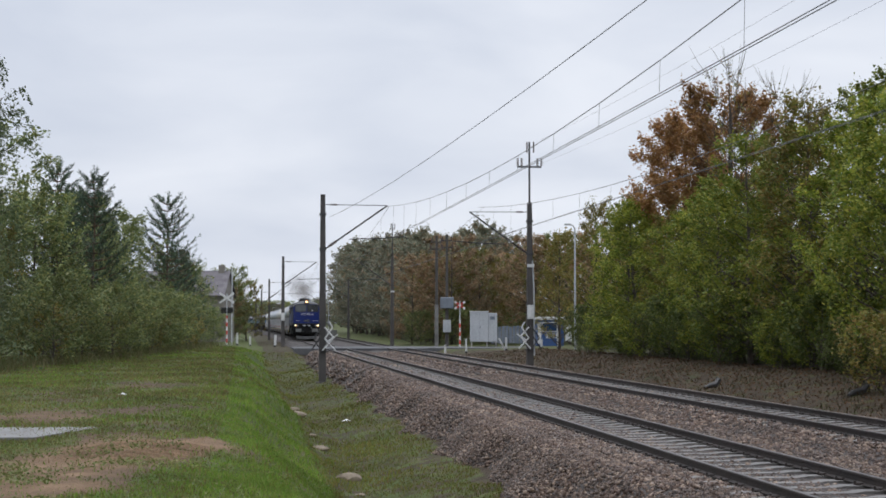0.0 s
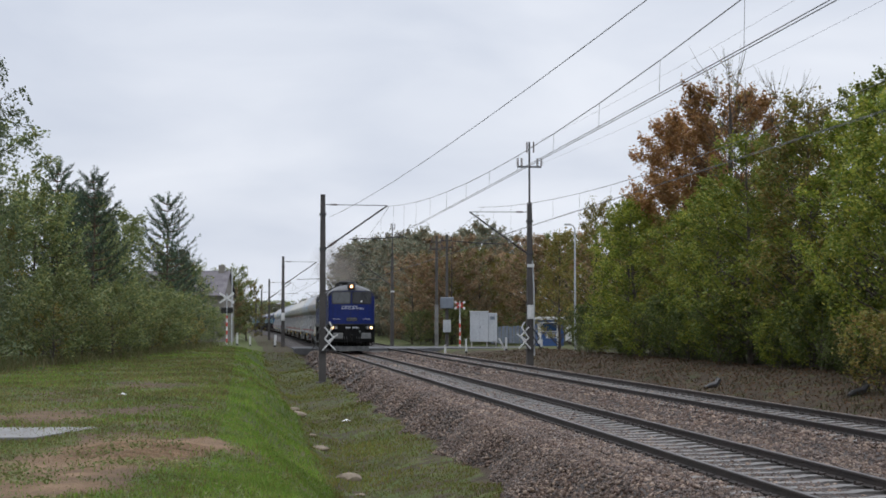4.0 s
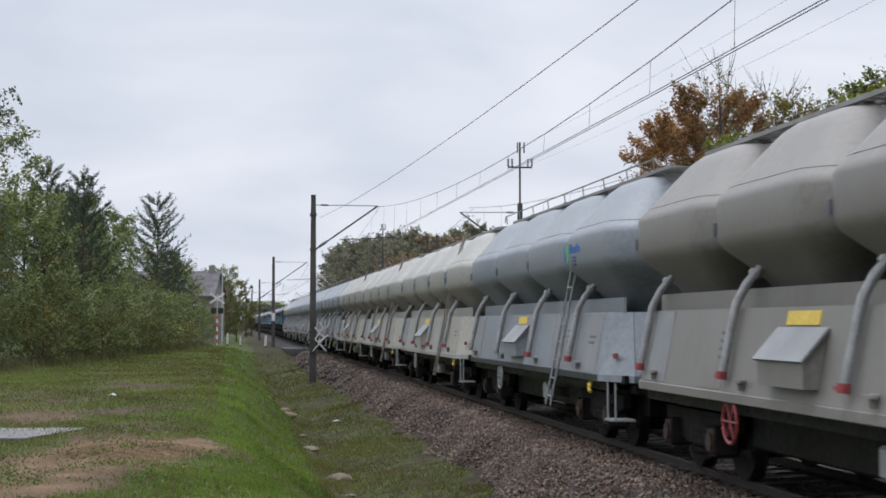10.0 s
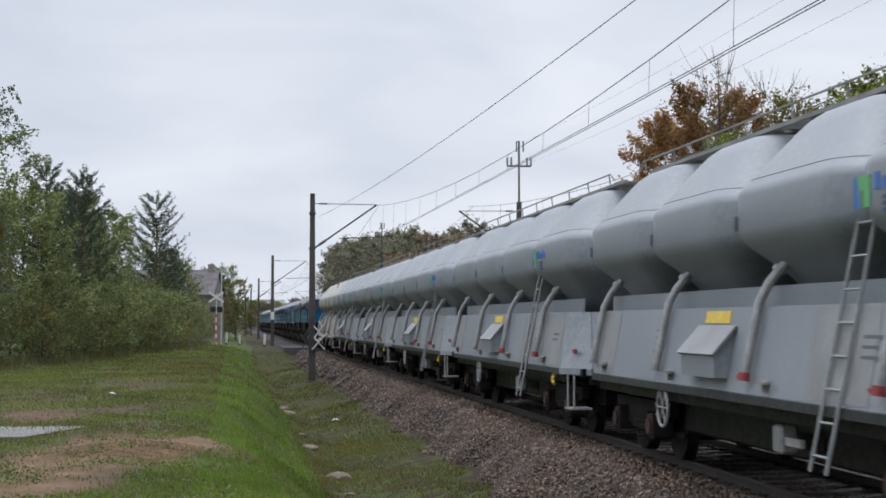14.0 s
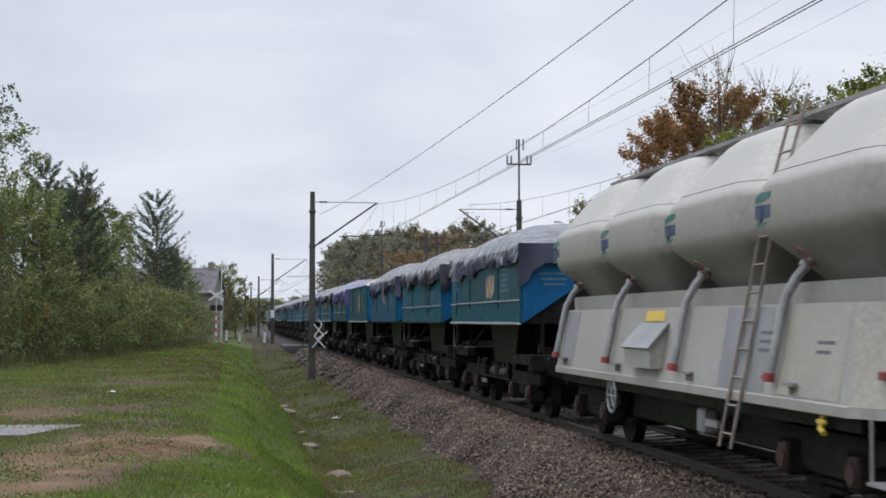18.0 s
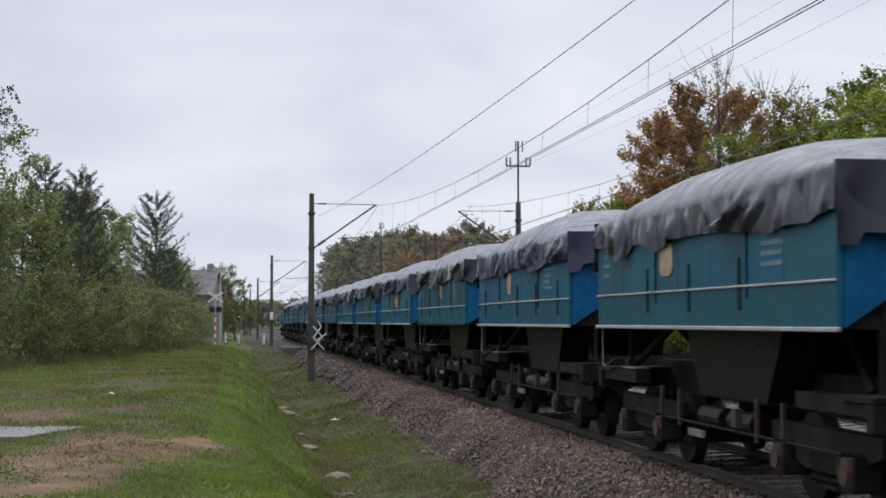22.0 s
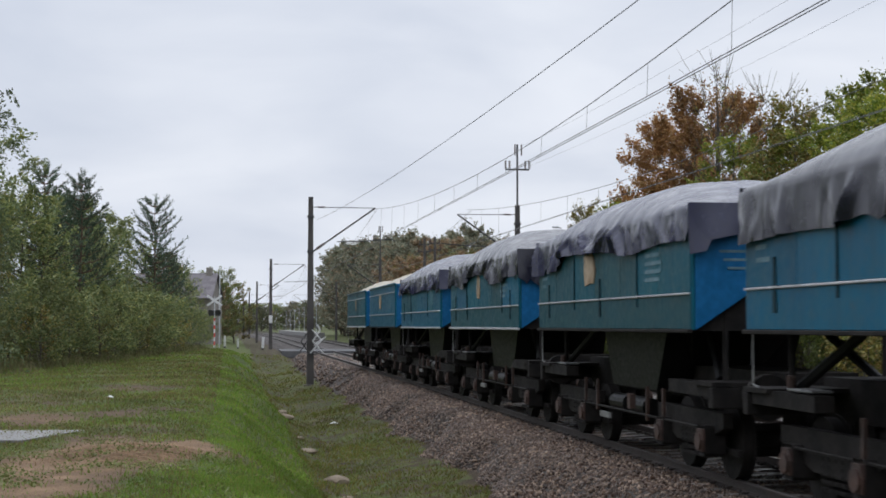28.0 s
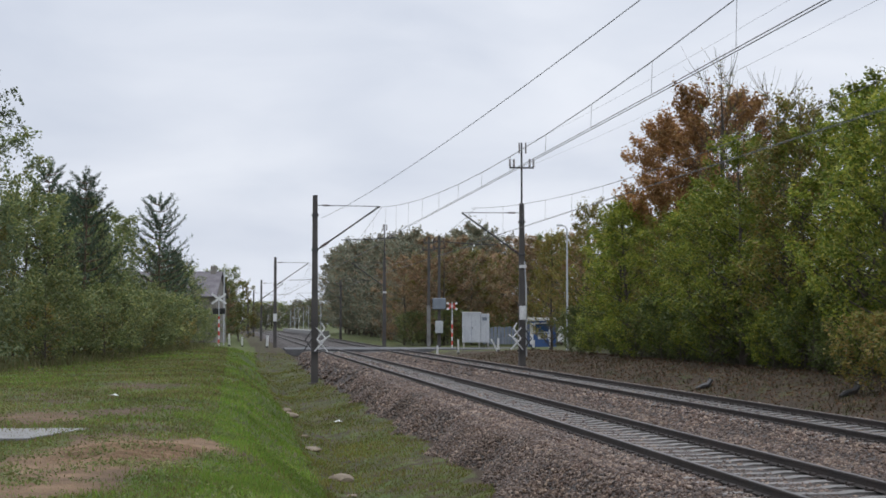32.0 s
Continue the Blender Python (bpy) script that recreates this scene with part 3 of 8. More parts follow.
def mast(y, off, arm, height=7.95, extension=False, sign=True, guard=False):
    """A concrete mast beside the track. arm: +1 reaches right, -1 left; the frame's x points across the tracks."""
    x, yy = beside(y, off)
    z0 = float(ground_z(x, yy)) - 0.1
    name = "catenary_mast"
    t = thing(name, "dark weathered concrete catenary mast with a steel bracket arm", "catenary mast", "masts of the overhead line", at=up(x, yy, 0, TURN))
    b = 0.17
    s = Shape().loft([[(-b, -b, z0), (b, -b, z0), (b, b, z0), (-b, b, z0)], [(-0.11, -0.11, height), (0.11, -0.11, height), (0.11, 0.11, height), (-0.11, 0.11, height)]])
    part("post", s, M_POLE, t)
    part("footing", Shape().box(-0.28, -0.28, z0 - 0.3, 0.28, 0.28, z0 + 0.14, 0.03), M_POLE, t)
    for z in (height - 0.95, height - 2.6):
        part("clamp_band", Shape().box(-0.16, -0.16, z - 0.06, 0.16, 0.16, z + 0.06, 0.01), M_STEEL, t)
    reach = 3.0
    tip = (arm * (reach + 0.08), 0, height - 0.5)
    part("top_tie", Shape().cyl((arm * 0.1, 0, height - 0.48), tip, 0.018, n=6), M_STEEL, t)
    part("bracket_tube", Shape().cyl((arm * 0.1, 0, height - 2.6), tip, 0.04, n=8), M_STEEL, t)
    part("registration_arm", Shape().tube([(arm * 1.25, 0, height - 2.12), (arm * 2.6, 0, height - 2.08), (arm * 3.9, 0, height - 1.98), (arm * 4.05, 0, height - 2.1)], 0.025), M_STEEL, t)
    ins = Shape().cyl((arm * 0.33, 0, height - 0.48), (arm * 0.70, 0, height - 0.48), 0.03, n=6)
    for k in range(6):
        ins.cyl((arm * (0.35 + 0.06 * k), 0, height - 0.48), (arm * (0.38 + 0.06 * k), 0, height - 0.48), 0.05, n=8)
    part("insulator", ins, M_INSUL, t, smooth=True)["kind"] = "stuff"
    d = (Vector(tip) - Vector((arm * 0.1, 0, height - 2.6))).normalized()
    p = Vector((arm * 0.1, 0, height - 2.6)) + d * 0.25
    ins = Shape().cyl(p - d * 0.02, p + d * 0.42, 0.05, n=6)
    for k in range(6):
        ins.cyl(p + d * 0.07 * k, p + d * (0.07 * k + 0.035), 0.075, n=8)
    part("insulator", ins, M_INSUL, t, smooth=True)["kind"] = "stuff"
    if sign:
        part("number_plate", Shape().box(-0.16, -0.2, 2.05, 0.16, -0.185, 2.75, 0.004), M_WHITE, t, "small white plate with black marks")
        bars = Shape()
        bars.box(-0.10, -0.192, 2.45, -0.02, -0.186, 2.66)
        bars.box(0.02, -0.192, 2.45, 0.10, -0.186, 2.66)
        bars.box(-0.05, -0.192, 2.12, 0.05, -0.186, 2.34)
        part("marks", bars, M_BLACK, t)["kind"] = "stuff"
    if guard:
        g = Shape()
        a = guard
        for x0, z_0, x1, z_1 in ((-0.1, 0.55, 0.42, 1.15), (0.42, 1.15, -0.02, 1.65), (0.5, 0.55, 0.0, 1.1), (0.0, 1.1, 0.36, 1.62), (0.2, 1.9, 0.36, 1.62), (0.1, 0.95, 0.62, 1.3)):
            g.cyl((a * x0 + a * 0.1, -0.22, z_0), (a * x1 + a * 0.1, -0.22, z_1), 0.035, n=6)
        part("climbing_guard", g, M_WHITE, t, "white painted lattice of crossed bars")
        g = Shape()
        for x0, z_0, x1, z_1 in ((-0.1, 0.6, -0.45, 1.1), (-0.45, 1.1, -0.08, 1.6), (-0.5, 0.6, -0.1, 1.2), (-0.1, 0.5, 0.3, 0.5)):
            g.cyl((a * x0, -0.22, z_0), (a * x1, -0.22, z_1), 0.03, n=6)
        part("climbing_guard", g, M_BLACK, t, "dark lattice of crossed bars")
    if extension:
        e = height + 3.1
        part("extension_tube", Shape().cyl((0, 0, height - 0.4), (0, 0, e), 0.05, n=8), M_STEEL, t)
        part("crossbar", Shape().box(-0.62, -0.04, height + 1.78, 0.62, 0.04, height + 1.86), M_STEEL, t)
        for xx in (-0.6, -0.4, 0.42, 0.62):
            i = Shape()
            for k in range(4):
                i.cyl((xx, 0, height + 1.88 + 0.1 * k), (xx, 0, height + 1.95 + 0.1 * k), 0.055, n=8)
            part("pin_insulator", i, M_INSUL, t)
        for xx in (-0.12, 0.22):
            i = Shape().cyl((xx, 0, height + 2.55), (xx, 0, height + 3.1), 0.035, n=8)
            part("pin_insulator", i, M_INSUL, t)
    if extension and sign:
        part("cable_pipe", Shape().tube([(0.2, -0.15, 0.2), (0.19, -0.15, 3.6), (0.12, -0.15, 5.0)], 0.035), M_GREYBOX, t, "pale cable pipe on the mast")
    if extension:
        part("white_plate", Shape().box(-0.16, -0.2, 4.66, 0.2, -0.185, 4.82), M_WHITE, t)
    return t


P_LEFT = [mast(73.0, -3.05, 1, sign=False, guard=1), mast(141.0, -3.1, 1), mast(214.0, -3.3, 1, sign=False), mast(282.0, -3.4, 1, sign=False), mast(350.0, -3.4, 1, sign=False), mast(5.0, -3.1, 1, sign=False)]
P_RIGHT = [mast(76.5, GAP + 3.05, -1, extension=True, guard=-1), mast(141.0, GAP + 2.4, -1, extension=True, sign=False), mast(214.0, GAP + 3.2, -1, sign=False), mast(282.0, GAP + 3.2, -1, sign=False), mast(5.0, GAP + 3.1, -1, sign=False)]


def span_wires(off, label):
    """Carrier wire, two contact wires and droppers over one track."""
    t = thing("overhead_line", label, "overhead line", "overhead lines")
    ends = [-65.0, 3.9, 73.0, 141.0, 214.0, 282.0, 350.0]
    for a, b in zip(ends[:-1], ends[1:]):
        n = 17
        top, low1, low2 = [], [], []
        for k in range(n):
            u = k / (n - 1)
            y = a + (b - a) * u
            zig = 0.12 * math.cos(math.pi * u)
            sag = 4 * u * (1 - u)
            top.append((*beside(y, off + zig), 7.42 - 1.35 * sag))
            low1.append((*beside(y, off + zig - 0.02), 5.71 - 0.02 * sag))
            low2.append((*beside(y, off + zig + 0.06), 5.71 - 0.02 * sag))
        part("carrier_wire", Shape().tube(top, 0.009, 5), M_WIRE, t)
        part("contact_wire", Shape().tube(low1, 0.008, 5), M_WIRE, t)
        part("contact_wire", Shape().tube(low2, 0.008, 5), M_WIRE, t)
        for k in range(1, n - 1):
            part("dropper", Shape().cyl(top[k], low1[k], 0.004, n=5), M_WIRE, t)
    return t


span_wires(0.0, "carrier wire with droppers and twin contact wires over the near track")
span_wires(GAP, "carrier wire with droppers and twin contact wires over the far track")


def single_wire(name, pts, r, label):
    t = thing(name, label, "wire", "single line wires")
    part("wire", Shape().tube(pts, r, 5), M_WIRE, t)


def sagging(p, q, sag, n=14):
    p, q = Vector(p), Vector(q)
    return [tuple(p.lerp(q, k / n) - Vector((0, 0, 4 * sag * (k / n) * (1 - k / n)))) for k in range(n + 1)]


single_wire("anchor_wire", sagging((*beside(73, -2.75), 6.86), (5.82, 5.0, 6.95), 0.48), 0.008, "dark anchoring wire from the near mast")
for dz, do in ((10.95, 0.2), (9.95, 0.6)):
    single_wire("signal_wire", sagging((*beside(76.5, GAP + 3.05 + do), dz), (*beside(5, GAP + 3.1 + do), dz), 0.45), 0.004, "faint thin wire on the mast's pin insulators")


# ---- level crossing furniture ----
def striped_post(x, y, z1, r, parent, step=0.34):
    z0 = float(ground_z(x, y)) - 0.1
    k, z = 0, z0
    while z < z1:
        part("post_band", Shape().cyl((x, y, z), (x, y, min(z + step, z1)), r, n=10), M_WHITE if k % 2 == 0 else M_RED, parent)
        z, k = z + step, k + 1


def crossing_signal(x, y, zc, zpost, facing, label):
    t = thing("crossing_signal", label, "crossing signal", "signals at the level crossing")
    striped_post(x, y, zpost, 0.07, t)
    part("mast_top", Shape().cyl((x, y, zpost), (x, y, zc + 0.35), 0.045, n=8), M_GREYBOX, t)
    for a in (-1, 1):
        d = Vector((0.62, 0, 0.42 * a)) * (0.7 if facing else 1.0)
        c = Vector((x, y - 0.07 - 0.02 * a, zc))
        n = Vector((-d.z, 0, d.x)).normalized() * 0.085
        for q in range(5):
            p0, p1 = c - d + d * 2 * q / 5, c - d + d * 2 * (q + 1) / 5
            s = Shape().add([tuple(p0 - n), tuple(p1 - n), tuple(p1 + n), tuple(p0 + n)] + [tuple(v + Vector((0, 0.015, 0))) for v in (p0 - n, p1 - n, p1 + n, p0 + n)],
                            [(0, 1, 2, 3), (4, 7, 6, 5), (0, 4, 5, 1), (2, 6, 7, 3), (1, 5, 6, 2), (0, 3, 7, 4)])
            part("crossbuck_blade", s, M_RED if facing and q in (1, 3) else M_WHITE, t)
    if not facing:
        for dx in (-0.3, 0.3):
            part("lamp_head", Shape().cyl((x + dx, y - 0.05, zc - 1.05), (x + dx, y + 0.16, zc - 1.05), 0.24, n=16).box(x + dx - 0.17, y - 0.3, zc - 0.92, x + dx + 0.17, y + 0.05, zc - 0.88), M_BLACK, t, "black round signal lamp")
        part("backing_plate", Shape().box(x - 0.5, y + 0.0, zc - 1.3, x + 0.5, y + 0.03, zc - 0.8, 0.01), M_BLACK, t)
    return t


crossing_signal(-18.35, 130, 3.95, 2.45, False, "white crossbuck signal seen from behind on a striped post")
crossing_signal(1.4, 127, 3.3, 2.1, True, "small black and white crossbuck on a striped post")


def marker_post(x, y, h, lean=0.0, wide=0.09):
    z = float(ground_z(x, y))
    t = thing("marker_post", "short white painted marker post by the crossing", "post", "white posts by the crossing")
    s = Shape().loft([[(x + lean * q * h - wide, y - 0.06, z - 0.1 + q * h), (x + lean * q * h + wide, y - 0.06, z - 0.1 + q * h), (x + lean * q * h + wide, y + 0.06, z - 0.1 + q * h), (x + lean * q * h - wide, y + 0.06, z - 0.1 + q * h)] for q in (0, 0.96, 1.0)])
    part("shaft", s, M_WHITE, t)
    part("foot_band", Shape().box(x - wide - 0.01, y - 0.07, z - 0.1, x + wide + 0.01, y + 0.07, z + 0.12), M_BLACK, t)


for x, y, h, lean, wide in ((-15.85, 118, 1.05, 0, 0.07), (-14.85, 118, 0.85, 0, 0.06), (-12.95, 118, 1.05, 0.05, 0.09), (0.15, 107, 0.95, 0, 0.07), (1.6, 106, 1.1, 0, 0.06),
                            (4.35, 106, 0.95, -0.5, 0.06), (4.38, 106.3, 1.0, 0.0, 0.07), (6.85, 107, 0.75, 0.05, 0.08), (7.95, 106, 1.35, 0, 0.06), (8.3, 110, 1.3, 0, 0.1)):
    marker_post(x, y, h, lean, wide)


def relay_cabinet():
    x0, x1, y0, z0 = 2.15, 3.55, 120.0, 0.36
    t = thing("relay_cabinet", "white metal relay cabinet on legs beside the crossing", "cabinet")
    part("body", Shape().box(x0, y0, z0, x1, y0 + 2.0, 2.70, 0.03), M_GREYBOX, t)
    part("side_unit", Shape().box(x1 + 0.004, y0 + 0.1, z0, x1 + 0.7, y0 + 1.9, 2.62, 0.03), M_GREYBOX, t)
    part("roof", Shape().box(x0 - 0.05, y0 - 0.05, 2.70, x1 + 0.05, y0 + 2.05, 2.76, 0.01), M_WHITE, t)
    part("door_edge", Shape().box(x0 + 0.68, y0 - 0.012, z0 + 0.1, x0 + 0.70, y0, 2.6), M_FENCE, t)
    part("door_handle", Shape().box(x0 + 0.75, y0 - 0.05, 1.4, x0 + 0.78, y0, 1.6), M_BLACK, t)
    part("sign_mark", Shape().box(x1 + 0.15, y0 + 0.085, 2.1, x1 + 0.5, y0 + 0.1, 2.35), M_FENCE, t, "grey sign on the cabinet")
    for x in (x0 + 0.1, x1 - 0.1, x1 + 0.6):
        part("leg", Shape().box(x - 0.06, y0 + 0.1, -0.3, x + 0.06, y0 + 0.25, z0), M_CONCRETE, t)
    for k in range(3):
        part("step", Shape().box(x1 - 0.1, y0 - 0.35 + 0.1 * k, 0.02 + 0.12 * k, x1 + 0.75, y0 - 0.2 + 0.1 * k, 0.05 + 0.12 * k), M_STEEL, t)


M_FENCE = surface("blue_grey_paint", (0.12, 0.14, 0.17), (0.17, 0.19, 0.22), 0.6, big=2, bump=0.05, streak=0.3)
relay_cabinet()


def kiosk():
    x0, x1, y0, z0 = 7.85, 10.1, 128.0, 0.1
    t = thing("kiosk", "small blue kiosk with a white roof edge", "kiosk")
    part("wall", Shape().box(x0, y0, z0 - 0.2, x1, y0 + 2.4, 2.08, 0.02), M_BLUEWALL, t)
    part("roof", Shape().box(x0 - 0.15, y0 - 0.2, 2.08, x1 + 0.15, y0 + 2.6, 2.34, 0.04), M_WHITE, t, "white roof edge")
    part("window", Shape().box(x0 + 0.5, y0 - 0.02, 1.15, x1 - 0.6, y0, 1.85, 0.01), M_BLUEGLASS, t)
    part("window_frame", Shape().box(x0 + 0.42, y0 - 0.012, 1.08, x1 - 0.52, y0 + 0.01, 1.92, 0.01), M_WHITE, t)
    for k in range(4):
        part("notice", Shape().box(x0 + 0.75 + 0.27 * k, y0 - 0.03, 0.55, x0 + 0.96 + 0.27 * k, y0 - 0.004, 0.98), M_WHITE, t, "small pale notice")
    part("board", Shape().box(x1 + 0.1, y0 - 0.5, 0.3, x1 + 0.6, y0 - 0.45, 1.7, 0.02), M_WHITE, t, "white upright board")
    part("doorway", Shape().box(x0 + 0.06, y0 - 0.025, z0, x0 + 0.36, y0 + 0.005, 1.9), M_WHITE, t)


M_BLUEGLASS = surface("kiosk_window_glass", (0.02, 0.04, 0.08), (0.03, 0.05, 0.10), 0.1, bump=0)
kiosk()


def paling_fence(x0, x1, y, h):
    t = thing("board_fence", "low blue-grey board fence behind the cabinet", "fence")
    n = int((x1 - x0) / 0.32)
    for k in range(n):
        part("board", Shape().box(x0 + 0.32 * k, y, 0.0, x0 + 0.32 * k + 0.27, y + 0.03, h + 0.05 * math.sin(k * 2.1)), M_FENCE, t)
    part("fence_rail", Shape().box(x0, y + 0.03, 0.5, x1, y + 0.08, 0.6), M_FENCE, t)


paling_fence(4.3, 7.4, 137.0, 1.55)


def line_pole(x, y, top, box=False, sleeve=False):
    z = float(ground_z(x, y)) - 0.1
    t = thing("power_pole", "weathered concrete power pole with pin insulators", "power pole", "power poles at the crossing", at=up(x, y))
    part("post", Shape().loft([[(a * r, b * r, zz) for a, b in ((-1, -1), (1, -1), (1, 1), (-1, 1))] for zz, r in ((z, 0.16), (top, 0.10))]), M_POLE, t)
    part("crossbar", Shape().box(-0.55, -0.05, top - 1.2, 0.55, 0.05, top - 1.1), M_STEEL, t)
    part("crossbar", Shape().box(-0.45, -0.05, top - 0.6, 0.45, 0.05, top - 0.5), M_STEEL, t)
    for x1, z1 in ((-0.5, top - 1.1), (0.5, top - 1.1), (-0.4, top - 0.5), (0.4, top - 0.5)):
        part("pin_insulator", Shape().cyl((x1, 0, z1), (x1, 0, z1 + 0.3), 0.06, n=8), M_INSUL, t)
    if box:
        part("transformer", Shape().box(-0.6, -0.5, 3.1, 0.6, 0.3, 4.1, 0.06), M_FENCE, t, "grey pole-mounted switch box")
        part("cable_box", Shape().box(-0.35, -0.4, 1.0, 0.35, -0.15, 2.1, 0.03), M_GREYBOX, t)
    if sleeve:
        part("pale_sleeve", Shape().box(-0.165, -0.165, z, 0.165, 0.165, 3.4, 0.02), M_SLAB, t)
    return t


line_pole(-0.55, 131, 9.3, sleeve=True)
line_pole(0.35, 136, 9.7, box=True)


def lamp_post():
    x, y = 8.2, 95.0
    t = thing("lamp_post", "slim pale street lamp post before the trees", "street lamp", at=up(x, y))
    part("pole", Shape().tube([(0, 0, -0.2), (0, 0, 4.0), (0, 0, 7.7), (-0.12, 0, 7.9), (-0.3, 0, 7.95)], 0.05, 8, [0.07, 0.06, 0.045, 0.04, 0.04]), M_GREYBOX, t)
    part("lamp_head", Shape().box(-0.65, -0.1, 7.9, -0.25, 0.1, 8.02, 0.03), M_GREYBOX, t)


lamp_post()

# ---- house behind the trees ----
M_PLASTER = surface("grey_plaster", (0.16, 0.145, 0.125), (0.21, 0.195, 0.17), 0.85, big=0.6, fine=8, bump=0.2, streak=0.35)
M_TILES = surface("grey_roof_sheet", (0.10, 0.092, 0.098), (0.15, 0.138, 0.145), 0.85, spec=0.08, big=1, fine=10, bump=0.3)


def house():
    x0, x1, y0, y1 = -33.0, -23.2, 162.0, 170.0
    t = thing("house", "grey plastered house with a dark pitched roof", "house")
    part("wall", Shape().box(x0, y0, -0.3, x1, y1, 4.9), M_PLASTER, t)
    part("gable", Shape().prism([(y0, 4.9), (y1, 4.9), ((y0 + y1) / 2, 7.3)], "x", x0 + 0.1, x1 - 0.1), M_PLASTER, t)
    for a, b in ((y0 - 0.5, (y0 + y1) / 2), (y1 + 0.5, (y0 + y1) / 2)):
        part("roof_slope", Shape().prism([(a, 4.62), (a, 4.74), (b, 7.5), (b, 7.38)], "x", x0 - 0.4, x1 + 0.15), M_TILES, t)
    for x in (-28.5, -31.5):
        w = part("window", Shape().box(x - 0.6, y0 - 0.03, 1.0, x + 0.6, y0 + 0.01, 2.4), M_WHITE, t)
        part("pane", Shape().box(x - 0.5, y0 - 0.04, 1.1, x + 0.5, y0 - 0.02, 2.3), M_BLUEGLASS, w)
    part("chimney", Shape().box(-24.3, 165.5, 6.5, -23.7, 166.3, 8.1, 0.03), M_PLASTER, t)
    part("satellite_dish", Shape().cyl((-25.45, y0 - 0.3, 3.55), (-25.5, y0 - 0.15, 3.5), 0.42, 0.25, n=18), M_WHITE, t, "white satellite dish")
    part("dish_arm", Shape().cyl((-25.5, y0 - 0.16, 3.5), (-25.5, y0, 3.4), 0.03, n=6), M_STEEL, t)


house()
tp = thing("thin_pole", "slim pale pole beside the crossing signal", "pole", at=up(-18.2, 132))
part("shaft", Shape().cyl((0, 0, -0.2), (0, 0, 6.5), 0.055, n=8), M_GREYBOX, tp)



def station_platform():
    """The low platform beside the far track, with its lamp posts, well past the crossing."""
    t = thing("station_platform", "low pale concrete platform beside the far track", "platform", kind="structure")
    s = Shape()
    rings = []
    for y in np.arange(262, 402, 10.0):
        rings.append([(*beside(y, GAP + 1.75), -0.5), (*beside(y, GAP + 1.75), 0.55), (*beside(y, GAP + 4.6), 0.58), (*beside(y, GAP + 4.6), -0.5)])
    part("platform_slab", s.loft(rings), M_SLAB, t)
    for k in range(7):
        x, y = beside(266 + 20 * k, GAP + 3.4)
        p = thing("lamp_post", "slim white lamp post on the platform", "street lamp", "lamp posts on the platform", at=up(x, y))
        part("pole", Shape().cyl((0, 0, 0.5), (0, 0, 5.3), 0.06, 0.045, n=7), M_GREYBOX, p)
        part("lamp_head", Shape().box(-0.45, -0.12, 5.28, 0.1, 0.12, 5.38, 0.03), M_GREYBOX, p)


station_platform()

# ---- small things on the ground ----
slab = thing("concrete_slab", "flat weathered concrete slab in the grass", "slab")
part("slab_plate", Shape().prism([(-7.6, 21.2), (-5.65, 21.3), (-5.25, 23.4), (-7.9, 23.3)], "z", 0.05, 0.27), M_SLAB, slab)


def rock(x, y, r, seed, label, mat, flat=0.5):
    rng = np.random.default_rng(seed)
    z = float(ground_z(x, y))
    bm = bmesh.new()
    bmesh.ops.create_icosphere(bm, subdivisions=2, radius=r)
    ph = rng.uniform(0, 6, 3)
    for v in bm.verts:
        k = 1 + 0.22 * math.sin(v.co.x / r * 2.3 + ph[0]) + 0.18 * math.sin(v.co.y / r * 3.1 + ph[1]) + rng.uniform(-0.06, 0.06)
        v.co = Vector((v.co.x * k * 1.35, v.co.y * k, v.co.z * k * flat))
    me = bpy.data.meshes.new("stone")
    bm.to_mesh(me)
    bm.free()
    me.materials.append(mat)
    ob = new("stone", me)
    ob.location = (x, y, z + r * flat * 0.35)
    tagged(ob, label, "stone", "stones in the ditch")


M_ROCK = surface("sandy_stone", (0.12, 0.092, 0.062), (0.20, 0.158, 0.112), 0.85, big=4, fine=20, bump=0.4)
for k, (px, py, r) in enumerate(((-4.29, 44.8, 0.23), (-2.85, 36.1, 0.17), (-1.84, 30.0, 0.19), (-4.75, 48.5, 0.14), (-3.4, 39.5, 0.09), (-1.5, 27.6, 0.08))):
    rock(px, py, r, k, "pale sandy stone half sunk in the ditch", M_ROCK)


def litter(x, y, s, seed):
    z = float(ground_z(x, y))
    rng = np.random.default_rng(seed)
    v = [(x + s * a, y + s * b, z + 0.03 + s * 0.5 * c) for a, b, c in ((-1, -0.6, 0), (-0.2, -0.7, rng.uniform(0, 1)), (0.9, -0.4, 0.1), (-0.8, 0.5, 0.2), (0.1, 0.6, 0.9), (1.0, 0.6, 0))]
    sh = Shape().add(v + [(a, b, c - 0.01) for a, b, c in v], [(0, 1, 4, 3), (1, 2, 5, 4), (6, 9, 10, 7), (7, 10, 11, 8), (0, 6, 7, 1), (1, 7, 8, 2)])
    ob = part("paper_litter", sh, M_WHITE)
    tagged(ob, "crumpled white scrap of paper on the ground", "litter", "scraps of litter")


litter(-7.0, 33.5, 0.09, 1)
litter(-2.9, 46.0, 0.12, 2)
litter(-4.1, 36.0, 0.05, 3)


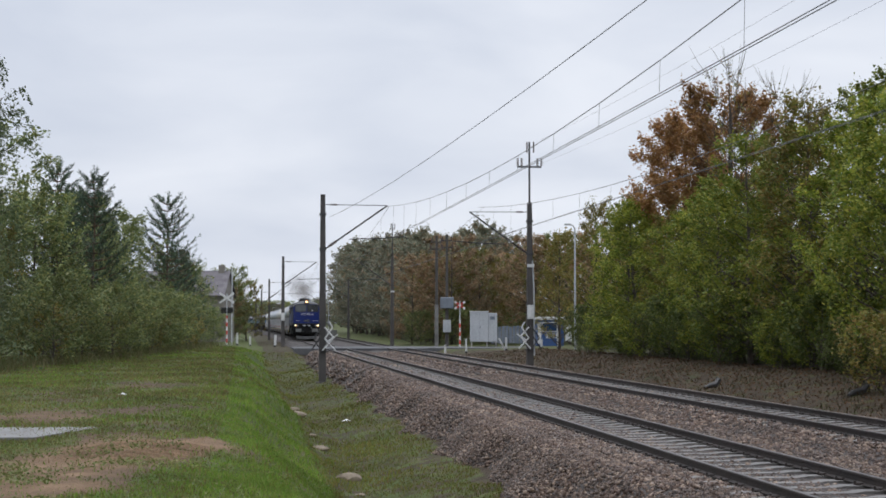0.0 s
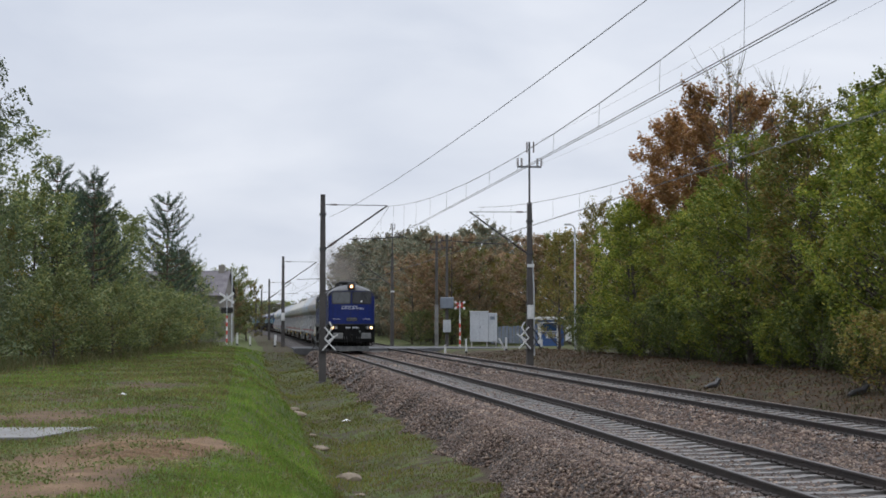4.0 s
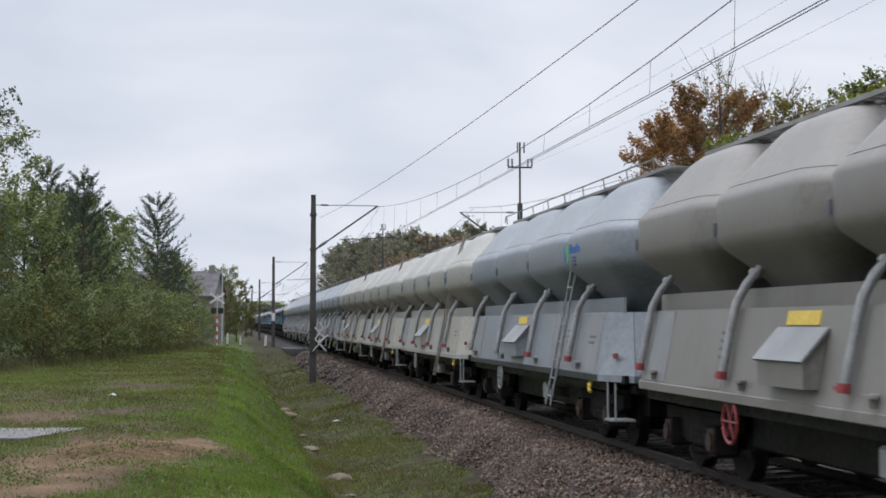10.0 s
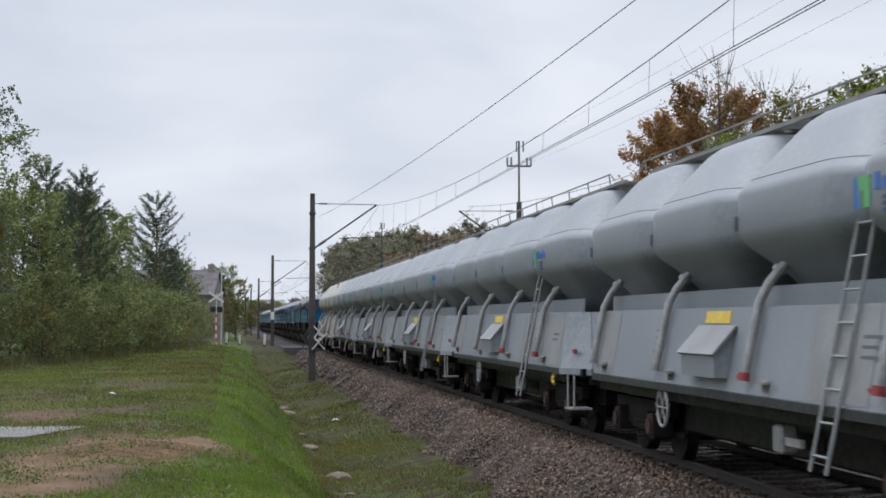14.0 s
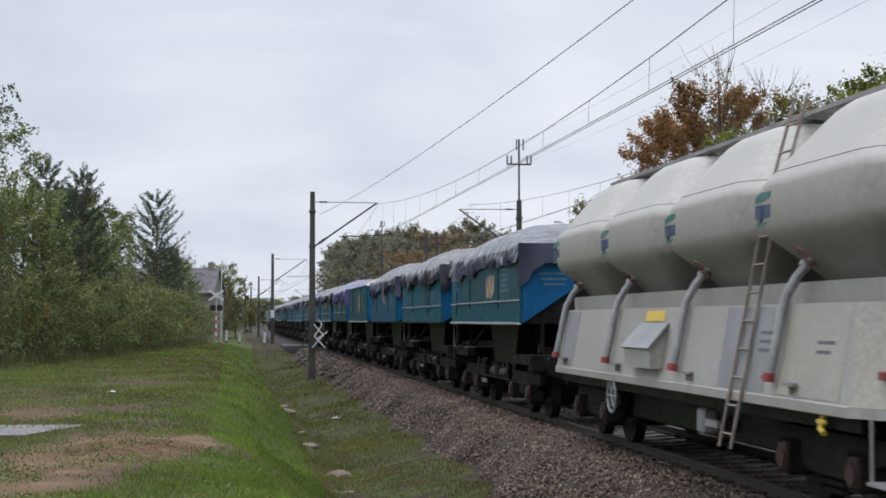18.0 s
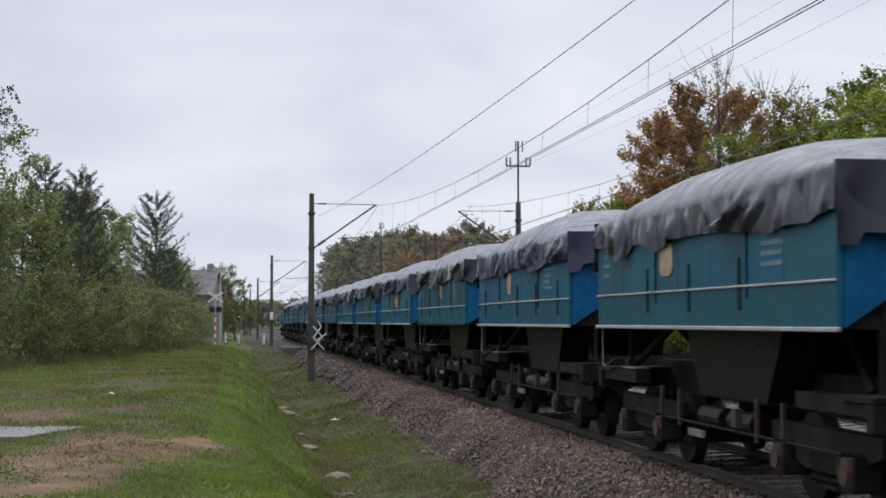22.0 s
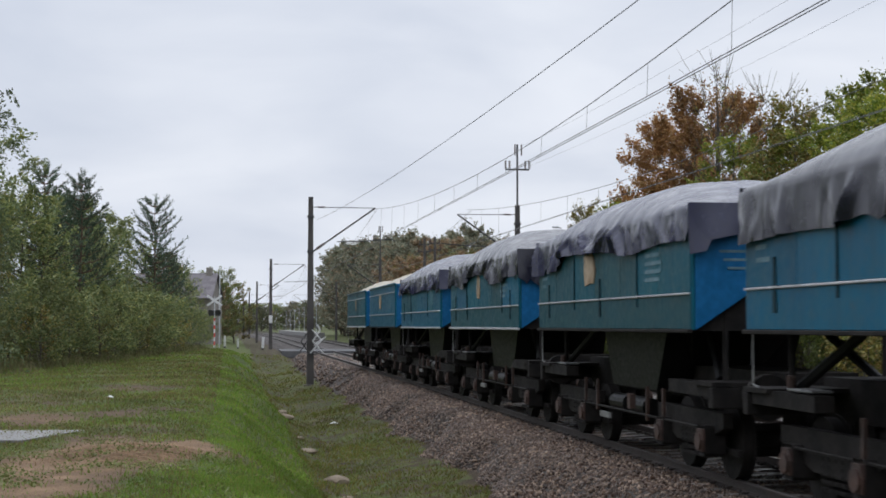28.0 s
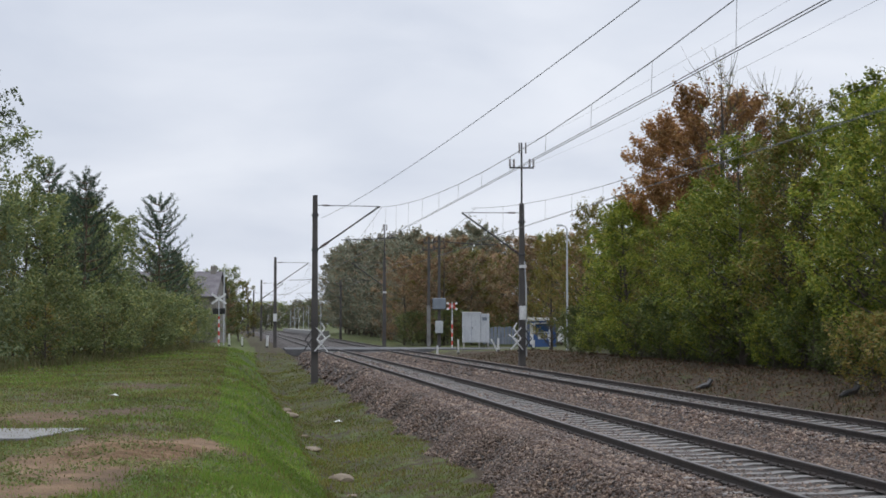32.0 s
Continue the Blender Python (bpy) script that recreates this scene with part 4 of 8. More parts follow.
def log(off, y, length, turn, seed):
    x, yy = beside(y, off)
    z = float(ground_z(x, yy))
    t = thing("fallen_branch", "dark broken branch on the bare bank", "branch", "branches on the bank", at=pose(x, yy, z + 0.05, 0, -8, turn))
    part("stem", Shape().tube([(-length, 0, 0), (-length * 0.3, 0.05, 0.04), (length * 0.4, 0, 0.06), (length, 0.04, 0.22)], 0.07, 7, [0.05, 0.09, 0.10, 0.07]), M_BLACK, t, smooth=True)
    part("stub", Shape().tube([(length * 0.5, 0, 0.05), (length * 0.8, 0.1, 0.3)], 0.05, 6, [0.06, 0.03]), M_BLACK, t)


log(10.2, 41.5, 0.42, 30, 1)
log(9.0, 51.0, 0.3, 10, 2)

# ---- trees ----
M_BARK = surface("bark", (0.05, 0.04, 0.032), (0.085, 0.07, 0.055), 0.9, big=2, fine=12, bump=0.6, bump_size=0.03)
M_PINEBARK = surface("pine_bark", (0.07, 0.045, 0.032), (0.13, 0.075, 0.045), 0.9, big=2, fine=12, bump=0.6, bump_size=0.03)
LEAF = {
    "green": leafy("green_leaves", [(0.0743, 0.112, 0.0161), (0.135, 0.178, 0.0242), (0.209, 0.238, 0.0345), (0.324, 0.297, 0.046)], 0.4),
    "olive": leafy("turning_leaves", [(0.0978, 0.115, 0.0286), (0.172, 0.167, 0.0396), (0.23, 0.19, 0.0462), (0.23, 0.132, 0.0418)], 0.35),
    "orange": leafy("orange_leaves", [(0.224, 0.11, 0.0495), (0.325, 0.165, 0.0638), (0.381, 0.209, 0.077), (0.246, 0.154, 0.0572)], 0.4),
    "brown": leafy("brown_leaves", [(0.24, 0.144, 0.084), (0.324, 0.19, 0.102), (0.24, 0.19, 0.102), (0.198, 0.178, 0.102)], 0.35),
    "dark": leafy("dark_leaves", [(0.0957, 0.128, 0.052), (0.144, 0.18, 0.0676), (0.179, 0.212, 0.0754), (0.275, 0.263, 0.0806)], 0.35),
    # distant haze is put into this greyed leaf colour
    "far": leafy("hazed_far_leaves", [(0.13, 0.15, 0.105), (0.18, 0.172, 0.115), (0.155, 0.178, 0.125), (0.27, 0.17, 0.10)], 0.4),
    # shade at the wood's foot is put into this darker leaf colour
    "deep": leafy("shaded_bush_leaves", [(0.040, 0.062, 0.013), (0.062, 0.090, 0.018), (0.088, 0.118, 0.026), (0.135, 0.14, 0.034)], 0.3),
    "birch": leafy("birch_leaves", [(0.063, 0.0889, 0.0432), (0.09, 0.117, 0.0528), (0.126, 0.145, 0.0624)], 0.35),
    "pine": leafy("pine_needles", [(0.03, 0.055, 0.034), (0.05, 0.082, 0.047), (0.075, 0.112, 0.06)], 0.1),
}


def unit(a):
    return a / np.maximum(np.linalg.norm(a, axis=1), 1e-6)[:, None]


def leaf_cloud(rng, centres, spread, per, size, droop=0.3):
    """Leaves as small pointed quads strewn about the given centres."""
    c = np.repeat(np.asarray(centres), per, 0)
    n = len(c)
    p = c + rng.normal(0, 1, (n, 3)) * np.asarray(spread)
    d = rng.normal(0, 1, (n, 3))
    d[:, 2] = d[:, 2] * 0.6 - droop
    d = unit(d)
    e = unit(np.cross(d, rng.normal(0, 1, (n, 3))))
    s = (size * rng.uniform(0.6, 1.4, n))[:, None]
    v = np.stack([p - d * s, p + e * s * 0.55, p + d * s, p - e * s * 0.55], 1).reshape(-1, 3)
    return v, np.arange(n * 4).reshape(-1, 4)


def sprays(rng, roots, ways, long, per, size, drop=0.25, thick=0.12, tilt=0.85):
    """Twigs clothed with leaves: fans and tufts that droop towards their tips."""
    n = len(roots) * per
    r, w, ln = np.repeat(roots, per, 0), np.repeat(ways, per, 0), np.repeat(long, per)[:, None]
    u = rng.uniform(0.05, 1.05, (n, 1))
    side = unit(np.cross(w, np.array([[0, 0, 1.0]])))
    p = r + w * ln * u + side * rng.normal(0, 0.28, (n, 1)) * ln * (1.1 - 0.6 * u)
    p[:, 2] += rng.normal(0, thick, n) * ln[:, 0] - drop * ln[:, 0] * u[:, 0] ** 2
    d = w * 0.7 + rng.normal(0, 0.8, (n, 3)) * (1, 1, 0.5)
    d[:, 2] -= drop * 0.8
    d = unit(d)
    up_ = rng.normal(0, tilt, (n, 3))
    up_[:, 2] += 1.0
    e = unit(np.cross(up_, d))
    s = (size * rng.uniform(0.6, 1.35, n))[:, None]
    v = np.stack([p - d * s, p + e * s * 0.55, p + d * s, p - e * s * 0.55], 1).reshape(-1, 3)
    return v, np.arange(n * 4).reshape(-1, 4)


# reach along the height, rise of the limbs, limbs, twigs on a limb, twig length, droop of the twigs, thickness of their tufts
HABIT = {
    "round": (lambda u: math.sin(math.pi * min(1, 0.16 + 0.80 * u)) ** 0.7, 0.55, 46, 8, 0.25, 0.15, 0.30),
    "broad": (lambda u: math.sin(math.pi * min(1, 0.24 + 0.64 * u)) ** 0.5, 0.5, 46, 8, 0.26, 0.1, 0.24),
    "tall": (lambda u: 1.0 - 0.70 * u ** 1.7, 0.7, 60, 8, 0.27, 0.2, 0.24),
    "maple": (lambda u: math.sin(math.pi * min(1, 0.10 + 0.78 * u)) ** 0.5, 0.55, 44, 9, 0.27, 0.1, 0.34),
    "birch": (lambda u: 0.95 * math.sin(math.pi * min(1, 0.15 + 0.80 * u)) ** 0.6, 0.45, 40, 7, 0.42, 1.5, 0.12),
    "bare": (lambda u: 1.0 - 0.6 * u, 1.1, 46, 5, 0.3, 0.0, 0.2),
}


def grow(seed, height, width, leaves, size, shape="round", low=0.18):
    """Meshes of a leafy tree: its trunk with limbs, and the leaves of its crown."""
    rng = np.random.default_rng(seed)
    s = Shape()
    lean = rng.normal(0, 0.02, 2)
    pts = [(lean[0] * z + 0.06 * math.sin(z * 0.9 + seed), lean[1] * z, z) for z in np.linspace(-0.3, height * 0.93, 8)]
    r0 = height * 0.011
    s.tube(pts, r0, 7, [r0 * (1.25 - 1.12 * k / 7) for k in range(8)])
    habit, lift, count, twigs, twig, drop, thick = HABIT[shape]
    roots, ways, long = [], [], []
    for k in range(count):
        u = low + (1 - low) * (k + rng.uniform(0, 0.8)) / count
        z = height * u * 0.92
        reach = width * habit(u) * rng.uniform(0.62, 1.14)
        a = k * 2.4 + rng.uniform(-0.5, 0.5)
        rise = lift * reach
        p0 = np.array((lean[0] * z, lean[1] * z, z))
        end = np.array((p0[0] + reach * math.cos(a), p0[1] + reach * math.sin(a), min(height * 0.98, z + rise)))
        mid = p0 * 0.5 + end * 0.5 + (0, 0, -0.12 * rise)
        rr = r0 * 0.40 * (1.1 - u)
        s.tube([tuple(p0), tuple(mid), tuple(end)], rr, 5, [rr, rr * 0.7, rr * 0.25])
        for q in range(twigs):
            w = 1.0 if q == 0 else rng.uniform(0.45, 1.0)
            root = p0 * (1 - w) + end * w
            b = a + (0.0 if q == 0 else rng.choice([-1, 1]) * rng.uniform(0.3, 1.3))
            way = np.array((math.cos(b), math.sin(b), rng.uniform(-0.15, 1.2)))
            if shape == "bare":
                d = rng.normal(0, 0.35, 3) + (0.3 * math.cos(a), 0.3 * math.sin(a), 0.7)
                s.tube([tuple(root), tuple(root + d * 0.6), tuple(root + d * 1.1 + (0, 0, 0.15))], 0.012, 4, [0.014, 0.010, 0.005])
                way = d
            roots.append(root)
            ways.append(way / np.linalg.norm(way))
            long.append(twig * width * rng.uniform(0.6, 1.25) * (1.0 - 0.35 * u))
    for k in range(9):
        # leading shoots that break the outline at the top
        b = rng.uniform(0, math.tau)
        roots.append(np.array((lean[0] * height + rng.normal(0, 0.12 * width), lean[1] * height + rng.normal(0, 0.12 * width), height * rng.uniform(0.84, 0.94))))
        way = np.array((0.35 * math.cos(b), 0.35 * math.sin(b), 1.0))
        ways.append(way / np.linalg.norm(way))
        long.append(height * rng.uniform(0.05, 0.11))
    per = max(1, int(leaves / len(roots)))
    v, f = sprays(rng, np.array(roots), np.array(ways), np.array(long), per, size, drop, thick, 0.5 if shape == "broad" else 0.85)
    return s, v, f


def grow_pine(seed, height, width, low=0.12):
    """A pine: whorls of limbs with upturned tips, needles in brushes along them."""
    rng = np.random.default_rng(seed)
    s = Shape()
    r0 = height * 0.011
    s.tube([(0.05 * math.sin(z + seed), 0, z) for z in np.linspace(-0.3, height * 0.97, 8)], r0, 7, [r0 * (1.2 - 1.12 * k / 7) for k in range(8)])
    roots, ways, long = [], [], []
    z = height * low
    while z < height * 0.95:
        u = z / height
        n = 7 if u < 0.8 else 5
        for k in range(n):
            a = math.tau * k / n + rng.uniform(-0.4, 0.4) + z
            reach = width * ((1.03 - u) ** 0.62) * rng.uniform(0.5, 1.15)
            out = np.array((math.cos(a), math.sin(a), 0.0))
            pts = [np.array((0, 0, z)) + out * reach * q + (0, 0, reach * (0.05 * q + (0.55 - 0.25 * (1 - u)) * q ** 2.2)) for q in (0, 0.35, 0.7, 1.0)]
            s.tube([tuple(p) for p in pts], 0.03, 4, [0.04, 0.03, 0.02, 0.01])
            for q in np.linspace(0.3, 1.0, 9):
                p = np.array([np.interp(q, (0, 0.35, 0.7, 1.0), [c[j] for c in pts]) for j in range(3)])
                way = out * (0.5 + 0.5 * q) + np.array((0, 0, 0.35 + 0.9 * q)) + rng.normal(0, 0.35, 3)
                roots.append(p)
                ways.append(way / np.linalg.norm(way))
                long.append(rng.uniform(0.3, 0.62) * (1.15 - 0.3 * u))
        z += rng.uniform(0.42, 0.62)
    for k in range(5):
        roots.append(np.array((rng.normal(0, 0.1), rng.normal(0, 0.1), height * rng.uniform(0.92, 0.97))))
        ways.append(np.array((0.0, 0.0, 1.0)))
        long.append(0.55)
    roots, ways, long = np.array(roots), np.array(ways), np.array(long)
    per = 13
    n = len(roots) * per
    r, w, ln = np.repeat(roots, per, 0), np.repeat(ways, per, 0), np.repeat(long, per)[:, None]
    p = r + w * ln * rng.uniform(0, 0.85, (n, 1))
    d = unit(w * 1.0 + rng.normal(0, 0.55, (n, 3)))
    e = unit(np.cross(d, rng.normal(0, 1, (n, 3))))
    q = rng.uniform(0.14, 0.26, (n, 1))
    v = np.stack([p, p + d * q * 0.5 + e * 0.022, p + d * q, p + d * q * 0.5 - e * 0.022], 1).reshape(-1, 3)
    return s, v, np.arange(n * 4).reshape(-1, 4)


def species(name, seed, height, width, leaves, size, colour, shape="round", low=0.18):
    if shape == "cone":
        s, v, f = grow_pine(seed, height, width, low)
    else:
        s, v, f = grow(seed, height, width, leaves, size, shape, low)
    bark = M_PINEBARK if shape == "cone" else M_BARK
    return name, s.mesh("trunk", bark, True), raw_mesh("crown", v, f, LEAF[colour])


GREEN_A = species("deciduous_tree", 1, 10.5, 2.9, 15000, 0.075, "green", low=0.03)
GREEN_B = species("deciduous_tree", 2, 11.5, 2.7, 15000, 0.075, "green", "tall", 0.03)
GREEN_C = species("deciduous_tree", 3, 8.5, 2.5, 13000, 0.07, "green", "tall", 0.03)
OLIVE_A = species("deciduous_tree", 4, 11.5, 2.9, 13000, 0.08, "olive", "tall", 0.03)
ORANGE_A = species("maple_tree", 5, 13.5, 3.2, 26000, 0.085, "orange", "maple", 0.5)
BARE_A = species("thin_tree", 6, 14.5, 2.2, 900, 0.06, "olive", "bare", 0.3)
BROWN_A = species("oak_tree", 7, 12.5, 4.2, 10000, 0.14, "brown", "broad", 0.02)
BROWN_B = species("oak_tree", 8, 12.0, 4.0, 10000, 0.14, "olive", "broad", 0.02)
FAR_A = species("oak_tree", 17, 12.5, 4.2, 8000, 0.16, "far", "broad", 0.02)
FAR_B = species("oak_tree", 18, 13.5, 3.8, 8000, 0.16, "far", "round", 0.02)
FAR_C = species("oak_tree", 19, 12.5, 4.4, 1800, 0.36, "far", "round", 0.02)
FAR_D = species("oak_tree", 20, 11.5, 4.6, 1800, 0.36, "dark", "broad", 0.02)
DARK_A = species("deciduous_tree", 9, 12.5, 3.9, 12000, 0.11, "dark", "broad", 0.03)
DARK_B = species("deciduous_tree", 10, 9.0, 3.2, 11000, 0.09, "dark", low=0.03)
BIRCH_A = species("birch_tree", 16, 12.5, 2.5, 18000, 0.055, "birch", "birch", 0.12)
PINE_A = species("pine_tree", 11, 11.0, 3.6, 0, 0, "pine", "cone", 0.10)
PINE_B = species("pine_tree", 12, 12.0, 3.1, 0, 0, "pine", "cone", 0.14)
BUSH_G = species("bush", 13, 3.2, 1.8, 6500, 0.06, "green", low=0.02)
BUSH_D = species("bush", 14, 3.4, 2.0, 6500, 0.065, "dark", low=0.02)
BUSH_SHADED = species("bush", 21, 3.4, 1.9, 6500, 0.06, "deep", low=0.02)
BUSH_O = species("bush", 15, 2.6, 1.4, 3500, 0.06, "olive", low=0.02)

TREE_LABEL = {
    "deciduous_tree": "leafy deciduous tree in early autumn leaf", "maple_tree": "broad tree with orange-brown autumn leaves", "thin_tree": "thin tree that has lost most leaves",
    "birch_tree": "weeping birch with thin hanging twigs", "oak_tree": "broad tree with brown and olive autumn leaves", "pine_tree": "dark green pine tree", "bush": "dense leafy bush at the wood's edge",
}


def plant(kind, x, y, scale=1.0, group="trees of the wood"):
    name, trunk, crown = kind
    rng = np.random.default_rng(int(abs(x * 131 + y * 977)) + 3)
    z = float(ground_z(x, min(y, 800.0)))
    t = thing(name, TREE_LABEL[name], "bush" if name == "bush" else "tree", group, at=pose(x, y, z - 0.1, 0, 0, rng.uniform(0, 360)) @ Matrix.Diagonal((scale * rng.uniform(0.92, 1.08), scale * rng.uniform(0.92, 1.08), scale, 1)))
    part("trunk", trunk, None, t)
    part("crown", crown, None, t)


def wood_right():
    rng = np.random.default_rng(21)
    # the green edge beside the far track
    edge = [GREEN_A, GREEN_C, GREEN_B, GREEN_A, OLIVE_A, GREEN_C, GREEN_B]
    for k, y in enumerate(np.arange(24, 85, 2.9)):
        x, yy = beside(y, 14.3 + rng.uniform(-0.7, 0.9))
        h = edge[k % 7]
        plant(h, x, yy, rng.uniform(0.88, 1.06) * (8.6 if y < 33 else 9.2 if y < 48 else 10.7 if y < 58 else 9.9 if y < 64 else 8.6) / {GREEN_A: 10.5, GREEN_B: 11.5, GREEN_C: 8.5, OLIVE_A: 11.5}[h])
        x, yy = beside(y + 1.5, 15.0 + rng.uniform(-0.8, 0.8))
        xb, yb = beside(y, 16.8 + rng.uniform(-0.4, 0.4))
        plant(BUSH_SHADED, xb, yb, rng.uniform(0.8, 1.15), "bushes along the wood")
        if k % 3:
            plant((BUSH_G, BUSH_SHADED)[k % 2], x, yy, rng.uniform(0.5, 1.05), "bushes along the wood")
    for k, y in enumerate(np.arange(26, 90, 4.2)):
        x, yy = beside(y, 19.5 + rng.uniform(-1.5, 1.5))
        h = (GREEN_B, OLIVE_A, GREEN_A)[k % 3]
        plant(h, x, yy, rng.uniform(0.85, 1.05) * (9.2 if y > 70 else 9.5 if y < 36 else 10.0 if y < 48 else 12.4 if y < 66 else 11.6) / {GREEN_A: 10.5, GREEN_B: 11.5, OLIVE_A: 11.5}[h])
    # back row added to block the sky between the trunks
    for k, y in enumerate(np.arange(24, 92, 3.4)):
        x, yy = beside(y, 25.0 + rng.uniform(-1.0, 1.0))
        plant((DARK_B, BUSH_SHADED)[k % 2], x, yy, rng.uniform(0.6, 0.8) if k % 2 == 0 else rng.uniform(1.0, 1.5), "bushes along the wood" if k % 2 else "trees of the wood")
    for off, y, kind, sc in ((16.6, 80, ORANGE_A, 0.96), (17.6, 75, ORANGE_A, 1.02), (15.9, 69, BARE_A, 0.97), (16.6, 63, BARE_A, 0.85), (17.8, 59, BARE_A, 0.75), (22.5, 84, OLIVE_A, 0.8), (24, 60, OLIVE_A, 1.05), (24, 50, GREEN_B, 1.0)):
        x, yy = beside(y, off)
        plant(kind, x, yy, sc)
    for k, y in enumerate(np.arange(31, 90, 3.1)):
        x, yy = beside(y, 13.5 + rng.uniform(-0.5, 0.6))
        plant((BUSH_SHADED, BUSH_SHADED, BUSH_G)[k % 3], x, yy, rng.uniform(0.45, 0.95), "bushes along the wood")
    for off, y in ((10.8, 41.5), (11.2, 39.0)):
        x, yy = beside(y, off)
        plant(BUSH_O, x, yy, 0.9, "bushes along the wood")


def wood_far():
    rng = np.random.default_rng(33)
    kinds = [BROWN_A, BROWN_B, BROWN_A, DARK_A, BROWN_B, BROWN_A]
    for k, y in enumerate(np.arange(146, 330, 7.0)):
        for row in range(2):
            x, yy = beside(y + rng.uniform(-3, 3), 13.0 + 7.5 * row + rng.uniform(-1, 1) + max(0, (y - 150)) * 0.02)
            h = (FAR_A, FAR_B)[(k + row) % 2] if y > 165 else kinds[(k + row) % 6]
            plant(h, x, yy, rng.uniform(0.92, 1.08) * (0.80 if y < 165 else 0.96 + (y - 165) * 0.0027))
    for k, x in enumerate(np.arange(-3.0, 22, 3.3)):
        h = 0.74 + 0.05 * math.sin(x * 0.7)
        plant(kinds[(k * 2) % 6], x, 152 + rng.uniform(-3, 5), h * rng.uniform(0.95, 1.05))
        plant(kinds[(k * 2 + 1) % 6], x + 1.5, 168 + rng.uniform(-3, 5), (h + 0.12) * rng.uniform(0.95, 1.05))
        plant(BUSH_D, x + 0.8, 145 + rng.uniform(-2, 2), rng.uniform(0.7, 1.1), "bushes along the wood")


def wood_corner():
    for x, y, kind, sc in ((8.6, 142, BROWN_A, 0.82), (11.6, 140, BROWN_B, 0.86), (14.6, 137, BROWN_A, 0.84), (10.0, 101, OLIVE_A, 0.88), (12.6, 98, OLIVE_A, 0.92), (7.9, 104, OLIVE_A, 0.72), (14.9, 96, OLIVE_A, 0.9), (14.5, 112, OLIVE_A, 0.8), (17.5, 120, BROWN_B, 0.85), (11.4, 98, BUSH_G, 1.2), (10.4, 101.5, BUSH_G, 1.0)):
        plant(kind, x, y, sc)


def wood_left():
    rng = np.random.default_rng(44)
    for k, y in enumerate(np.arange(54, 106, 3.6)):
        x = -17.2 + rng.uniform(-0.8, 0.8)
        plant((DARK_B, BUSH_D, DARK_B, OLIVE_A, DARK_B)[k % 5], x - 1.8, y, rng.uniform(0.72, 0.88) * (1.0 if y < 90 else 0.6) * (0.6 if k % 5 == 3 else 1.0))
        plant((BUSH_D, BUSH_D, BUSH_O)[k % 3], x + 1.3 - (2.9 if y > 95 else 0), y + 1.8, rng.uniform(0.75, 1.1), "bushes along the wood")
    for x, y, kind, sc in ((-16.3, 51, BIRCH_A, 1.0), (-20.3, 66, DARK_A, 0.85), (-18.2, 72, PINE_B, 0.79), (-17.6, 77, PINE_B, 0.80), (-21.0, 60, DARK_A, 0.95), (-19.6, 84, PINE_B, 0.76), (-20.4, 90, PINE_A, 0.86), (-20.6, 86, DARK_B, 1.0),
                           (-18.6, 103, PINE_A, 0.95), (-19.2, 112, PINE_A, 0.66), (-19.8, 118, DARK_B, 0.72), (-21.3, 122, DARK_B, 0.85), (-21, 97, DARK_B, 1.0), (-22.5, 92, PINE_A, 0.9), (-22.0, 103, DARK_B, 0.95)):
        plant(kind, x, y, sc)
    for x, y, kind, sc in ((-22.6, 150, BUSH_D, 1.0), (-24.3, 153, BUSH_D, 1.1), (-21.6, 141, BUSH_D, 0.8), (-24.5, 178, DARK_A, 0.7), (-26.5, 185, BROWN_B, 0.66), (-23.9, 186, BROWN_B, 0.62), (-28, 190, DARK_A, 0.62), (-27.5, 196, BROWN_A, 0.6), (-31, 188, BROWN_B, 0.7), (-25.6, 181, BROWN_A, 0.5)):
        plant(kind, x, y, sc)


def wood_horizon():
    rng = np.random.default_rng(55)
    for k in range(84):
        x = -120 + 1.45 * k + rng.uniform(-0.8, 0.8)
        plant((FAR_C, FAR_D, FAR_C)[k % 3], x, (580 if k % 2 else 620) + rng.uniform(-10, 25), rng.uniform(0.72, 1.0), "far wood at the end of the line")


M_BLADE = leafy("grass_blades", [(0.0852, 0.153, 0.0178), (0.118, 0.203, 0.024), (0.14, 0.227, 0.0293), (0.178, 0.191, 0.047), (0.107, 0.172, 0.0219)], 0.4)
M_DRYBLADE = leafy("dry_grass_blades", [(0.0875, 0.0943, 0.0231), (0.131, 0.115, 0.0341), (0.181, 0.129, 0.055), (0.1, 0.121, 0.0264), (0.231, 0.155, 0.0825)], 0.35)
M_MOSS = leafy("ditch_grass_blades", [(0.0957, 0.118, 0.019), (0.122, 0.14, 0.0228), (0.144, 0.111, 0.0323), (0.102, 0.144, 0.0209), (0.164, 0.1, 0.0437)], 0.3)
# dry tones, lowered for the shade of trees over the right bank
M_WEED = leafy("shaded_dry_weeds", [(0.04, 0.045, 0.015), (0.068, 0.0495, 0.024), (0.08, 0.0525, 0.0285), (0.04, 0.0562, 0.015)], 0.4)
M_EDGEWEED = leafy("wood_edge_weeds", [(0.085, 0.105, 0.034), (0.13, 0.125, 0.052), (0.15, 0.12, 0.06), (0.095, 0.13, 0.035)], 0.4)
M_WEEDLEAF = leafy("weed_leaves", [(0.0862, 0.12, 0.0289), (0.121, 0.15, 0.0382), (0.184, 0.18, 0.0638), (0.103, 0.135, 0.0306)], 0.3)
# leaf tones also carry the shade of the overhanging trees
M_FALLEN = leafy("fallen_leaves", [(0.075, 0.035, 0.014), (0.12, 0.056, 0.0224), (0.0488, 0.0266, 0.014), (0.135, 0.0805, 0.035)], 0.1)


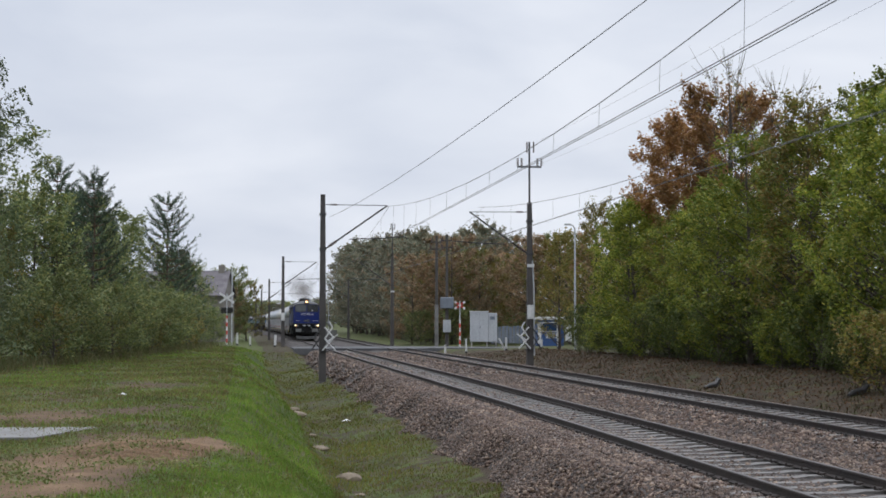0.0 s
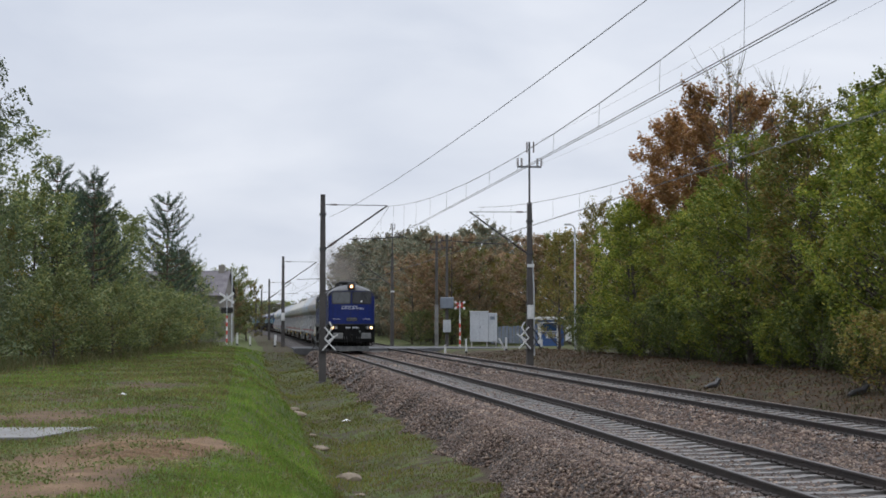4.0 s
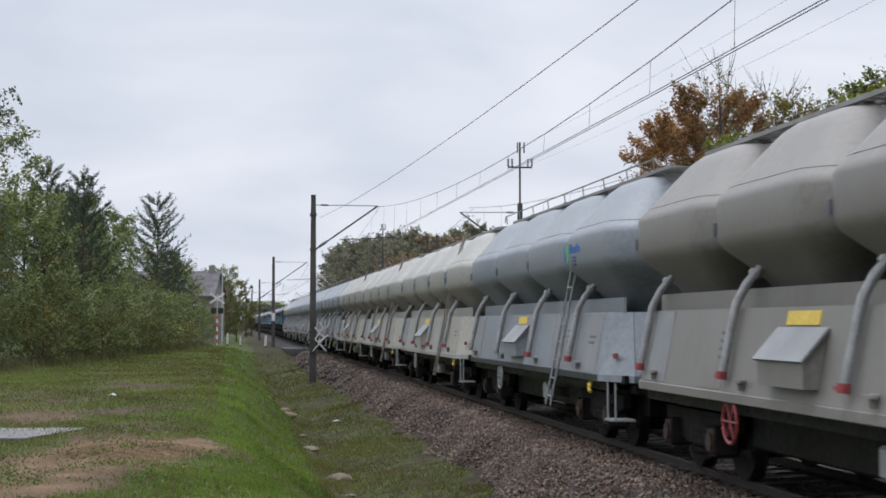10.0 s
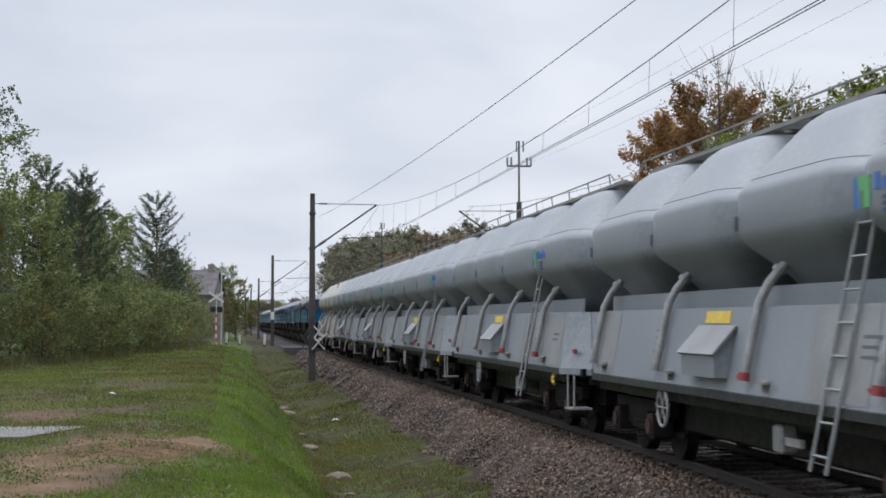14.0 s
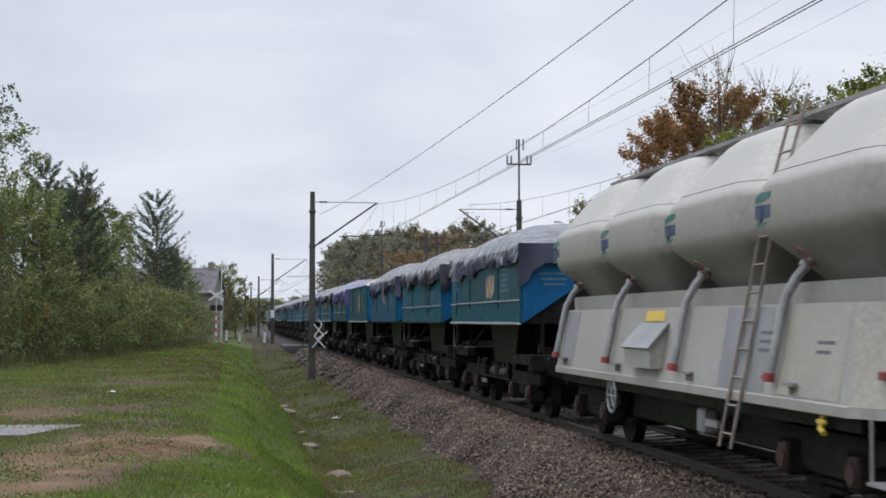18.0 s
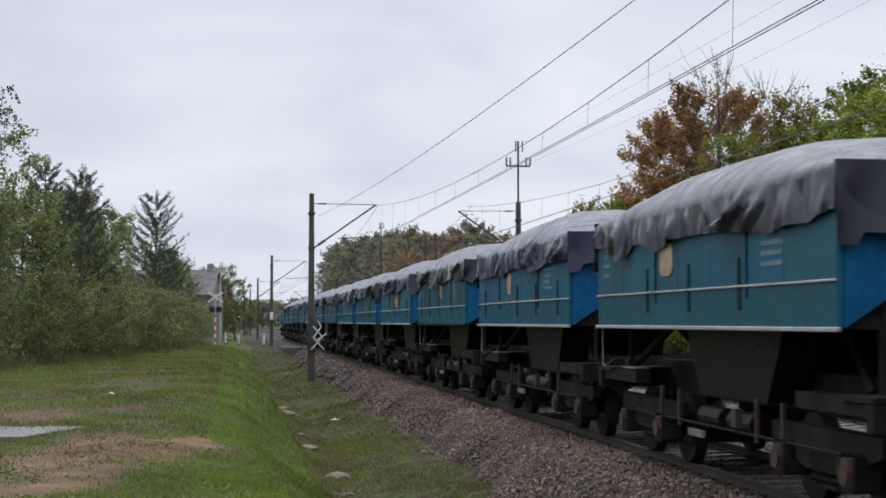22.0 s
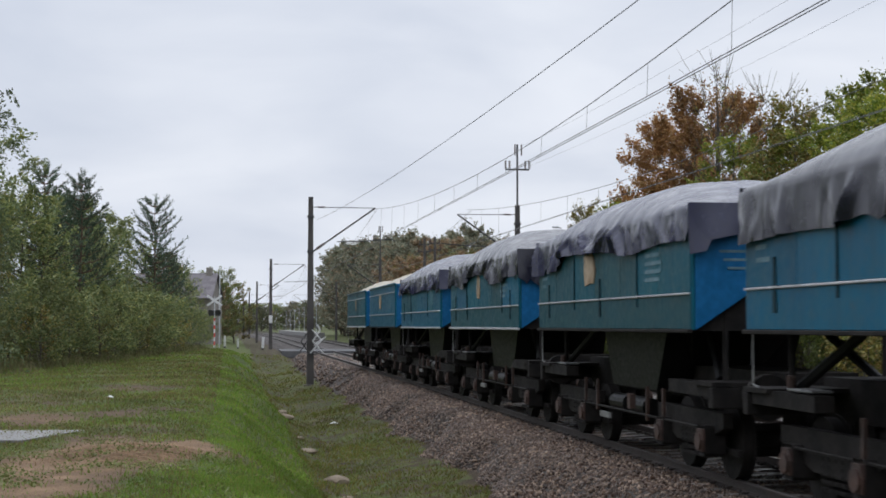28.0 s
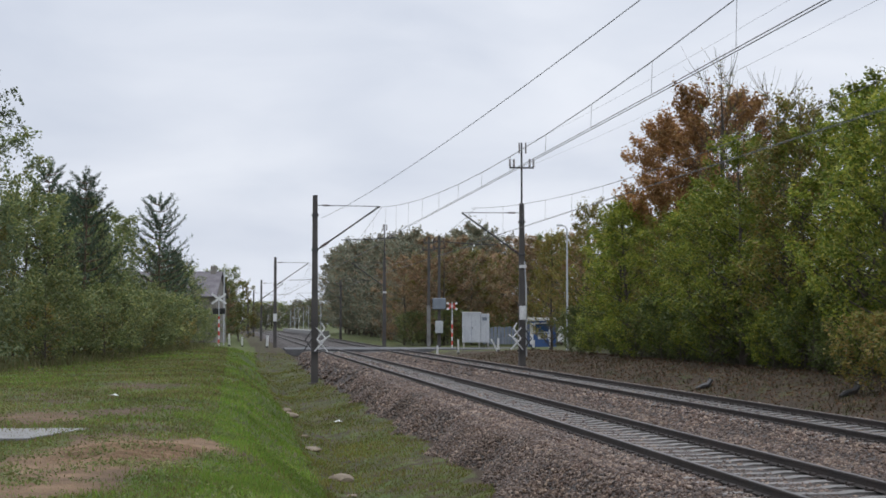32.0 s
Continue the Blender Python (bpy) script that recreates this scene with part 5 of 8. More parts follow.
def blades(rng, x, y, tall, wide):
    """Grass blades, each a bent tapering strip, at the given points."""
    z = ground_z(x, y)
    n = len(x)
    a = rng.uniform(0, math.tau, n)
    lean = rng.uniform(0.1, 0.8, n) * tall
    b = rng.uniform(0, math.tau, n)
    dx, dy = np.cos(a) * wide, np.sin(a) * wide
    lx, ly = np.cos(b) * lean, np.sin(b) * lean
    v = np.stack([np.stack([x - dx, y - dy, z - 0.02], -1), np.stack([x + dx, y + dy, z - 0.02], -1),
                  np.stack([x + dx * 0.5 + lx, y + dy * 0.5 + ly, z + tall], -1), np.stack([x - dx * 0.5 + lx, y - dy * 0.5 + ly, z + tall], -1)], 1)
    return v.reshape(-1, 3), np.arange(4 * n).reshape(-1, 4)


def make_grass():
    rng = np.random.default_rng(71)
    n = 260000
    y = 12.5 * np.exp(rng.uniform(0, 1, n) * math.log(110 / 12.5))
    x = rng.uniform(-0.31, 0.06, n) * y - 0.4
    o = off_of(x, y)
    clump = 0.5 + 0.5 * np.sin(x * 1.9 + 2 * np.sin(y * 0.7)) * np.sin(y * 1.3 + np.sin(x * 1.1))
    ragged = 0.25 * np.sin(y * 1.1) + 0.2 * np.sin(y * 2.7 + x)
    keep = (o < -2.6 + 0.7 * ragged) & (rng.uniform(0, 1, n) > np.clip(1.25 * bareness(x, y) + 0.62 * worn(x, y), 0, 0.97)) & ((o < -5.2) | (rng.uniform(0, 1, n) < 0.6 + 0.55 * np.sin(x * 1.3 + y * 0.35) * np.sin(y * 0.62 + 1.0))) & (x > -17.5)
    x, y, o, clump = x[keep], y[keep], o[keep], clump[keep]
    far = y / 15
    tall = rng.uniform(0.016, 0.042, len(x)) * (0.6 + 0.8 * clump) * np.where(o > -6.8, 1.5, 1.0) * far ** 0.25
    low = o > -5.3
    v, f = blades(rng, x[low], y[low], tall[low] * 0.8, (0.006 * far ** 0.8)[low])
    tagged(new("ditch_grass", raw_mesh("ditch_grass", v, f, M_MOSS)), "dull olive moss and grass in the ditch", "grass", kind="stuff")
    x, y, o, tall, far = x[~low], y[~low], o[~low], tall[~low], far[~low]
    patch = np.sin(x * 0.55 + 1.1 * np.sin(y * 0.23)) + np.sin(y * 0.41 + 0.8 * np.sin(x * 0.6)) + 0.6 * np.sin(x * 1.7 - y * 0.9)
    dry = rng.uniform(-1.6, 1.6, len(x)) + np.where(o > -5.4, 1.5, np.where(o > -7.2, -1.6, 0.9)) + 0.35 * (x < -5) < patch * -0.8
    dry = ~dry & (rng.uniform(0, 1, len(x)) < 0.8)
    v, f = blades(rng, x[dry], y[dry], tall[dry], (0.006 * far ** 0.8)[dry])
    tagged(new("dry_grass", raw_mesh("dry_grass", v, f, M_DRYBLADE)), "olive and straw-coloured autumn grass on the bank", "grass", kind="stuff")
    x, y, tall, far = x[~dry], y[~dry], tall[~dry], far[~dry]
    v, f = blades(rng, x, y, tall, 0.006 * far ** 0.8)
    tagged(new("grass", raw_mesh("grass", v, f, M_BLADE)), "short wet green grass on the bank", "grass", kind="stuff")
    # taller dry growth along the trees and over the ditch
    n = 12000
    y = rng.uniform(40, 106, n)
    x = -15.9 - 0.02 * (y - 60) + rng.normal(0, 0.9, n) - np.where(y < 62, (62 - y) * 0.05, 0)
    v, f = blades(rng, x, y, rng.uniform(0.08, 0.42, n), 0.018)
    tagged(new("weeds", raw_mesh("weeds", v, f, M_EDGEWEED)), "tall dry weeds along the edge of the wood", "weeds", kind="stuff")
    # low broad-leaved plants in the grass and leaves strewn about
    n = 15000
    y = 13 * np.exp(rng.uniform(0, 1, n) * math.log(45 / 13))
    x = rng.uniform(-0.3, -0.02, n) * y
    keep = (off_of(x, y) < -3.1) & (np.sin(x * 2.7 + 2 * np.sin(y * 0.83)) * np.sin(y * 1.9 + x + np.sin(x * 4.1)) + rng.normal(0, 0.45, n) > 0.45)
    c = np.stack([x[keep], y[keep], ground_z(x[keep], y[keep]) + 0.03], -1)
    v, f = leaf_cloud(rng, c, (0.05, 0.05, 0.015), 5, 0.018, -0.3)
    tagged(new("low_weeds", raw_mesh("low_weeds", v, f, M_WEEDLEAF)), "low broad-leaved weeds in the grass", "weeds", kind="stuff")
    n = 14000
    y = rng.uniform(34, 105, n)
    o = rng.uniform(7.6, 14.0, n)
    x = track_x(y) + o / 0.992
    c = np.stack([x, y, ground_z(x, y) + 0.02], -1)
    v, f = leaf_cloud(rng, c, (0.1, 0.1, 0.006), 1, 0.04, 0.0)
    tagged(new("fallen_leaves", raw_mesh("fallen_leaves", v, f, M_FALLEN)), "fallen brown and yellow leaves on bare earth", "fallen leaves", kind="stuff")
    n = 6000
    y = rng.uniform(36, 104, n)
    o = rng.uniform(8.2, 13.5, n)
    x = track_x(y) + o / 0.992
    keep = np.sin(x * 1.3 + y * 0.4) * np.sin(y * 0.9) > -0.1
    v, f = blades(rng, x[keep], y[keep], rng.uniform(0.04, 0.16, keep.sum()), 0.014)
    tagged(new("bank_weeds", raw_mesh("bank_weeds", v, f, M_WEED)), "sparse brown grass on the bare bank", "weeds", kind="stuff")


make_grass()
wood_right()
wood_corner()
wood_far()
wood_left()
wood_horizon()

# ---- the train ----
M_BLUE = surface("loco_blue_paint", (0.005, 0.0135, 0.100), (0.0075, 0.020, 0.130), 0.35, big=1.0, fine=20, bump=0.05, streak=0.75, streak_colour=(0.012, 0.012, 0.018), spec=0.3)
M_SIDE = surface("grimy_blue_side_paint", (0.0065, 0.0115, 0.050), (0.010, 0.0165, 0.070), 0.5, big=0.8, fine=20, bump=0.05, streak=0.8, streak_colour=(0.010, 0.010, 0.014), spec=0.12)
M_ROOF = surface("grey_roof_paint", (0.030, 0.031, 0.034), (0.050, 0.051, 0.055), 0.42, spec=0.3, big=0.8, fine=5, bump=0.03, streak=0.5)
M_UNDER = surface("black_running_gear", (0.010, 0.0092, 0.0088), (0.022, 0.0195, 0.018), 0.75, 0.0, big=3, fine=18, bump=0.2, spec=0.1)
# black of the buffer beams; on undersides its depth stands in for shade
M_BEAM = surface("black_paint_and_underside_shade", (0.005, 0.005, 0.0052), (0.009, 0.009, 0.009), 0.45, big=2, fine=16, bump=0.08, spec=0.12)
M_RUSTY = surface("rusty_steel", (0.022, 0.012, 0.009), (0.052, 0.025, 0.017), 0.8, 0.0, big=4, fine=18, bump=0.2)
M_FRAME = surface("dirty_frame_grey", (0.014, 0.0165, 0.0155), (0.026, 0.029, 0.027), 0.6, big=2, bump=0.1, streak=0.4)
M_TRIM = surface("bright_trim", (0.42, 0.43, 0.45), (0.5, 0.5, 0.52), 0.35, 0.6, big=3, bump=0.03)
M_GLASSDARK = surface("dark_window_glass", (0.008, 0.010, 0.010), (0.014, 0.016, 0.015), 0.12, big=2, fine=1.5, bump=0.0, spec=0.42)
# grey base colour stands in for the sky mirrored in this pane
M_WINDSCREEN = surface("sky_toned_windscreen_glass", (0.06, 0.066, 0.07), (0.085, 0.09, 0.094), 0.13, big=1.2, fine=1.5, bump=0.0, spec=0.9)
M_SIDETRIM = surface("dull_side_strip", (0.10, 0.11, 0.16), (0.20, 0.205, 0.25), 0.45, 0.2, big=2, bump=0.03, streak=0.6)
# same glass in a darker tone, for the pane without sky reflection
M_WINDSCREEN_D = surface("shaded_windscreen_glass", (0.012, 0.013, 0.015), (0.028, 0.030, 0.033), 0.1, big=1.6, fine=1.5, bump=0.0, spec=0.5)
M_RUBBER = surface("black_rubber", (0.015, 0.015, 0.015), (0.022, 0.022, 0.022), 0.7, bump=0.05)
# solid backing; the shade between the slats is put into its colour
M_LOUVRE = surface("louvre_gap_shade", (0.005, 0.006, 0.014), (0.008, 0.010, 0.02), 0.6, big=3, bump=0.05)
M_LETTER = surface("pale_lettering", (0.45, 0.46, 0.49), (0.56, 0.57, 0.60), 0.5, big=3, bump=0.02, streak=0.3)
M_OLDLETTER = surface("weathered_lettering", (0.13, 0.14, 0.19), (0.26, 0.265, 0.30), 0.6, big=3, bump=0.02, streak=0.6)
M_BUFFER = surface("grey_buffer_plate", (0.10, 0.10, 0.10), (0.17, 0.17, 0.165), 0.5, 0.1, big=4, bump=0.1)
M_PLOUGH = surface("smeared_grey_steel", (0.02, 0.02, 0.02), (0.075, 0.075, 0.072), 0.6, 0.1, big=4, fine=9, bump=0.2, streak=1.0)
M_SLAT = surface("blue_grey_slats", (0.022, 0.028, 0.075), (0.034, 0.042, 0.10), 0.45, big=2, fine=20, bump=0.05, streak=0.5, spec=0.4)
# reflector given emission of its own for the lit bulb's orange halo
M_REFLECTOR = glow("lamp_glow_reflector", (0.75, 0.30, 0.09), 0.5)
M_LAMP = glow("lit_headlamp", (1.0, 0.74, 0.40), 6.0)
M_LAMPTOP = glow("lit_top_lamp", (1.0, 0.72, 0.38), 6.0)
M_LAMPOFF = surface("dark_lamp_glass", (0.2, 0.2, 0.2), (0.28, 0.28, 0.28), 0.15, bump=0)


def wheelset(t, x, r=0.46, gauge=0.75):
    for y in (-gauge, gauge):
        e = -1 if y < 0 else 1
        w = part("wheel", Shape().cyl((x, y - 0.065, r), (x, y + 0.065, r), r, n=24).cyl((x, y - e * 0.085, r), (x, y - e * 0.065, r), r + 0.03, n=24), M_UNDER, t, smooth=True)
        part("axle_box", Shape().box(x - 0.16, y + e * 0.22, r - 0.17, x + 0.16, y + e * 0.42, r + 0.19, 0.03), M_UNDER, w, "grimy axle box")
    part("axle", Shape().cyl((x, -gauge, r), (x, gauge, r), 0.09, n=8), M_UNDER, t)


def bogie(t, x, axles, frame_z=0.78, rusty=True, r=0.46):
    half = max(axles) + 0.5
    for y in (-1.02, 1.02):
        s = Shape().prism([(x - half, frame_z - 0.02), (x - half, frame_z + 0.16), (x + half, frame_z + 0.16), (x + half, frame_z - 0.02), (x + half * 0.35, frame_z - 0.26), (x - half * 0.35, frame_z - 0.26)], "y", y - 0.06, y + 0.06)
        fr = part("bogie_frame", s, M_UNDER, t)
        e = 1 if y > 0 else -1
        for a in axles:
            b = Shape().prism([(x + a - 0.10, r + 0.15), (x + a + 0.10, r + 0.15), (x + a + 0.14, r + 0.02), (x + a + 0.11, r - 0.12), (x + a - 0.11, r - 0.12), (x + a - 0.14, r + 0.02)], "y", min(y + e * 0.05, y + e * 0.2), max(y + e * 0.05, y + e * 0.2))
            b.cyl((x + a, y + e * 0.19, r), (x + a, y + e * 0.23, r), 0.11, n=12)
            part("axle_box", b, M_RUSTY if rusty else M_UNDER, fr, "rusty axle box" if rusty else "")
        spring = Shape()
        for d in (-0.24, -0.08, 0.08, 0.24):
            for k in range(5):
                spring.cyl((x + d, y, frame_z - 0.42 + 0.075 * k), (x + d, y, frame_z - 0.38 + 0.075 * k), 0.075, n=8)
        part("spring_pack", spring, M_UNDER, t)["kind"] = "stuff"
    for a in axles:
        wheelset(t, x + a, r)
    part("brake_rigging", Shape().box(x - half, -0.9, 0.30, x + half, -0.84, 0.38).box(x - 0.2, -0.95, 0.2, x + 0.2, 0.95, 0.42), M_UNDER, t)


def buffers(t, x, front, mat=None, square=False):
    e = 1 if front else -1
    for y in (-0.875, 0.875):
        s = Shape().cyl((x, y, 1.05), (x + e * 0.32, y, 1.05), 0.13, n=12).cyl((x + e * 0.3, y, 1.05), (x + e * 0.52, y, 1.05), 0.09, n=12)
        b = part("buffer", s, M_UNDER, t)
        if square:
            part("buffer_head", Shape().box(min(x + e * 0.5, x + e * 0.56), y - 0.3, 0.86, max(x + e * 0.5, x + e * 0.56), y + 0.3, 1.22, 0.02), mat or M_UNDER, b, "pale worn rectangular buffer plate")
        else:
            part("buffer_head", Shape().cyl((x + e * 0.5, y, 1.05), (x + e * 0.56, y, 1.05), 0.26, n=18), mat or M_UNDER, b)
    part("coupling", Shape().box(min(x, x + e * 0.4), -0.08, 0.95, max(x, x + e * 0.4), 0.08, 1.12, 0.03).tube([(x + e * 0.2, 0, 1.0), (x + e * 0.34, 0, 0.75), (x + e * 0.3, 0, 0.5)], 0.035), M_UNDER, t)


def text_bars(t, name, pts, mat, label):
    """Plain bars in place of writing. pts: boxes (x0, y0, z0, x1, y1, z1)."""
    s = Shape()
    for b in pts:
        s.box(*b)
    part(name, s, mat, t, label)["kind"] = "stuff"


LOCO_LEN = 16.0


def make_loco():
    """A six-axle diesel locomotive; the frame's x points forward, -y to the camera's side."""
    t = thing("diesel_locomotive", "dark blue six-axle diesel locomotive with a grey roof and lit headlamps", "locomotive")
    h, w = LOCO_LEN / 2, 1.45
    part("side_wall", Shape().box(-h + 0.3, -w, 1.76, h - 0.25, -w + 0.06, 3.56), M_SIDE, t)
    part("side_wall", Shape().box(-h + 0.3, w - 0.06, 1.76, h - 0.25, w, 3.56), M_SIDE, t)
    flat = [(1.45, 3.5), (1.425, 3.62), (1.36, 3.71), (1.20, 3.80), (0.8, 3.845), (0.4, 3.86), (0.0, 3.865)]
    full = [(1.45, 3.5), (1.40, 3.66), (1.29, 3.82), (1.08, 3.98), (0.8, 4.12), (0.4, 4.22), (0.0, 4.25)]

    def arch(b):
        half = [(f[0] * (1 - b) + g[0] * b, f[1] * (1 - b) + g[1] * b) for f, g in zip(flat, full)]
        return [(-y, z) for y, z in half] + [(y, z) for y, z in half[-2::-1]]
    roof = arch(1.0)
    ends = ((0.0, 0.0), (0.12, 0.30), (0.3, 0.58), (0.6, 0.86), (1.1, 1.0))
    stations = [(-h + d, b) for d, b in ends] + [(h - d, b) for d, b in ends[::-1]]
    part("roof", Shape().loft([[(x, y, z + 0.006) for y, z in arch(b)] for x, b in stations]), M_ROOF, t, "weathered grey roof", smooth=True)
    gut = Shape()
    for e in (-1, 1):
        gut.box(-h + 0.3, e * w - 0.035, 3.50, h - 0.3, e * w + 0.035, 3.56, 0.01)
    part("roof_gutter", gut, M_RUBBER, t)
    for x in (-h + 1.9, -h + 3.7, -h + 4.35, 0.4, h - 2.2, h - 3.4):
        seam = [(x, y * 1.012, z * 1.004) for y, z in roof]
        part("roof_seam", Shape().tube(seam, 0.022, 5), M_RUBBER, t)
    # cab front and rear: slightly raked, rounded corners
    for e, name in ((1, "cab_front"), (-1, "cab_rear")):
        outline = [(-1.45, 1.76)] + arch(0.0) + [(1.45, 1.76)]
        part(name, Shape().loft([[(e * (h - d), y * k, min(z, zt)) for y, z in outline] for d, k, zt in ((0.35, 1.0, 9), (0.10, 1.0, 9), (0.03, 0.975, 3.86), (0.0, 0.93, 3.85))]), M_BLUE, t, "blue cab front" if e > 0 else "blue cab rear", smooth=25)
        brow = [(e * (h - 0.04), y * 0.995, z + 0.012) for y, z in arch(0.0)]
        part("roof_brow", Shape().tube(brow, 0.026, 6), M_RUBBER, t, "dark rain strip over the cab front")
        for y0, y1 in ((-1.19, -0.09), (0.09, 1.19)):
            c = (y0 + y1) / 2
            a = (y1 - y0) / 2

            def win(x, g, z0, z1):
                pts = []
                for sy, sz in ((-1, -1), (1, -1), (1, 1), (-1, 1)):
                    for q in range(4):
                        ang = math.atan2(sz, sy) - math.pi / 4 + q * math.pi / 6
                        rr = 0.11
                        pts.append((x, c + sy * (a + g - rr) + rr * math.cos(ang), (z1 + g - rr if sz > 0 else z0 - g + rr) + rr * math.sin(ang)))
                return pts
            fr = part("windscreen_frame", Shape().loft([win(e * (h - 0.06), 0.05, 3.06, 3.76), win(e * (h + 0.012), 0.05, 3.06, 3.76)]), M_RUBBER, t, "black rubber windscreen frame")
            part("windscreen", Shape().loft([win(e * (h - 0.05), 0.0, 3.06, 3.76), win(e * (h + 0.018), 0.0, 3.06, 3.76)]), M_WINDSCREEN if y0 < 0 else M_WINDSCREEN_D, fr, "windscreen with the pale sky's reflection in its colour" if y0 < 0 else "windscreen in a shaded tone of the same glass")
            part("frame_trim", Shape().loft([win(e * (h - 0.06), 0.062, 3.06, 3.76), win(e * (h + 0.006), 0.062, 3.06, 3.76)]), M_BLUE, fr)
        part("wiper", Shape().tube([(e * (h + 0.0), -0.72, 3.80), (e * (h + 0.06), -0.76, 3.6), (e * (h + 0.06), -0.86, 3.25)], 0.012, 5), M_RUBBER, t)
        part("wiper", Shape().tube([(e * (h + 0.0), 0.72, 3.80), (e * (h + 0.06), 0.84, 3.6), (e * (h + 0.06), 1.0, 3.3)], 0.012, 5), M_RUBBER, t)
        # top lamp in its housing
        part("top_lamp_housing", Shape().box(min(e * (h - 0.55), e * (h + 0.02)), -0.24, 3.92, max(e * (h - 0.55), e * (h + 0.02)), 0.24, 4.33, 0.05), M_RUBBER, t, "dark top lamp housing")
        part("top_lamp", Shape().cyl((e * (h + 0.0), 0, 4.12), (e * (h + 0.03), 0, 4.12), 0.12, n=16), M_REFLECTOR if e > 0 else M_LAMPOFF, t, "top lamp reflector given an amber glow" if e > 0 else "dark top lamp")
        part("lamp_bulb", Shape().cyl((e * (h + 0.0), -0.02, 4.11), (e * (h + 0.04), -0.02, 4.11), 0.065, n=12), M_LAMPTOP if e > 0 else M_LAMPOFF, t, "lit yellow-white lamp" if e > 0 else "")
        for y in (-1.11, 1.11):
            o = 1 if y > 0 else -1
            hs = part("lamp_housing", Shape().box(min(e * (h - 0.1), e * (h + 0.32)), y - 0.23, 1.42, max(e * (h - 0.1), e * (h + 0.32)), y + 0.23, 1.66, 0.04), M_FRAME, t, "grey lamp housing above the buffer")
            part("headlamp", Shape().cyl((e * (h + 0.30), y + o * 0.10, 1.54), (e * (h + 0.34), y + o * 0.10, 1.54), 0.095, n=16), M_REFLECTOR if e > 0 else M_LAMPOFF, hs, "headlamp reflector given an amber glow" if e > 0 else "dark headlamp")
            part("lamp_bulb", Shape().cyl((e * (h + 0.30), y + o * 0.10, 1.54), (e * (h + 0.35), y + o * 0.10, 1.54), 0.062, n=14), M_LAMP if e > 0 else M_LAMPOFF, hs, "lit yellow-white headlamp" if e > 0 else "")
            part("marker_lamp", Shape().cyl((e * (h + 0.30), y - o * 0.12, 1.54), (e * (h + 0.34), y - o * 0.12, 1.54), 0.085, n=14), M_LAMPOFF, hs, "unlit marker lamp")
        part("buffer_beam", Shape().box(min(e * (h - 0.5), e * (h + 0.02)), -1.45, 0.62, max(e * (h - 0.5), e * (h + 0.02)), 1.45, 1.75, 0.03), M_BEAM, t, "black buffer beam")
        part("beam_edge", Shape().box(min(e * (h - 0.2), e * (h + 0.05)), -1.47, 1.74, max(e * (h - 0.2), e * (h + 0.05)), 1.47, 1.79, 0.01), M_FRAME, t)
        buffers(t, e * (h + 0.02), e > 0, M_BUFFER, True)
        plow = Shape().prism([(e * (h + 0.10), 0.10), (e * (h + 0.16), 0.10), (e * (h + 0.0), 0.40), (e * (h - 0.06), 0.40)], "y", -1.1, 1.1)
        part("snow_plough", plow, M_PLOUGH, t, "pale grey rail guard with dark smears", smooth=False)
        hoses = Shape()
        for y in (-0.45, -0.3, 0.32, 0.46, 0.58):
            hoses.tube([(e * (h + 0.05), y, 0.98), (e * (h + 0.16), y, 0.85), (e * (h + 0.14), y + 0.03, 0.6), (e * (h + 0.04), y + 0.04, 0.48)], 0.025, 6)
        part("brake_hose_set", hoses, M_RUBBER, t)["kind"] = "stuff"
        part("front_grille", Shape().box(min(e * (h - 0.02), e * (h + 0.012)), -0.30, 1.95, max(e * (h - 0.02), e * (h + 0.012)), 0.34, 2.18), M_RUBBER, t)
        gr = Shape()
        for k in range(6):
            gr.box(min(e * (h - 0.02), e * (h + 0.025)), -0.29, 1.965 + 0.036 * k, max(e * (h - 0.02), e * (h + 0.025)), 0.33, 1.98 + 0.036 * k)
        part("grille_insert", gr, M_BUFFER, t)["kind"] = "stuff"
        for y in (-0.95, 0.95):
            part("handrail", Shape().cyl((e * (h + 0.04), y - 0.24, 2.08), (e * (h + 0.04), y + 0.24, 2.08), 0.014, n=6), M_TRIM, t)
        for y in (-0.62, 0.55):
            part("step_lamp", Shape().cyl((e * (h - 0.01), y, 2.10), (e * (h + 0.03), y, 2.10), 0.03, n=10), M_RUBBER, t)
        part("end_badge", Shape().cyl((e * (h + 0.02), 0.52, 1.31), (e * (h + 0.035), 0.52, 1.31), 0.065, n=18), M_BUFFER, t, "round pale badge")
        if e > 0:
            part("round_sticker", Shape().cyl((h + 0.01, 0.62, 3.20), (h + 0.024, 0.62, 3.20), 0.055, n=14), M_WHITE, t, "white round sticker on the windscreen")
        # number shown as bars, then the sign in plain shapes
        bars = [(min(e * (h + 0.018), e * (h + 0.03)), -0.36 + 0.105 * k, 1.50, max(e * (h + 0.018), e * (h + 0.03)), -0.285 + 0.105 * k, 1.60) for k in range(8) if k != 3]
        text_bars(t, "number_bar", bars, M_LETTER, "pale row of bars")
        sign = []
        x0, x1 = min(e * (h - 0.03), e * (h + 0.016)), max(e * (h - 0.03), e * (h + 0.016))
        y = -0.60
        for wd in (0.22, 0.12, 0.06, 0.22, 0.20):
            sign += [(x0, y, 2.87, x1, y + wd, 2.895), (x0, y, 2.705, x1, y + wd, 2.73), (x0, y, 2.73, x1, y + 0.03, 2.87)] + ([(x0, y + wd - 0.03, 2.73, x1, y + wd, 2.87)] if wd > 0.15 else [])
            y += wd + 0.03
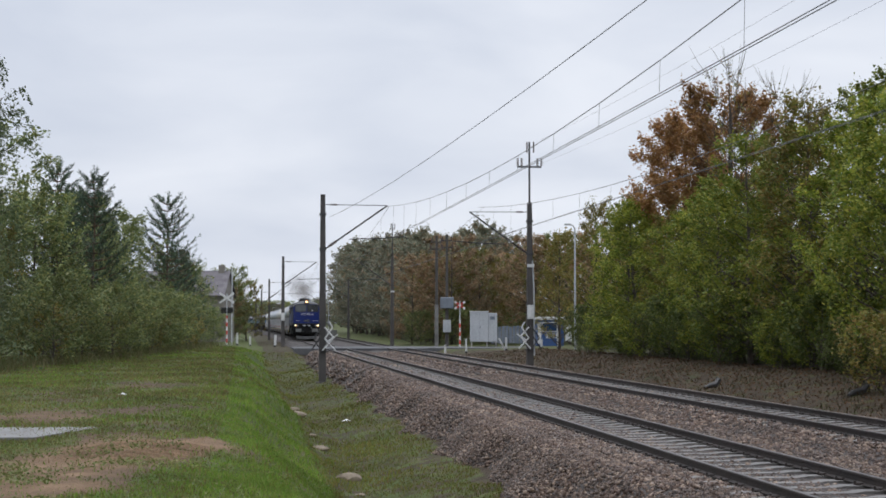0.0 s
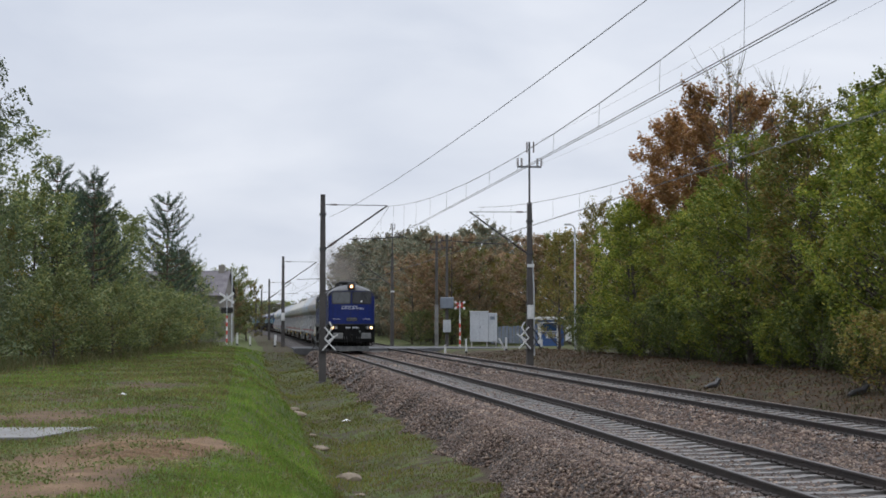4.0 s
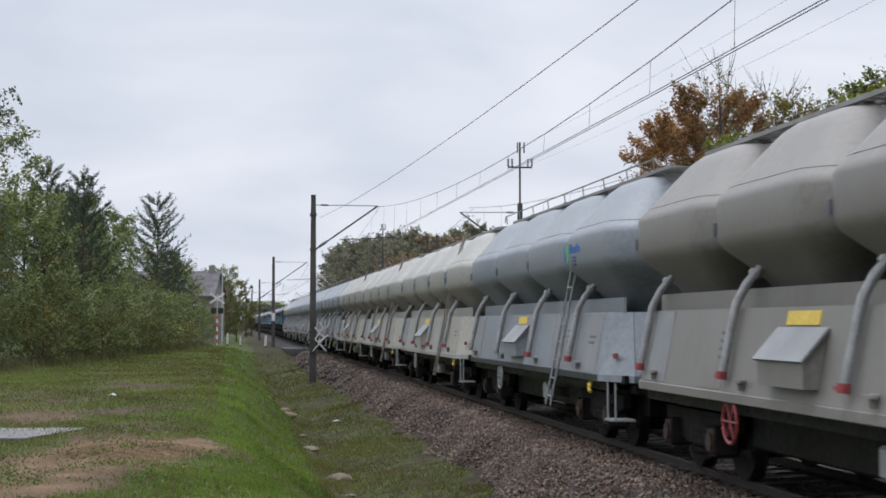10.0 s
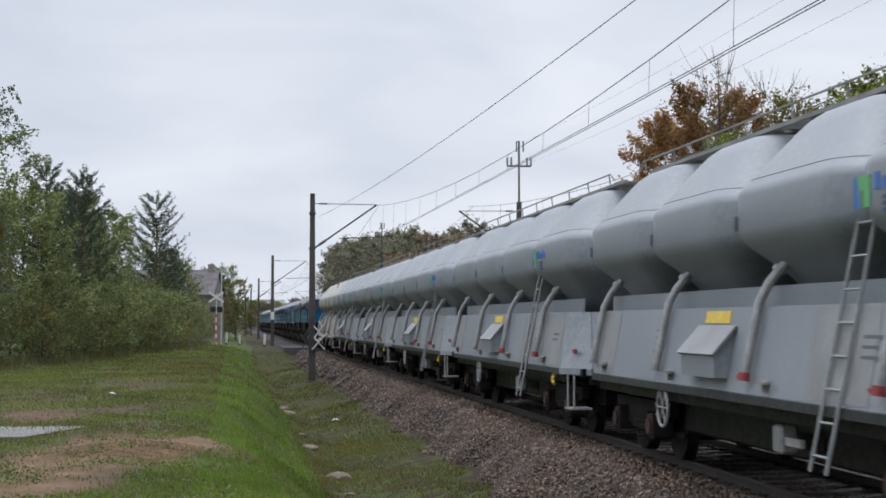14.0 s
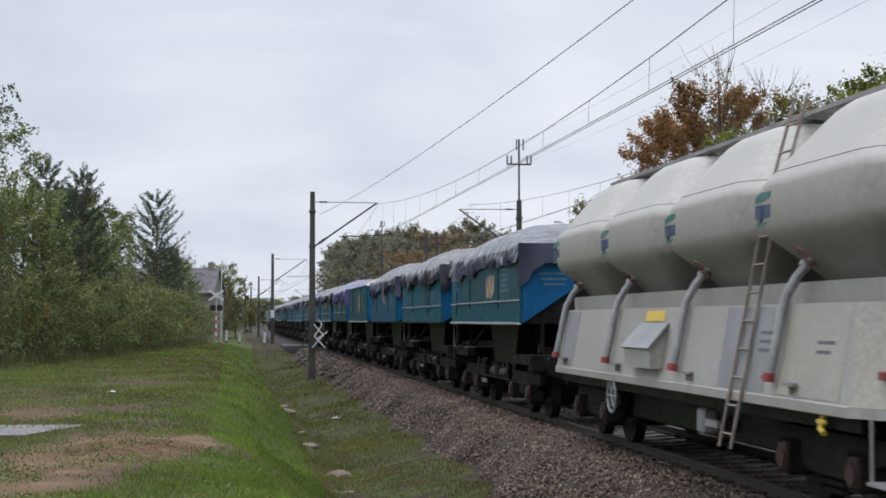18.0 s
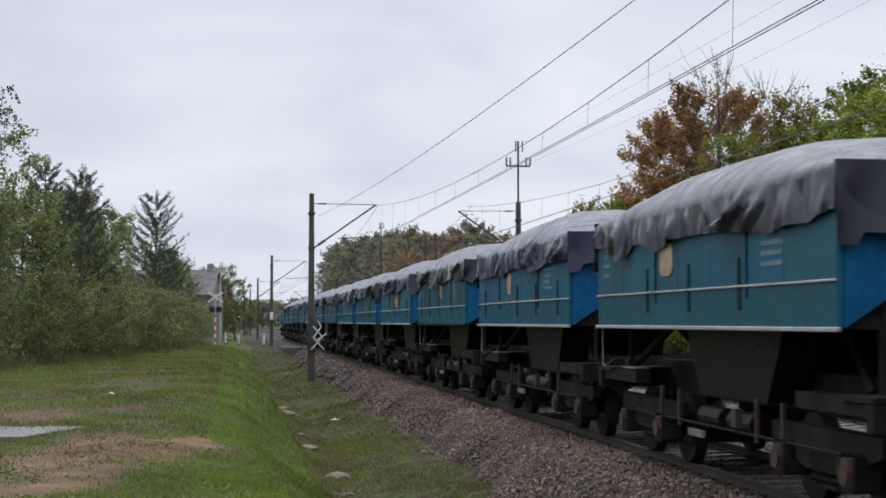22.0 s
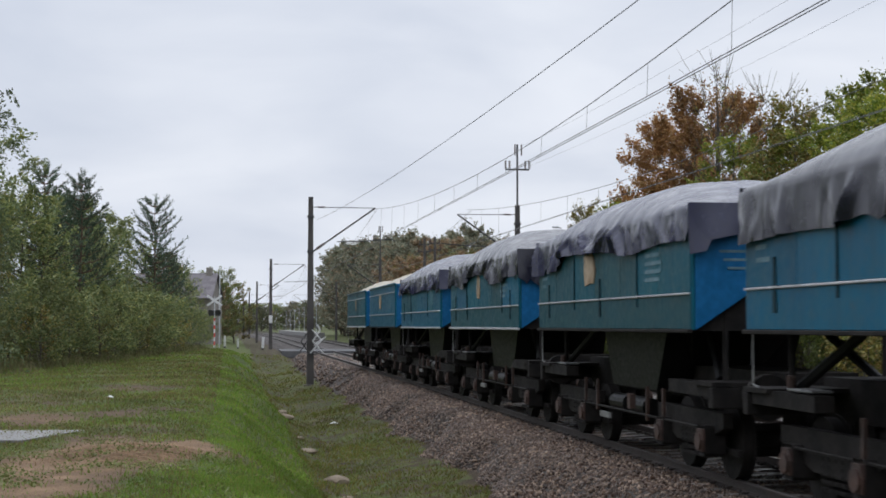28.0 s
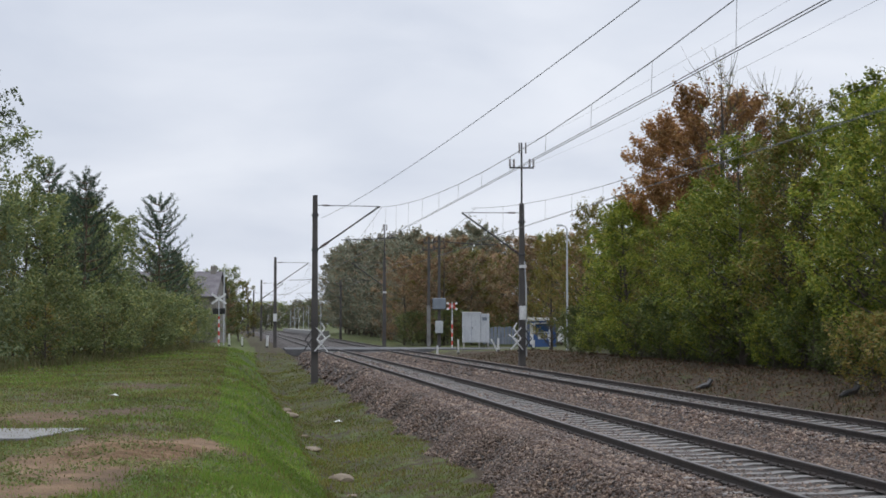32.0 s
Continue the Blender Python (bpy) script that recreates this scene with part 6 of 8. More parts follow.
        for k in range(5):
            sign.append((x0, y + 0.085 * k, 2.70, x1, y + 0.085 * k + 0.05, 2.80 if k % 2 else 2.775))
        text_bars(t, "painted_sign", sign, M_LETTER, "pale painted sign in plain strokes")

    # the side towards the camera and the other one
    for e in (-1, 1):
        y_out = e * w

        def plate(a, b, z0, z1, proud, name, mat, label=""):
            ya, yb = sorted((y_out - e * 0.03, y_out + e * proud))
            return part(name, Shape().box(h - b, ya, z0, h - a, yb, z1, 0.008), mat, t, label)
        for a, b in ((0.5, 1.25),):
            plate(a, b, 2.85, 3.44, 0.012, "cab_window", M_GLASSDARK, "dark cab side window")
        for a, b in ((14.1, 15.0), (15.4, 15.85)):
            plate(a, b, 2.82, 3.44, 0.012, "cab_window", M_GLASSDARK, "dark cab side window")
        plate(1.40, 2.15, 1.82, 3.46, -0.005, "cab_door", M_RUBBER, "dark recessed cab door")
        for a, b in ((2.5, 3.62), (3.72, 4.95)):
            lv = plate(a, b, 2.05, 3.38, 0.006, "louvre_panel", M_LOUVRE)
            s = Shape()
            for k in range(22):
                z = 2.09 + 0.058 * k
                ya, yb = sorted((y_out, y_out + e * 0.028))
                s.box(h - b + 0.04, ya, z, h - a - 0.04, yb, z + 0.022)
            part("slat_set", s, M_SLAT, lv)["kind"] = "stuff"
        lv = plate(5.25, 5.72, 2.2, 3.30, 0.006, "louvre_panel", M_LOUVRE)
        s = Shape()
        for k in range(18):
            ya, yb = sorted((y_out, y_out + e * 0.028))
            s.box(h - 5.69, ya, 2.23 + 0.058 * k, h - 5.28, yb, 2.252 + 0.058 * k)
        part("slat_set", s, M_SLAT, lv)["kind"] = "stuff"
        for a, b in ((6.30, 7.12), (7.46, 8.20), (8.60, 9.28), (9.58, 10.36), (10.64, 11.55), (11.85, 12.66), (13.3, 14.0)):
            fr = plate(a - 0.05, b + 0.05, 2.80, 3.45, 0.014, "window_frame", M_SIDE)
            g = plate(a, b, 2.87, 3.40, 0.018, "engine_room_window", M_GLASSDARK, "dark engine room window")
            plate(a, b, 2.835, 2.87, 0.03, "window_ledge", M_SIDETRIM)
        lv = plate(12.76, 13.2, 2.3, 3.38, 0.006, "louvre_panel", M_LOUVRE)
        s = Shape()
        for k in range(18):
            ya, yb = sorted((y_out, y_out + e * 0.028))
            s.box(h - 13.17, ya, 2.33 + 0.058 * k, h - 12.79, yb, 2.352 + 0.058 * k)
        part("slat_set", s, M_SLAT, lv)["kind"] = "stuff"
        lv = plate(6.18, 7.12, 1.84, 2.34, 0.01, "low_louvre", M_LOUVRE)
        s = Shape()
        for k in range(8):
            ya, yb = sorted((y_out, y_out + e * 0.035))
            s.box(h - 7.08, ya, 1.87 + 0.058 * k, h - 6.22, yb, 1.89 + 0.058 * k)
        part("slat_set", s, M_RUBBER, lv)["kind"] = "stuff"
        for z, spans in ((2.66, ((5.9, 15.0), (2.5, 4.9))), (2.33, ((7.2, 14.3), (0.4, 1.3))), (2.06, ((7.2, 12.2), (13.2, 14.3), (0.4, 1.3))), (1.83, ((7.2, 10.5), (11.0, 14.0)))):
            for a, b in spans:
                ya, yb = sorted((y_out, y_out + e * 0.016))
                part("trim_strip", Shape().box(h - b, ya, z, h - a, yb, z + 0.022), M_SIDETRIM, t)
        sign = []
        ya, yb = sorted((y_out, y_out + e * 0.012))
        x = h - 11.0
        for wd in (0.42, 0.30, 0.42, 0.40):
            sign += [(x, ya, 2.45, x + wd, yb, 2.53), (x, ya, 2.13, x + wd, yb, 2.21), (x, ya, 2.21, x + 0.09, yb, 2.45), (x + wd - 0.09, ya, 2.21, x + wd, yb, 2.45)]
            x += wd + 0.07
        for k in range(5):
            sign.append((x + 0.24 * k, ya, 2.15, x + 0.24 * k + 0.15, yb, 2.25 + 0.09 * (k % 2)))
        text_bars(t, "painted_sign", sign, M_OLDLETTER, "faded pale sign in plain strokes")
        ya, yb = sorted((y_out - e * 0.05, y_out + e * 0.07))
        part("sill_beam", Shape().box(-h + 0.1, ya, 1.58, h - 0.1, yb, 1.76, 0.015), M_FRAME, t, "dirty grey-green sill beam")
        # battery box and tank
        ya, yb = sorted((e * 0.9, e * 1.46))
        bx = part("battery_box", Shape().box(h - 9.3, ya, 0.60, h - 6.9, yb, 1.27, 0.03), M_FRAME, t, "dirty grey-green equipment box under the sill")
        ya, yb = sorted((e * 1.46, e * 1.485))
        part("box_lid", Shape().box(h - 9.2, ya, 0.66, h - 7.4, yb, 1.20, 0.008), M_FRAME, bx)
        part("box_rib", Shape().box(h - 9.25, ya, 1.12, h - 6.95, yb + 0.01, 1.15).box(h - 9.25, ya, 0.93, h - 6.95, yb + 0.01, 0.95), M_FRAME, bx)
        for xx in (h - 1.75, -h + 1.75):
            st = Shape()
            for z in (0.45, 0.8, 1.15):
                st.box(xx - 0.25, min(e * 1.25, e * 1.48), z, xx + 0.25, max(e * 1.25, e * 1.48), z + 0.03)
            st.box(xx - 0.26, min(e * 1.40, e * 1.44), 0.42, xx - 0.22, max(e * 1.40, e * 1.44), 1.6).box(xx + 0.22, min(e * 1.40, e * 1.44), 0.42, xx + 0.26, max(e * 1.40, e * 1.44), 1.6)
            part("cab_steps", st, M_UNDER, t)
        mir = Shape().box(h - 0.95, min(e * 1.5, e * 1.72), 3.35, h - 0.72, max(e * 1.5, e * 1.72), 3.55, 0.03)
        part("mirror", mir, M_RUBBER, t)
    # roof gear
    part("roof_fan_box", Shape().box(h - 1.75, -0.72, 4.30, h - 1.2, 0.30, 4.50, 0.07), M_RUBBER, t, "dark cooling unit on the cab roof", smooth=True)
    part("unit_foot", Shape().box(h - 1.65, -0.5, 4.05, h - 1.3, 0.1, 4.32, 0.02), M_RUBBER, t)
    part("exhaust_cover", Shape().prism([(h - 7.9, 4.2), (h - 7.4, 4.42), (h - 2.9, 4.42), (h - 2.5, 4.2)], "y", -0.55, 0.55), M_RUBBER, t, "dark raised roof hatch")
    for k in range(7):
        part("hatch_rib", Shape().box(h - 7.2 + 0.7 * k, -0.58, 4.22, h - 7.14 + 0.7 * k, 0.58, 4.45), M_UNDER, t)
    part("exhaust_stack", Shape().cyl((h - 6.4, 0, 4.3), (h - 6.4, 0, 4.62), 0.22, n=14), M_UNDER, t)
    hatch = Shape()
    for e in (-1, 1):
        hatch.add([(h - 3.35, e * 0.95, 4.09), (h - 2.3, e * 0.95, 4.09), (h - 2.3, e * 1.33, 3.80), (h - 3.35, e * 1.33, 3.80)], [(0, 1, 2, 3)])
        hatch.add([(h - 3.35, e * 0.95, 4.06), (h - 2.3, e * 0.95, 4.06), (h - 2.3, e * 1.30, 3.78), (h - 3.35, e * 1.30, 3.78)], [(0, 1, 2, 3)])
    part("roof_louvre", hatch, M_UNDER, t)
    part("fuel_tank", Shape().box(-2.3, -1.1, 0.45, 2.6, 1.1, 1.25, 0.15), M_UNDER, t)
    part("main_frame", Shape().box(-h + 0.3, -1.3, 1.25, h - 0.3, 1.3, 1.76), M_UNDER, t)
    for x in (4.3, -4.3):
        # dark boxes added to block the lit ground seen through the bogies
        for a in (-1.05, 1.05):
            part("traction_motor", Shape().box(x + a - 0.75, -0.66, 0.22, x + a + 0.75, 0.66, 1.25, 0.08), M_BEAM, t)
        for e in (-1, 1):
            # coil springs and dampers that stand before the bogie frame
            for a in (-1.35, -0.75, 0.75, 1.35):
                coil = Shape()
                for k in range(6):
                    coil.cyl((x + a, e * 1.13, 0.62 + 0.07 * k), (x + a, e * 1.13, 0.66 + 0.07 * k), 0.10, n=10)
                part("coil_spring", coil, M_UNDER, t)
            for a in (-1.05, 1.05):
                part("brake_cylinder", Shape().cyl((x + a - 0.25, e * 1.18, 1.0), (x + a + 0.25, e * 1.18, 1.0), 0.13, n=12).cyl((x + a + 0.25, e * 1.18, 1.0), (x + a + 0.42, e * 1.18, 1.0), 0.05, n=8), M_FRAME, t, "grimy brake cylinder")
            part("sand_box", Shape().box(x - 2.95, min(e * 1.1, e * 1.4), 0.95, x - 2.55, max(e * 1.1, e * 1.4), 1.5, 0.04), M_UNDER, t)
            part("sand_pipe", Shape().tube([(x - 2.7, e * 1.25, 0.95), (x - 2.65, e * 1.0, 0.5), (x - 2.55, e * 0.8, 0.2)], 0.03, 6), M_UNDER, t)
        bogie(t, x, (-2.1, 0, 2.1), 0.85, False, 0.525)
    return t

# ---- silo wagons ----
SILO_PAINT = {
    "beige": surface("beige_silo_paint", (0.185, 0.172, 0.155), (0.211, 0.198, 0.182), 0.5, big=0.5, fine=12, bump=0.02, streak=0.4, streak_colour=(0.15, 0.10, 0.07), spots=0.3, spot_colour=(0.20, 0.12, 0.07)),
    "grey": surface("blue_grey_silo_paint", (0.198, 0.216, 0.236), (0.218, 0.235, 0.254), 0.42, big=0.5, fine=12, bump=0.015, streak=0.22, streak_colour=(0.15, 0.16, 0.17)),
    "cream": surface("cream_silo_paint", (0.300, 0.287, 0.255), (0.335, 0.326, 0.298), 0.48, big=0.5, fine=12, bump=0.02, streak=0.35, streak_colour=(0.24, 0.19, 0.14), spots=0.2, spot_colour=(0.30, 0.20, 0.10)),
}
M_SEAM = surface("weld_line", (0.16, 0.16, 0.16), (0.2, 0.2, 0.2), 0.6, bump=0)
M_LADDER = surface("grey_ladder_steel", (0.22, 0.23, 0.235), (0.29, 0.30, 0.30), 0.5, 0.2, big=3, bump=0.05)
M_RUST_L = surface("rust_stained_ladder", (0.16, 0.12, 0.10), (0.26, 0.21, 0.18), 0.6, big=3, bump=0.1)
M_SKIRT_C = surface("fresh_cream_plate", (0.31, 0.285, 0.23), (0.34, 0.325, 0.28), 0.5, big=0.8, bump=0.02, streak=0.3, streak_colour=(0.3, 0.25, 0.2))
M_SKIRT_G = surface("scuffed_grey_plate", (0.19, 0.194, 0.198), (0.25, 0.254, 0.258), 0.5, big=1.2, fine=8, bump=0.03, streak=0.6, streak_colour=(0.16, 0.155, 0.15))
M_PIPE = surface("pale_pipe", (0.25, 0.25, 0.25), (0.32, 0.32, 0.315), 0.45, 0.2, big=3, bump=0.05, streak=0.4)
M_WALK = surface("galvanised_walkway", (0.20, 0.195, 0.185), (0.29, 0.28, 0.265), 0.55, 0.2, big=2, bump=0.1)
M_VALVE = surface("red_valve", (0.20, 0.028, 0.032), (0.30, 0.05, 0.05), 0.45, big=4, bump=0.05)
M_RUSTRED = surface("faded_red_paint", (0.16, 0.05, 0.045), (0.22, 0.08, 0.07), 0.6, bump=0)
M_YELLOW = surface("yellow_plate", (0.62, 0.42, 0.05), (0.7, 0.5, 0.08), 0.5, big=4, bump=0.03)
M_LOGO_B = surface("blue_sign_paint", (0.03, 0.12, 0.38), (0.04, 0.15, 0.45), 0.5, bump=0)
M_LOGO_L = surface("light_green_sign_paint", (0.10, 0.36, 0.12), (0.13, 0.42, 0.15), 0.5, bump=0)
M_LOGO_G = surface("green_sign_paint", (0.03, 0.15, 0.125), (0.045, 0.19, 0.16), 0.5, bump=0)
M_LOGO_D = surface("slate_sign_paint", (0.03, 0.05, 0.12), (0.045, 0.065, 0.15), 0.5, bump=0)
M_MARK = surface("dark_marking", (0.10, 0.105, 0.115), (0.15, 0.155, 0.165), 0.6, bump=0)
SILO_LEN = 14.62
SILO_X = (5.03, 1.63, -1.78, -5.19)
PIPE_X = (4.29, 0.90, -2.51, -5.93)


def rounded(a, b, r, n=7):
    """The outline of a rectangle, 2a by 2b, with round corners of radius r."""
    pts = []
    for cx, cy, u0 in ((a - r, b - r, 0.0), (-a + r, b - r, 0.25), (-a + r, -b + r, 0.5), (a - r, -b + r, 0.75)):
        for k in range(n):
            u = math.tau * (u0 + 0.25 * k / (n - 1))
            pts.append((cx + r * math.cos(u), cy + r * math.sin(u)))
    return pts


def silo_mesh(mat):
    prof = [(1.35, 0.42, 0.36, 0.34), (1.95, 0.84, 0.70, 0.40), (2.34, 1.17, 0.975, 0.48), (2.52, 1.38, 1.16, 0.52), (2.61, 1.49, 1.26, 0.54), (2.69, 1.58, 1.34, 0.54), (2.76, 1.63, 1.382, 0.54), (2.84, 1.65, 1.40, 0.54),
            (3.20, 1.65, 1.40, 0.54), (3.25, 1.638, 1.39, 0.54), (3.30, 1.60, 1.358, 0.54), (3.35, 1.55, 1.315, 0.54), (3.86, 1.07, 0.91, 0.48), (3.95, 0.97, 0.83, 0.46), (4.04, 0.83, 0.71, 0.44), (4.10, 0.64, 0.54, 0.38), (4.13, 0.36, 0.29, 0.22)]
    return Shape().loft([[(x, y, z) for x, y in rounded(a, b, r)] for z, a, b, r in prof]).mesh("silo", mat, 45)


def skirt_y(z):
    """How far out the leaning skirt plate stands at height z."""
    return 1.45 - 0.17 * (z - 1.10) / 0.92


def make_silo_wagon(colour, label, sign=None):
    t = thing("silo_wagon", label, "silo wagon", "silo wagons of the train")
    mat = SILO_PAINT[colour]
    me = silo_mesh(mat)
    for x in SILO_X:
        s = part("silo", me, mat, t)
        s.location = (x, 0, 0)
        part("lid", Shape().cyl((0.25, 0, 4.13), (0.25, 0, 4.26), 0.3, n=16), M_WALK, s, smooth=True)
        seam = [(x2, y2, 3.38) for x2, y2 in rounded(1.526, 1.294, 0.54)]
        part("weld_seam", Shape().tube(seam + seam[:1], 0.004, 4), M_SEAM, s)
        part("lifting_lug", Shape().box(-1.30, -1.42, 2.84, -1.26, -1.37, 3.0, 0.01), M_MARK, s)
    # skirt: plates that lean in at the ends
    for e in (-1, 1):
        y0, y1, y2, y3 = e * 1.45, e * 1.41, e * 1.28, e * 1.24
        s = Shape().add([(-6.15, y0, 1.10), (6.15, y0, 1.10), (5.95, y2, 2.02), (-5.95, y2, 2.02), (-6.15, y1, 1.10), (6.15, y1, 1.10), (5.95, y3, 2.02), (-5.95, y3, 2.02)],
                        [(0, 1, 2, 3), (4, 7, 6, 5), (0, 4, 5, 1), (3, 2, 6, 7), (0, 3, 7, 4), (1, 5, 6, 2)])
        part("skirt_plate", s, mat, t)
        for g in (-1, 1):
            s = Shape().add([(g * 6.15, y0, 1.10), (g * 7.0, e * 1.12, 1.10), (g * 6.45, e * 1.0, 2.02), (g * 5.95, y2, 2.02), (g * 6.13, y1, 1.10), (g * 6.97, e * 1.08, 1.10), (g * 6.42, e * 0.96, 2.02), (g * 5.93, y3, 2.02)],
                            [(0, 1, 2, 3), (4, 7, 6, 5), (0, 4, 5, 1), (3, 2, 6, 7), (0, 3, 7, 4), (1, 5, 6, 2)])
            part("skirt_corner", s, M_SKIRT_C if colour in ("cream", "beige") else mat, t)
            s = Shape().prism([(g * 6.15, y0 + e * 0.02), (g * 7.02, e * 1.14), (g * 7.0, e * 1.04), (g * 6.15, e * 1.36)], "z", 1.0, 1.10)
            part("corner_rim", s, mat, t)
            part("corner_mark", Shape().box(g * 6.5 - 0.07, min(e * 1.26, e * 1.31), 1.34, g * 6.5 + 0.07, max(e * 1.26, e * 1.31), 1.42, 0.01), M_VALVE, t, "small red block on the skirt corner")
        for x0, x1, m in ((4.3, 5.9, M_SKIRT_C if colour in ("cream", "beige") else M_SKIRT_G), (2.4, 3.9, M_SKIRT_G), (-5.9, -5.0, M_SKIRT_G), (-3.9, -2.75, mat)):
            za, zb = 1.125, 1.995
            part("skirt_panel", Shape().prism([(e * skirt_y(za), za), (e * (skirt_y(za) + 0.006), za), (e * (skirt_y(zb) + 0.006), zb), (e * skirt_y(zb), zb)], "x", x0, x1), m, t)
        part("skirt_rim", Shape().box(-6.15, min(e * 1.36, e * 1.47), 0.99, 6.15, max(e * 1.36, e * 1.47), 1.10, 0.01), M_FRAME if colour == "grey" else mat, t)
        part("sole_bar", Shape().box(-6.15, min(e * 1.2, e * 1.34), 0.86, 6.15, max(e * 1.2, e * 1.34), 1.06), M_BEAM, t)
        for px in PIPE_X:
            x = px + 0.98
            pipe = part("discharge_pipe", Shape().tube([(px + 0.20, e * 0.92, 2.62), (px + 0.13, e * 1.10, 2.46), (px + 0.07, e * 1.24, 2.28), (px + 0.03, e * 1.34, 2.08), (px - 0.02, e * 1.50, 1.28)], 0.05, 8), M_PIPE, t, "pale bent discharge pipe", smooth=True)
            v = Shape().cyl((px - 0.02, e * 1.50, 1.33), (px - 0.02, e * 1.51, 1.24), 0.062, n=10).box(px - 0.17, min(e * 1.5, e * 1.54), 1.265, px + 0.04, max(e * 1.5, e * 1.54), 1.305)
            part("valve", v, M_VALVE if colour != "grey" or e < 0 and x > 0 else M_PIPE, pipe, "red valve with a lever")
            part("pipe_flange", Shape().cyl((px + 0.115, e * 1.135, 2.425), (px + 0.10, e * 1.17, 2.375), 0.075, n=10), M_PIPE, pipe)
            part("cock", Shape().cyl((px + 0.55, e * 1.44, 1.24), (px + 0.55, e * 1.52, 1.24), 0.03, n=8).box(px + 0.42, min(e * 1.50, e * 1.53), 1.225, px + 0.68, max(e * 1.50, e * 1.53), 1.255).box(px + 0.50, min(e * 1.44, e * 1.5), 1.14, px + 0.53, max(e * 1.44, e * 1.5), 1.24), M_WALK, t)
        part("inner_plate", Shape().box(-6.3, min(e * 1.06, e * 1.10), 1.9, 6.3, max(e * 1.06, e * 1.10), 2.24), mat, t)
        # box with a tilted lid
        b = part("instrument_box", Shape().prism([(e * 1.40, 1.24), (e * 1.58, 1.24), (e * 1.58, 1.50), (e * 1.32, 1.78)], "x", -1.15, 0.1), mat, t, "pale instrument box with a slanted lid")
        part("box_lid", Shape().prism([(e * 1.32, 1.80), (e * 1.60, 1.485), (e * 1.62, 1.50), (e * 1.34, 1.82)], "x", -1.2, 0.15), M_SKIRT_G, b)
        part("notice_plate", Shape().prism([(e * skirt_y(1.84), 1.84), (e * (skirt_y(1.84) + 0.012), 1.84), (e * (skirt_y(1.98) + 0.012), 1.98), (e * skirt_y(1.98), 1.98)], "x", -1.0, -0.12), M_YELLOW, t, "yellow notice plate")
        marks = []
        for x, z, n in ((-3.0, 1.72, 4), (-1.2, 1.66, 3), (3.6, 1.7, 3), (5.2, 1.62, 2)):
            for k in range(n):
                zz = z - 0.09 * k
                marks.append((x, min(e * skirt_y(zz), e * (skirt_y(zz) + 0.004)), zz, x + 0.42 - 0.08 * (k % 2), max(e * skirt_y(zz), e * (skirt_y(zz) + 0.004)), zz + 0.045))
        text_bars(t, "stencil", marks, M_MARK, "dark stencilled bars")
        lad = Shape()
        lx = 3.3
        top = 4.25 if colour in ("cream", "beige") else 3.05
        for d in (-0.19, 0.19):
            lad.tube([(lx + np.interp(z, [0.5, 3.2, 4.25], [-0.15, 0.05, 0.1]) + d, e * np.interp(z, [0.5, 3.2, 4.25], [1.60, 1.10, 0.80]), z) for z in (0.5, 1.8, 3.0, top)], 0.02, 5)
        for k in range(int((top - 0.6) / 0.3)):
            z = 0.65 + 0.3 * k
            y = np.interp(z, [0.5, 3.2, 4.25], [1.60, 1.10, 0.80])
            x = np.interp(z, [0.5, 3.2, 4.25], [lx - 0.15, lx + 0.05, lx + 0.1])
            lad.cyl((x - 0.19, e * y, z), (x + 0.19, e * y, z), 0.014, n=5)
        part("ladder", lad, M_LADDER if colour != "cream" else M_RUST_L, t, "steel ladder up to the walkway")
        wh = Shape().tube([(-2.5 + 0.24 * math.cos(u), e * 1.42, 0.78 + 0.24 * math.sin(u)) for u in np.linspace(0, math.tau, 17)], 0.022, 6)
        for k in range(3):
            a = k * math.pi / 3
            wh.cyl((-2.5 - 0.24 * math.cos(a), e * 1.42, 0.78 - 0.24 * math.sin(a)), (-2.5 + 0.24 * math.cos(a), e * 1.42, 0.78 + 0.24 * math.sin(a)), 0.012, n=5)
        part("hand_wheel", wh, M_VALVE if colour == "beige" else M_PIPE, t, "spoked brake hand wheel")
        part("tow_hook", Shape().tube([(5.4, e * 1.38, 1.0), (5.4, e * 1.42, 0.86), (5.48, e * 1.42, 0.82)], 0.032, 6).box(5.30, min(e * 1.40, e * 1.43), 0.90, 5.52, max(e * 1.40, e * 1.43), 0.94, 0.01), M_YELLOW, t, "yellow rope hook")
        part("end_steps", Shape().box(6.5, min(e * 1.1, e * 1.45), 0.45, 6.95, max(e * 1.1, e * 1.45), 0.48).tube([(6.5, e * 1.4, 0.46), (6.5, e * 1.4, 1.0)], 0.018, 5).tube([(6.95, e * 1.4, 0.46), (6.95, e * 1.4, 1.0)], 0.018, 5), M_PIPE, t)
        if sign == "square":
            ya, yb = sorted((e * 1.395, e * 1.406))
            x = SILO_X[0] - 1.46
            part("sign_square", Shape().box(x, ya, 2.84, x + 0.34, yb, 3.12), M_LOGO_B, t, "blue and green square sign")
            ya, yb = sorted((e * 1.395, e * 1.409))
            part("sign_wedge", Shape().prism([(x + 0.14, 2.84), (x + 0.34, 2.84), (x + 0.34, 3.12), (x + 0.08, 3.12)], "y", ya, yb), M_LOGO_L, t)
            text_bars(t, "painted_sign", [(x + 0.44 + 0.15 * k, ya, 2.98, x + 0.44 + 0.15 * k + 0.09, yb, 3.08 if k % 3 else 3.13) for k in range(5)], M_LOGO_B, "blue strokes")
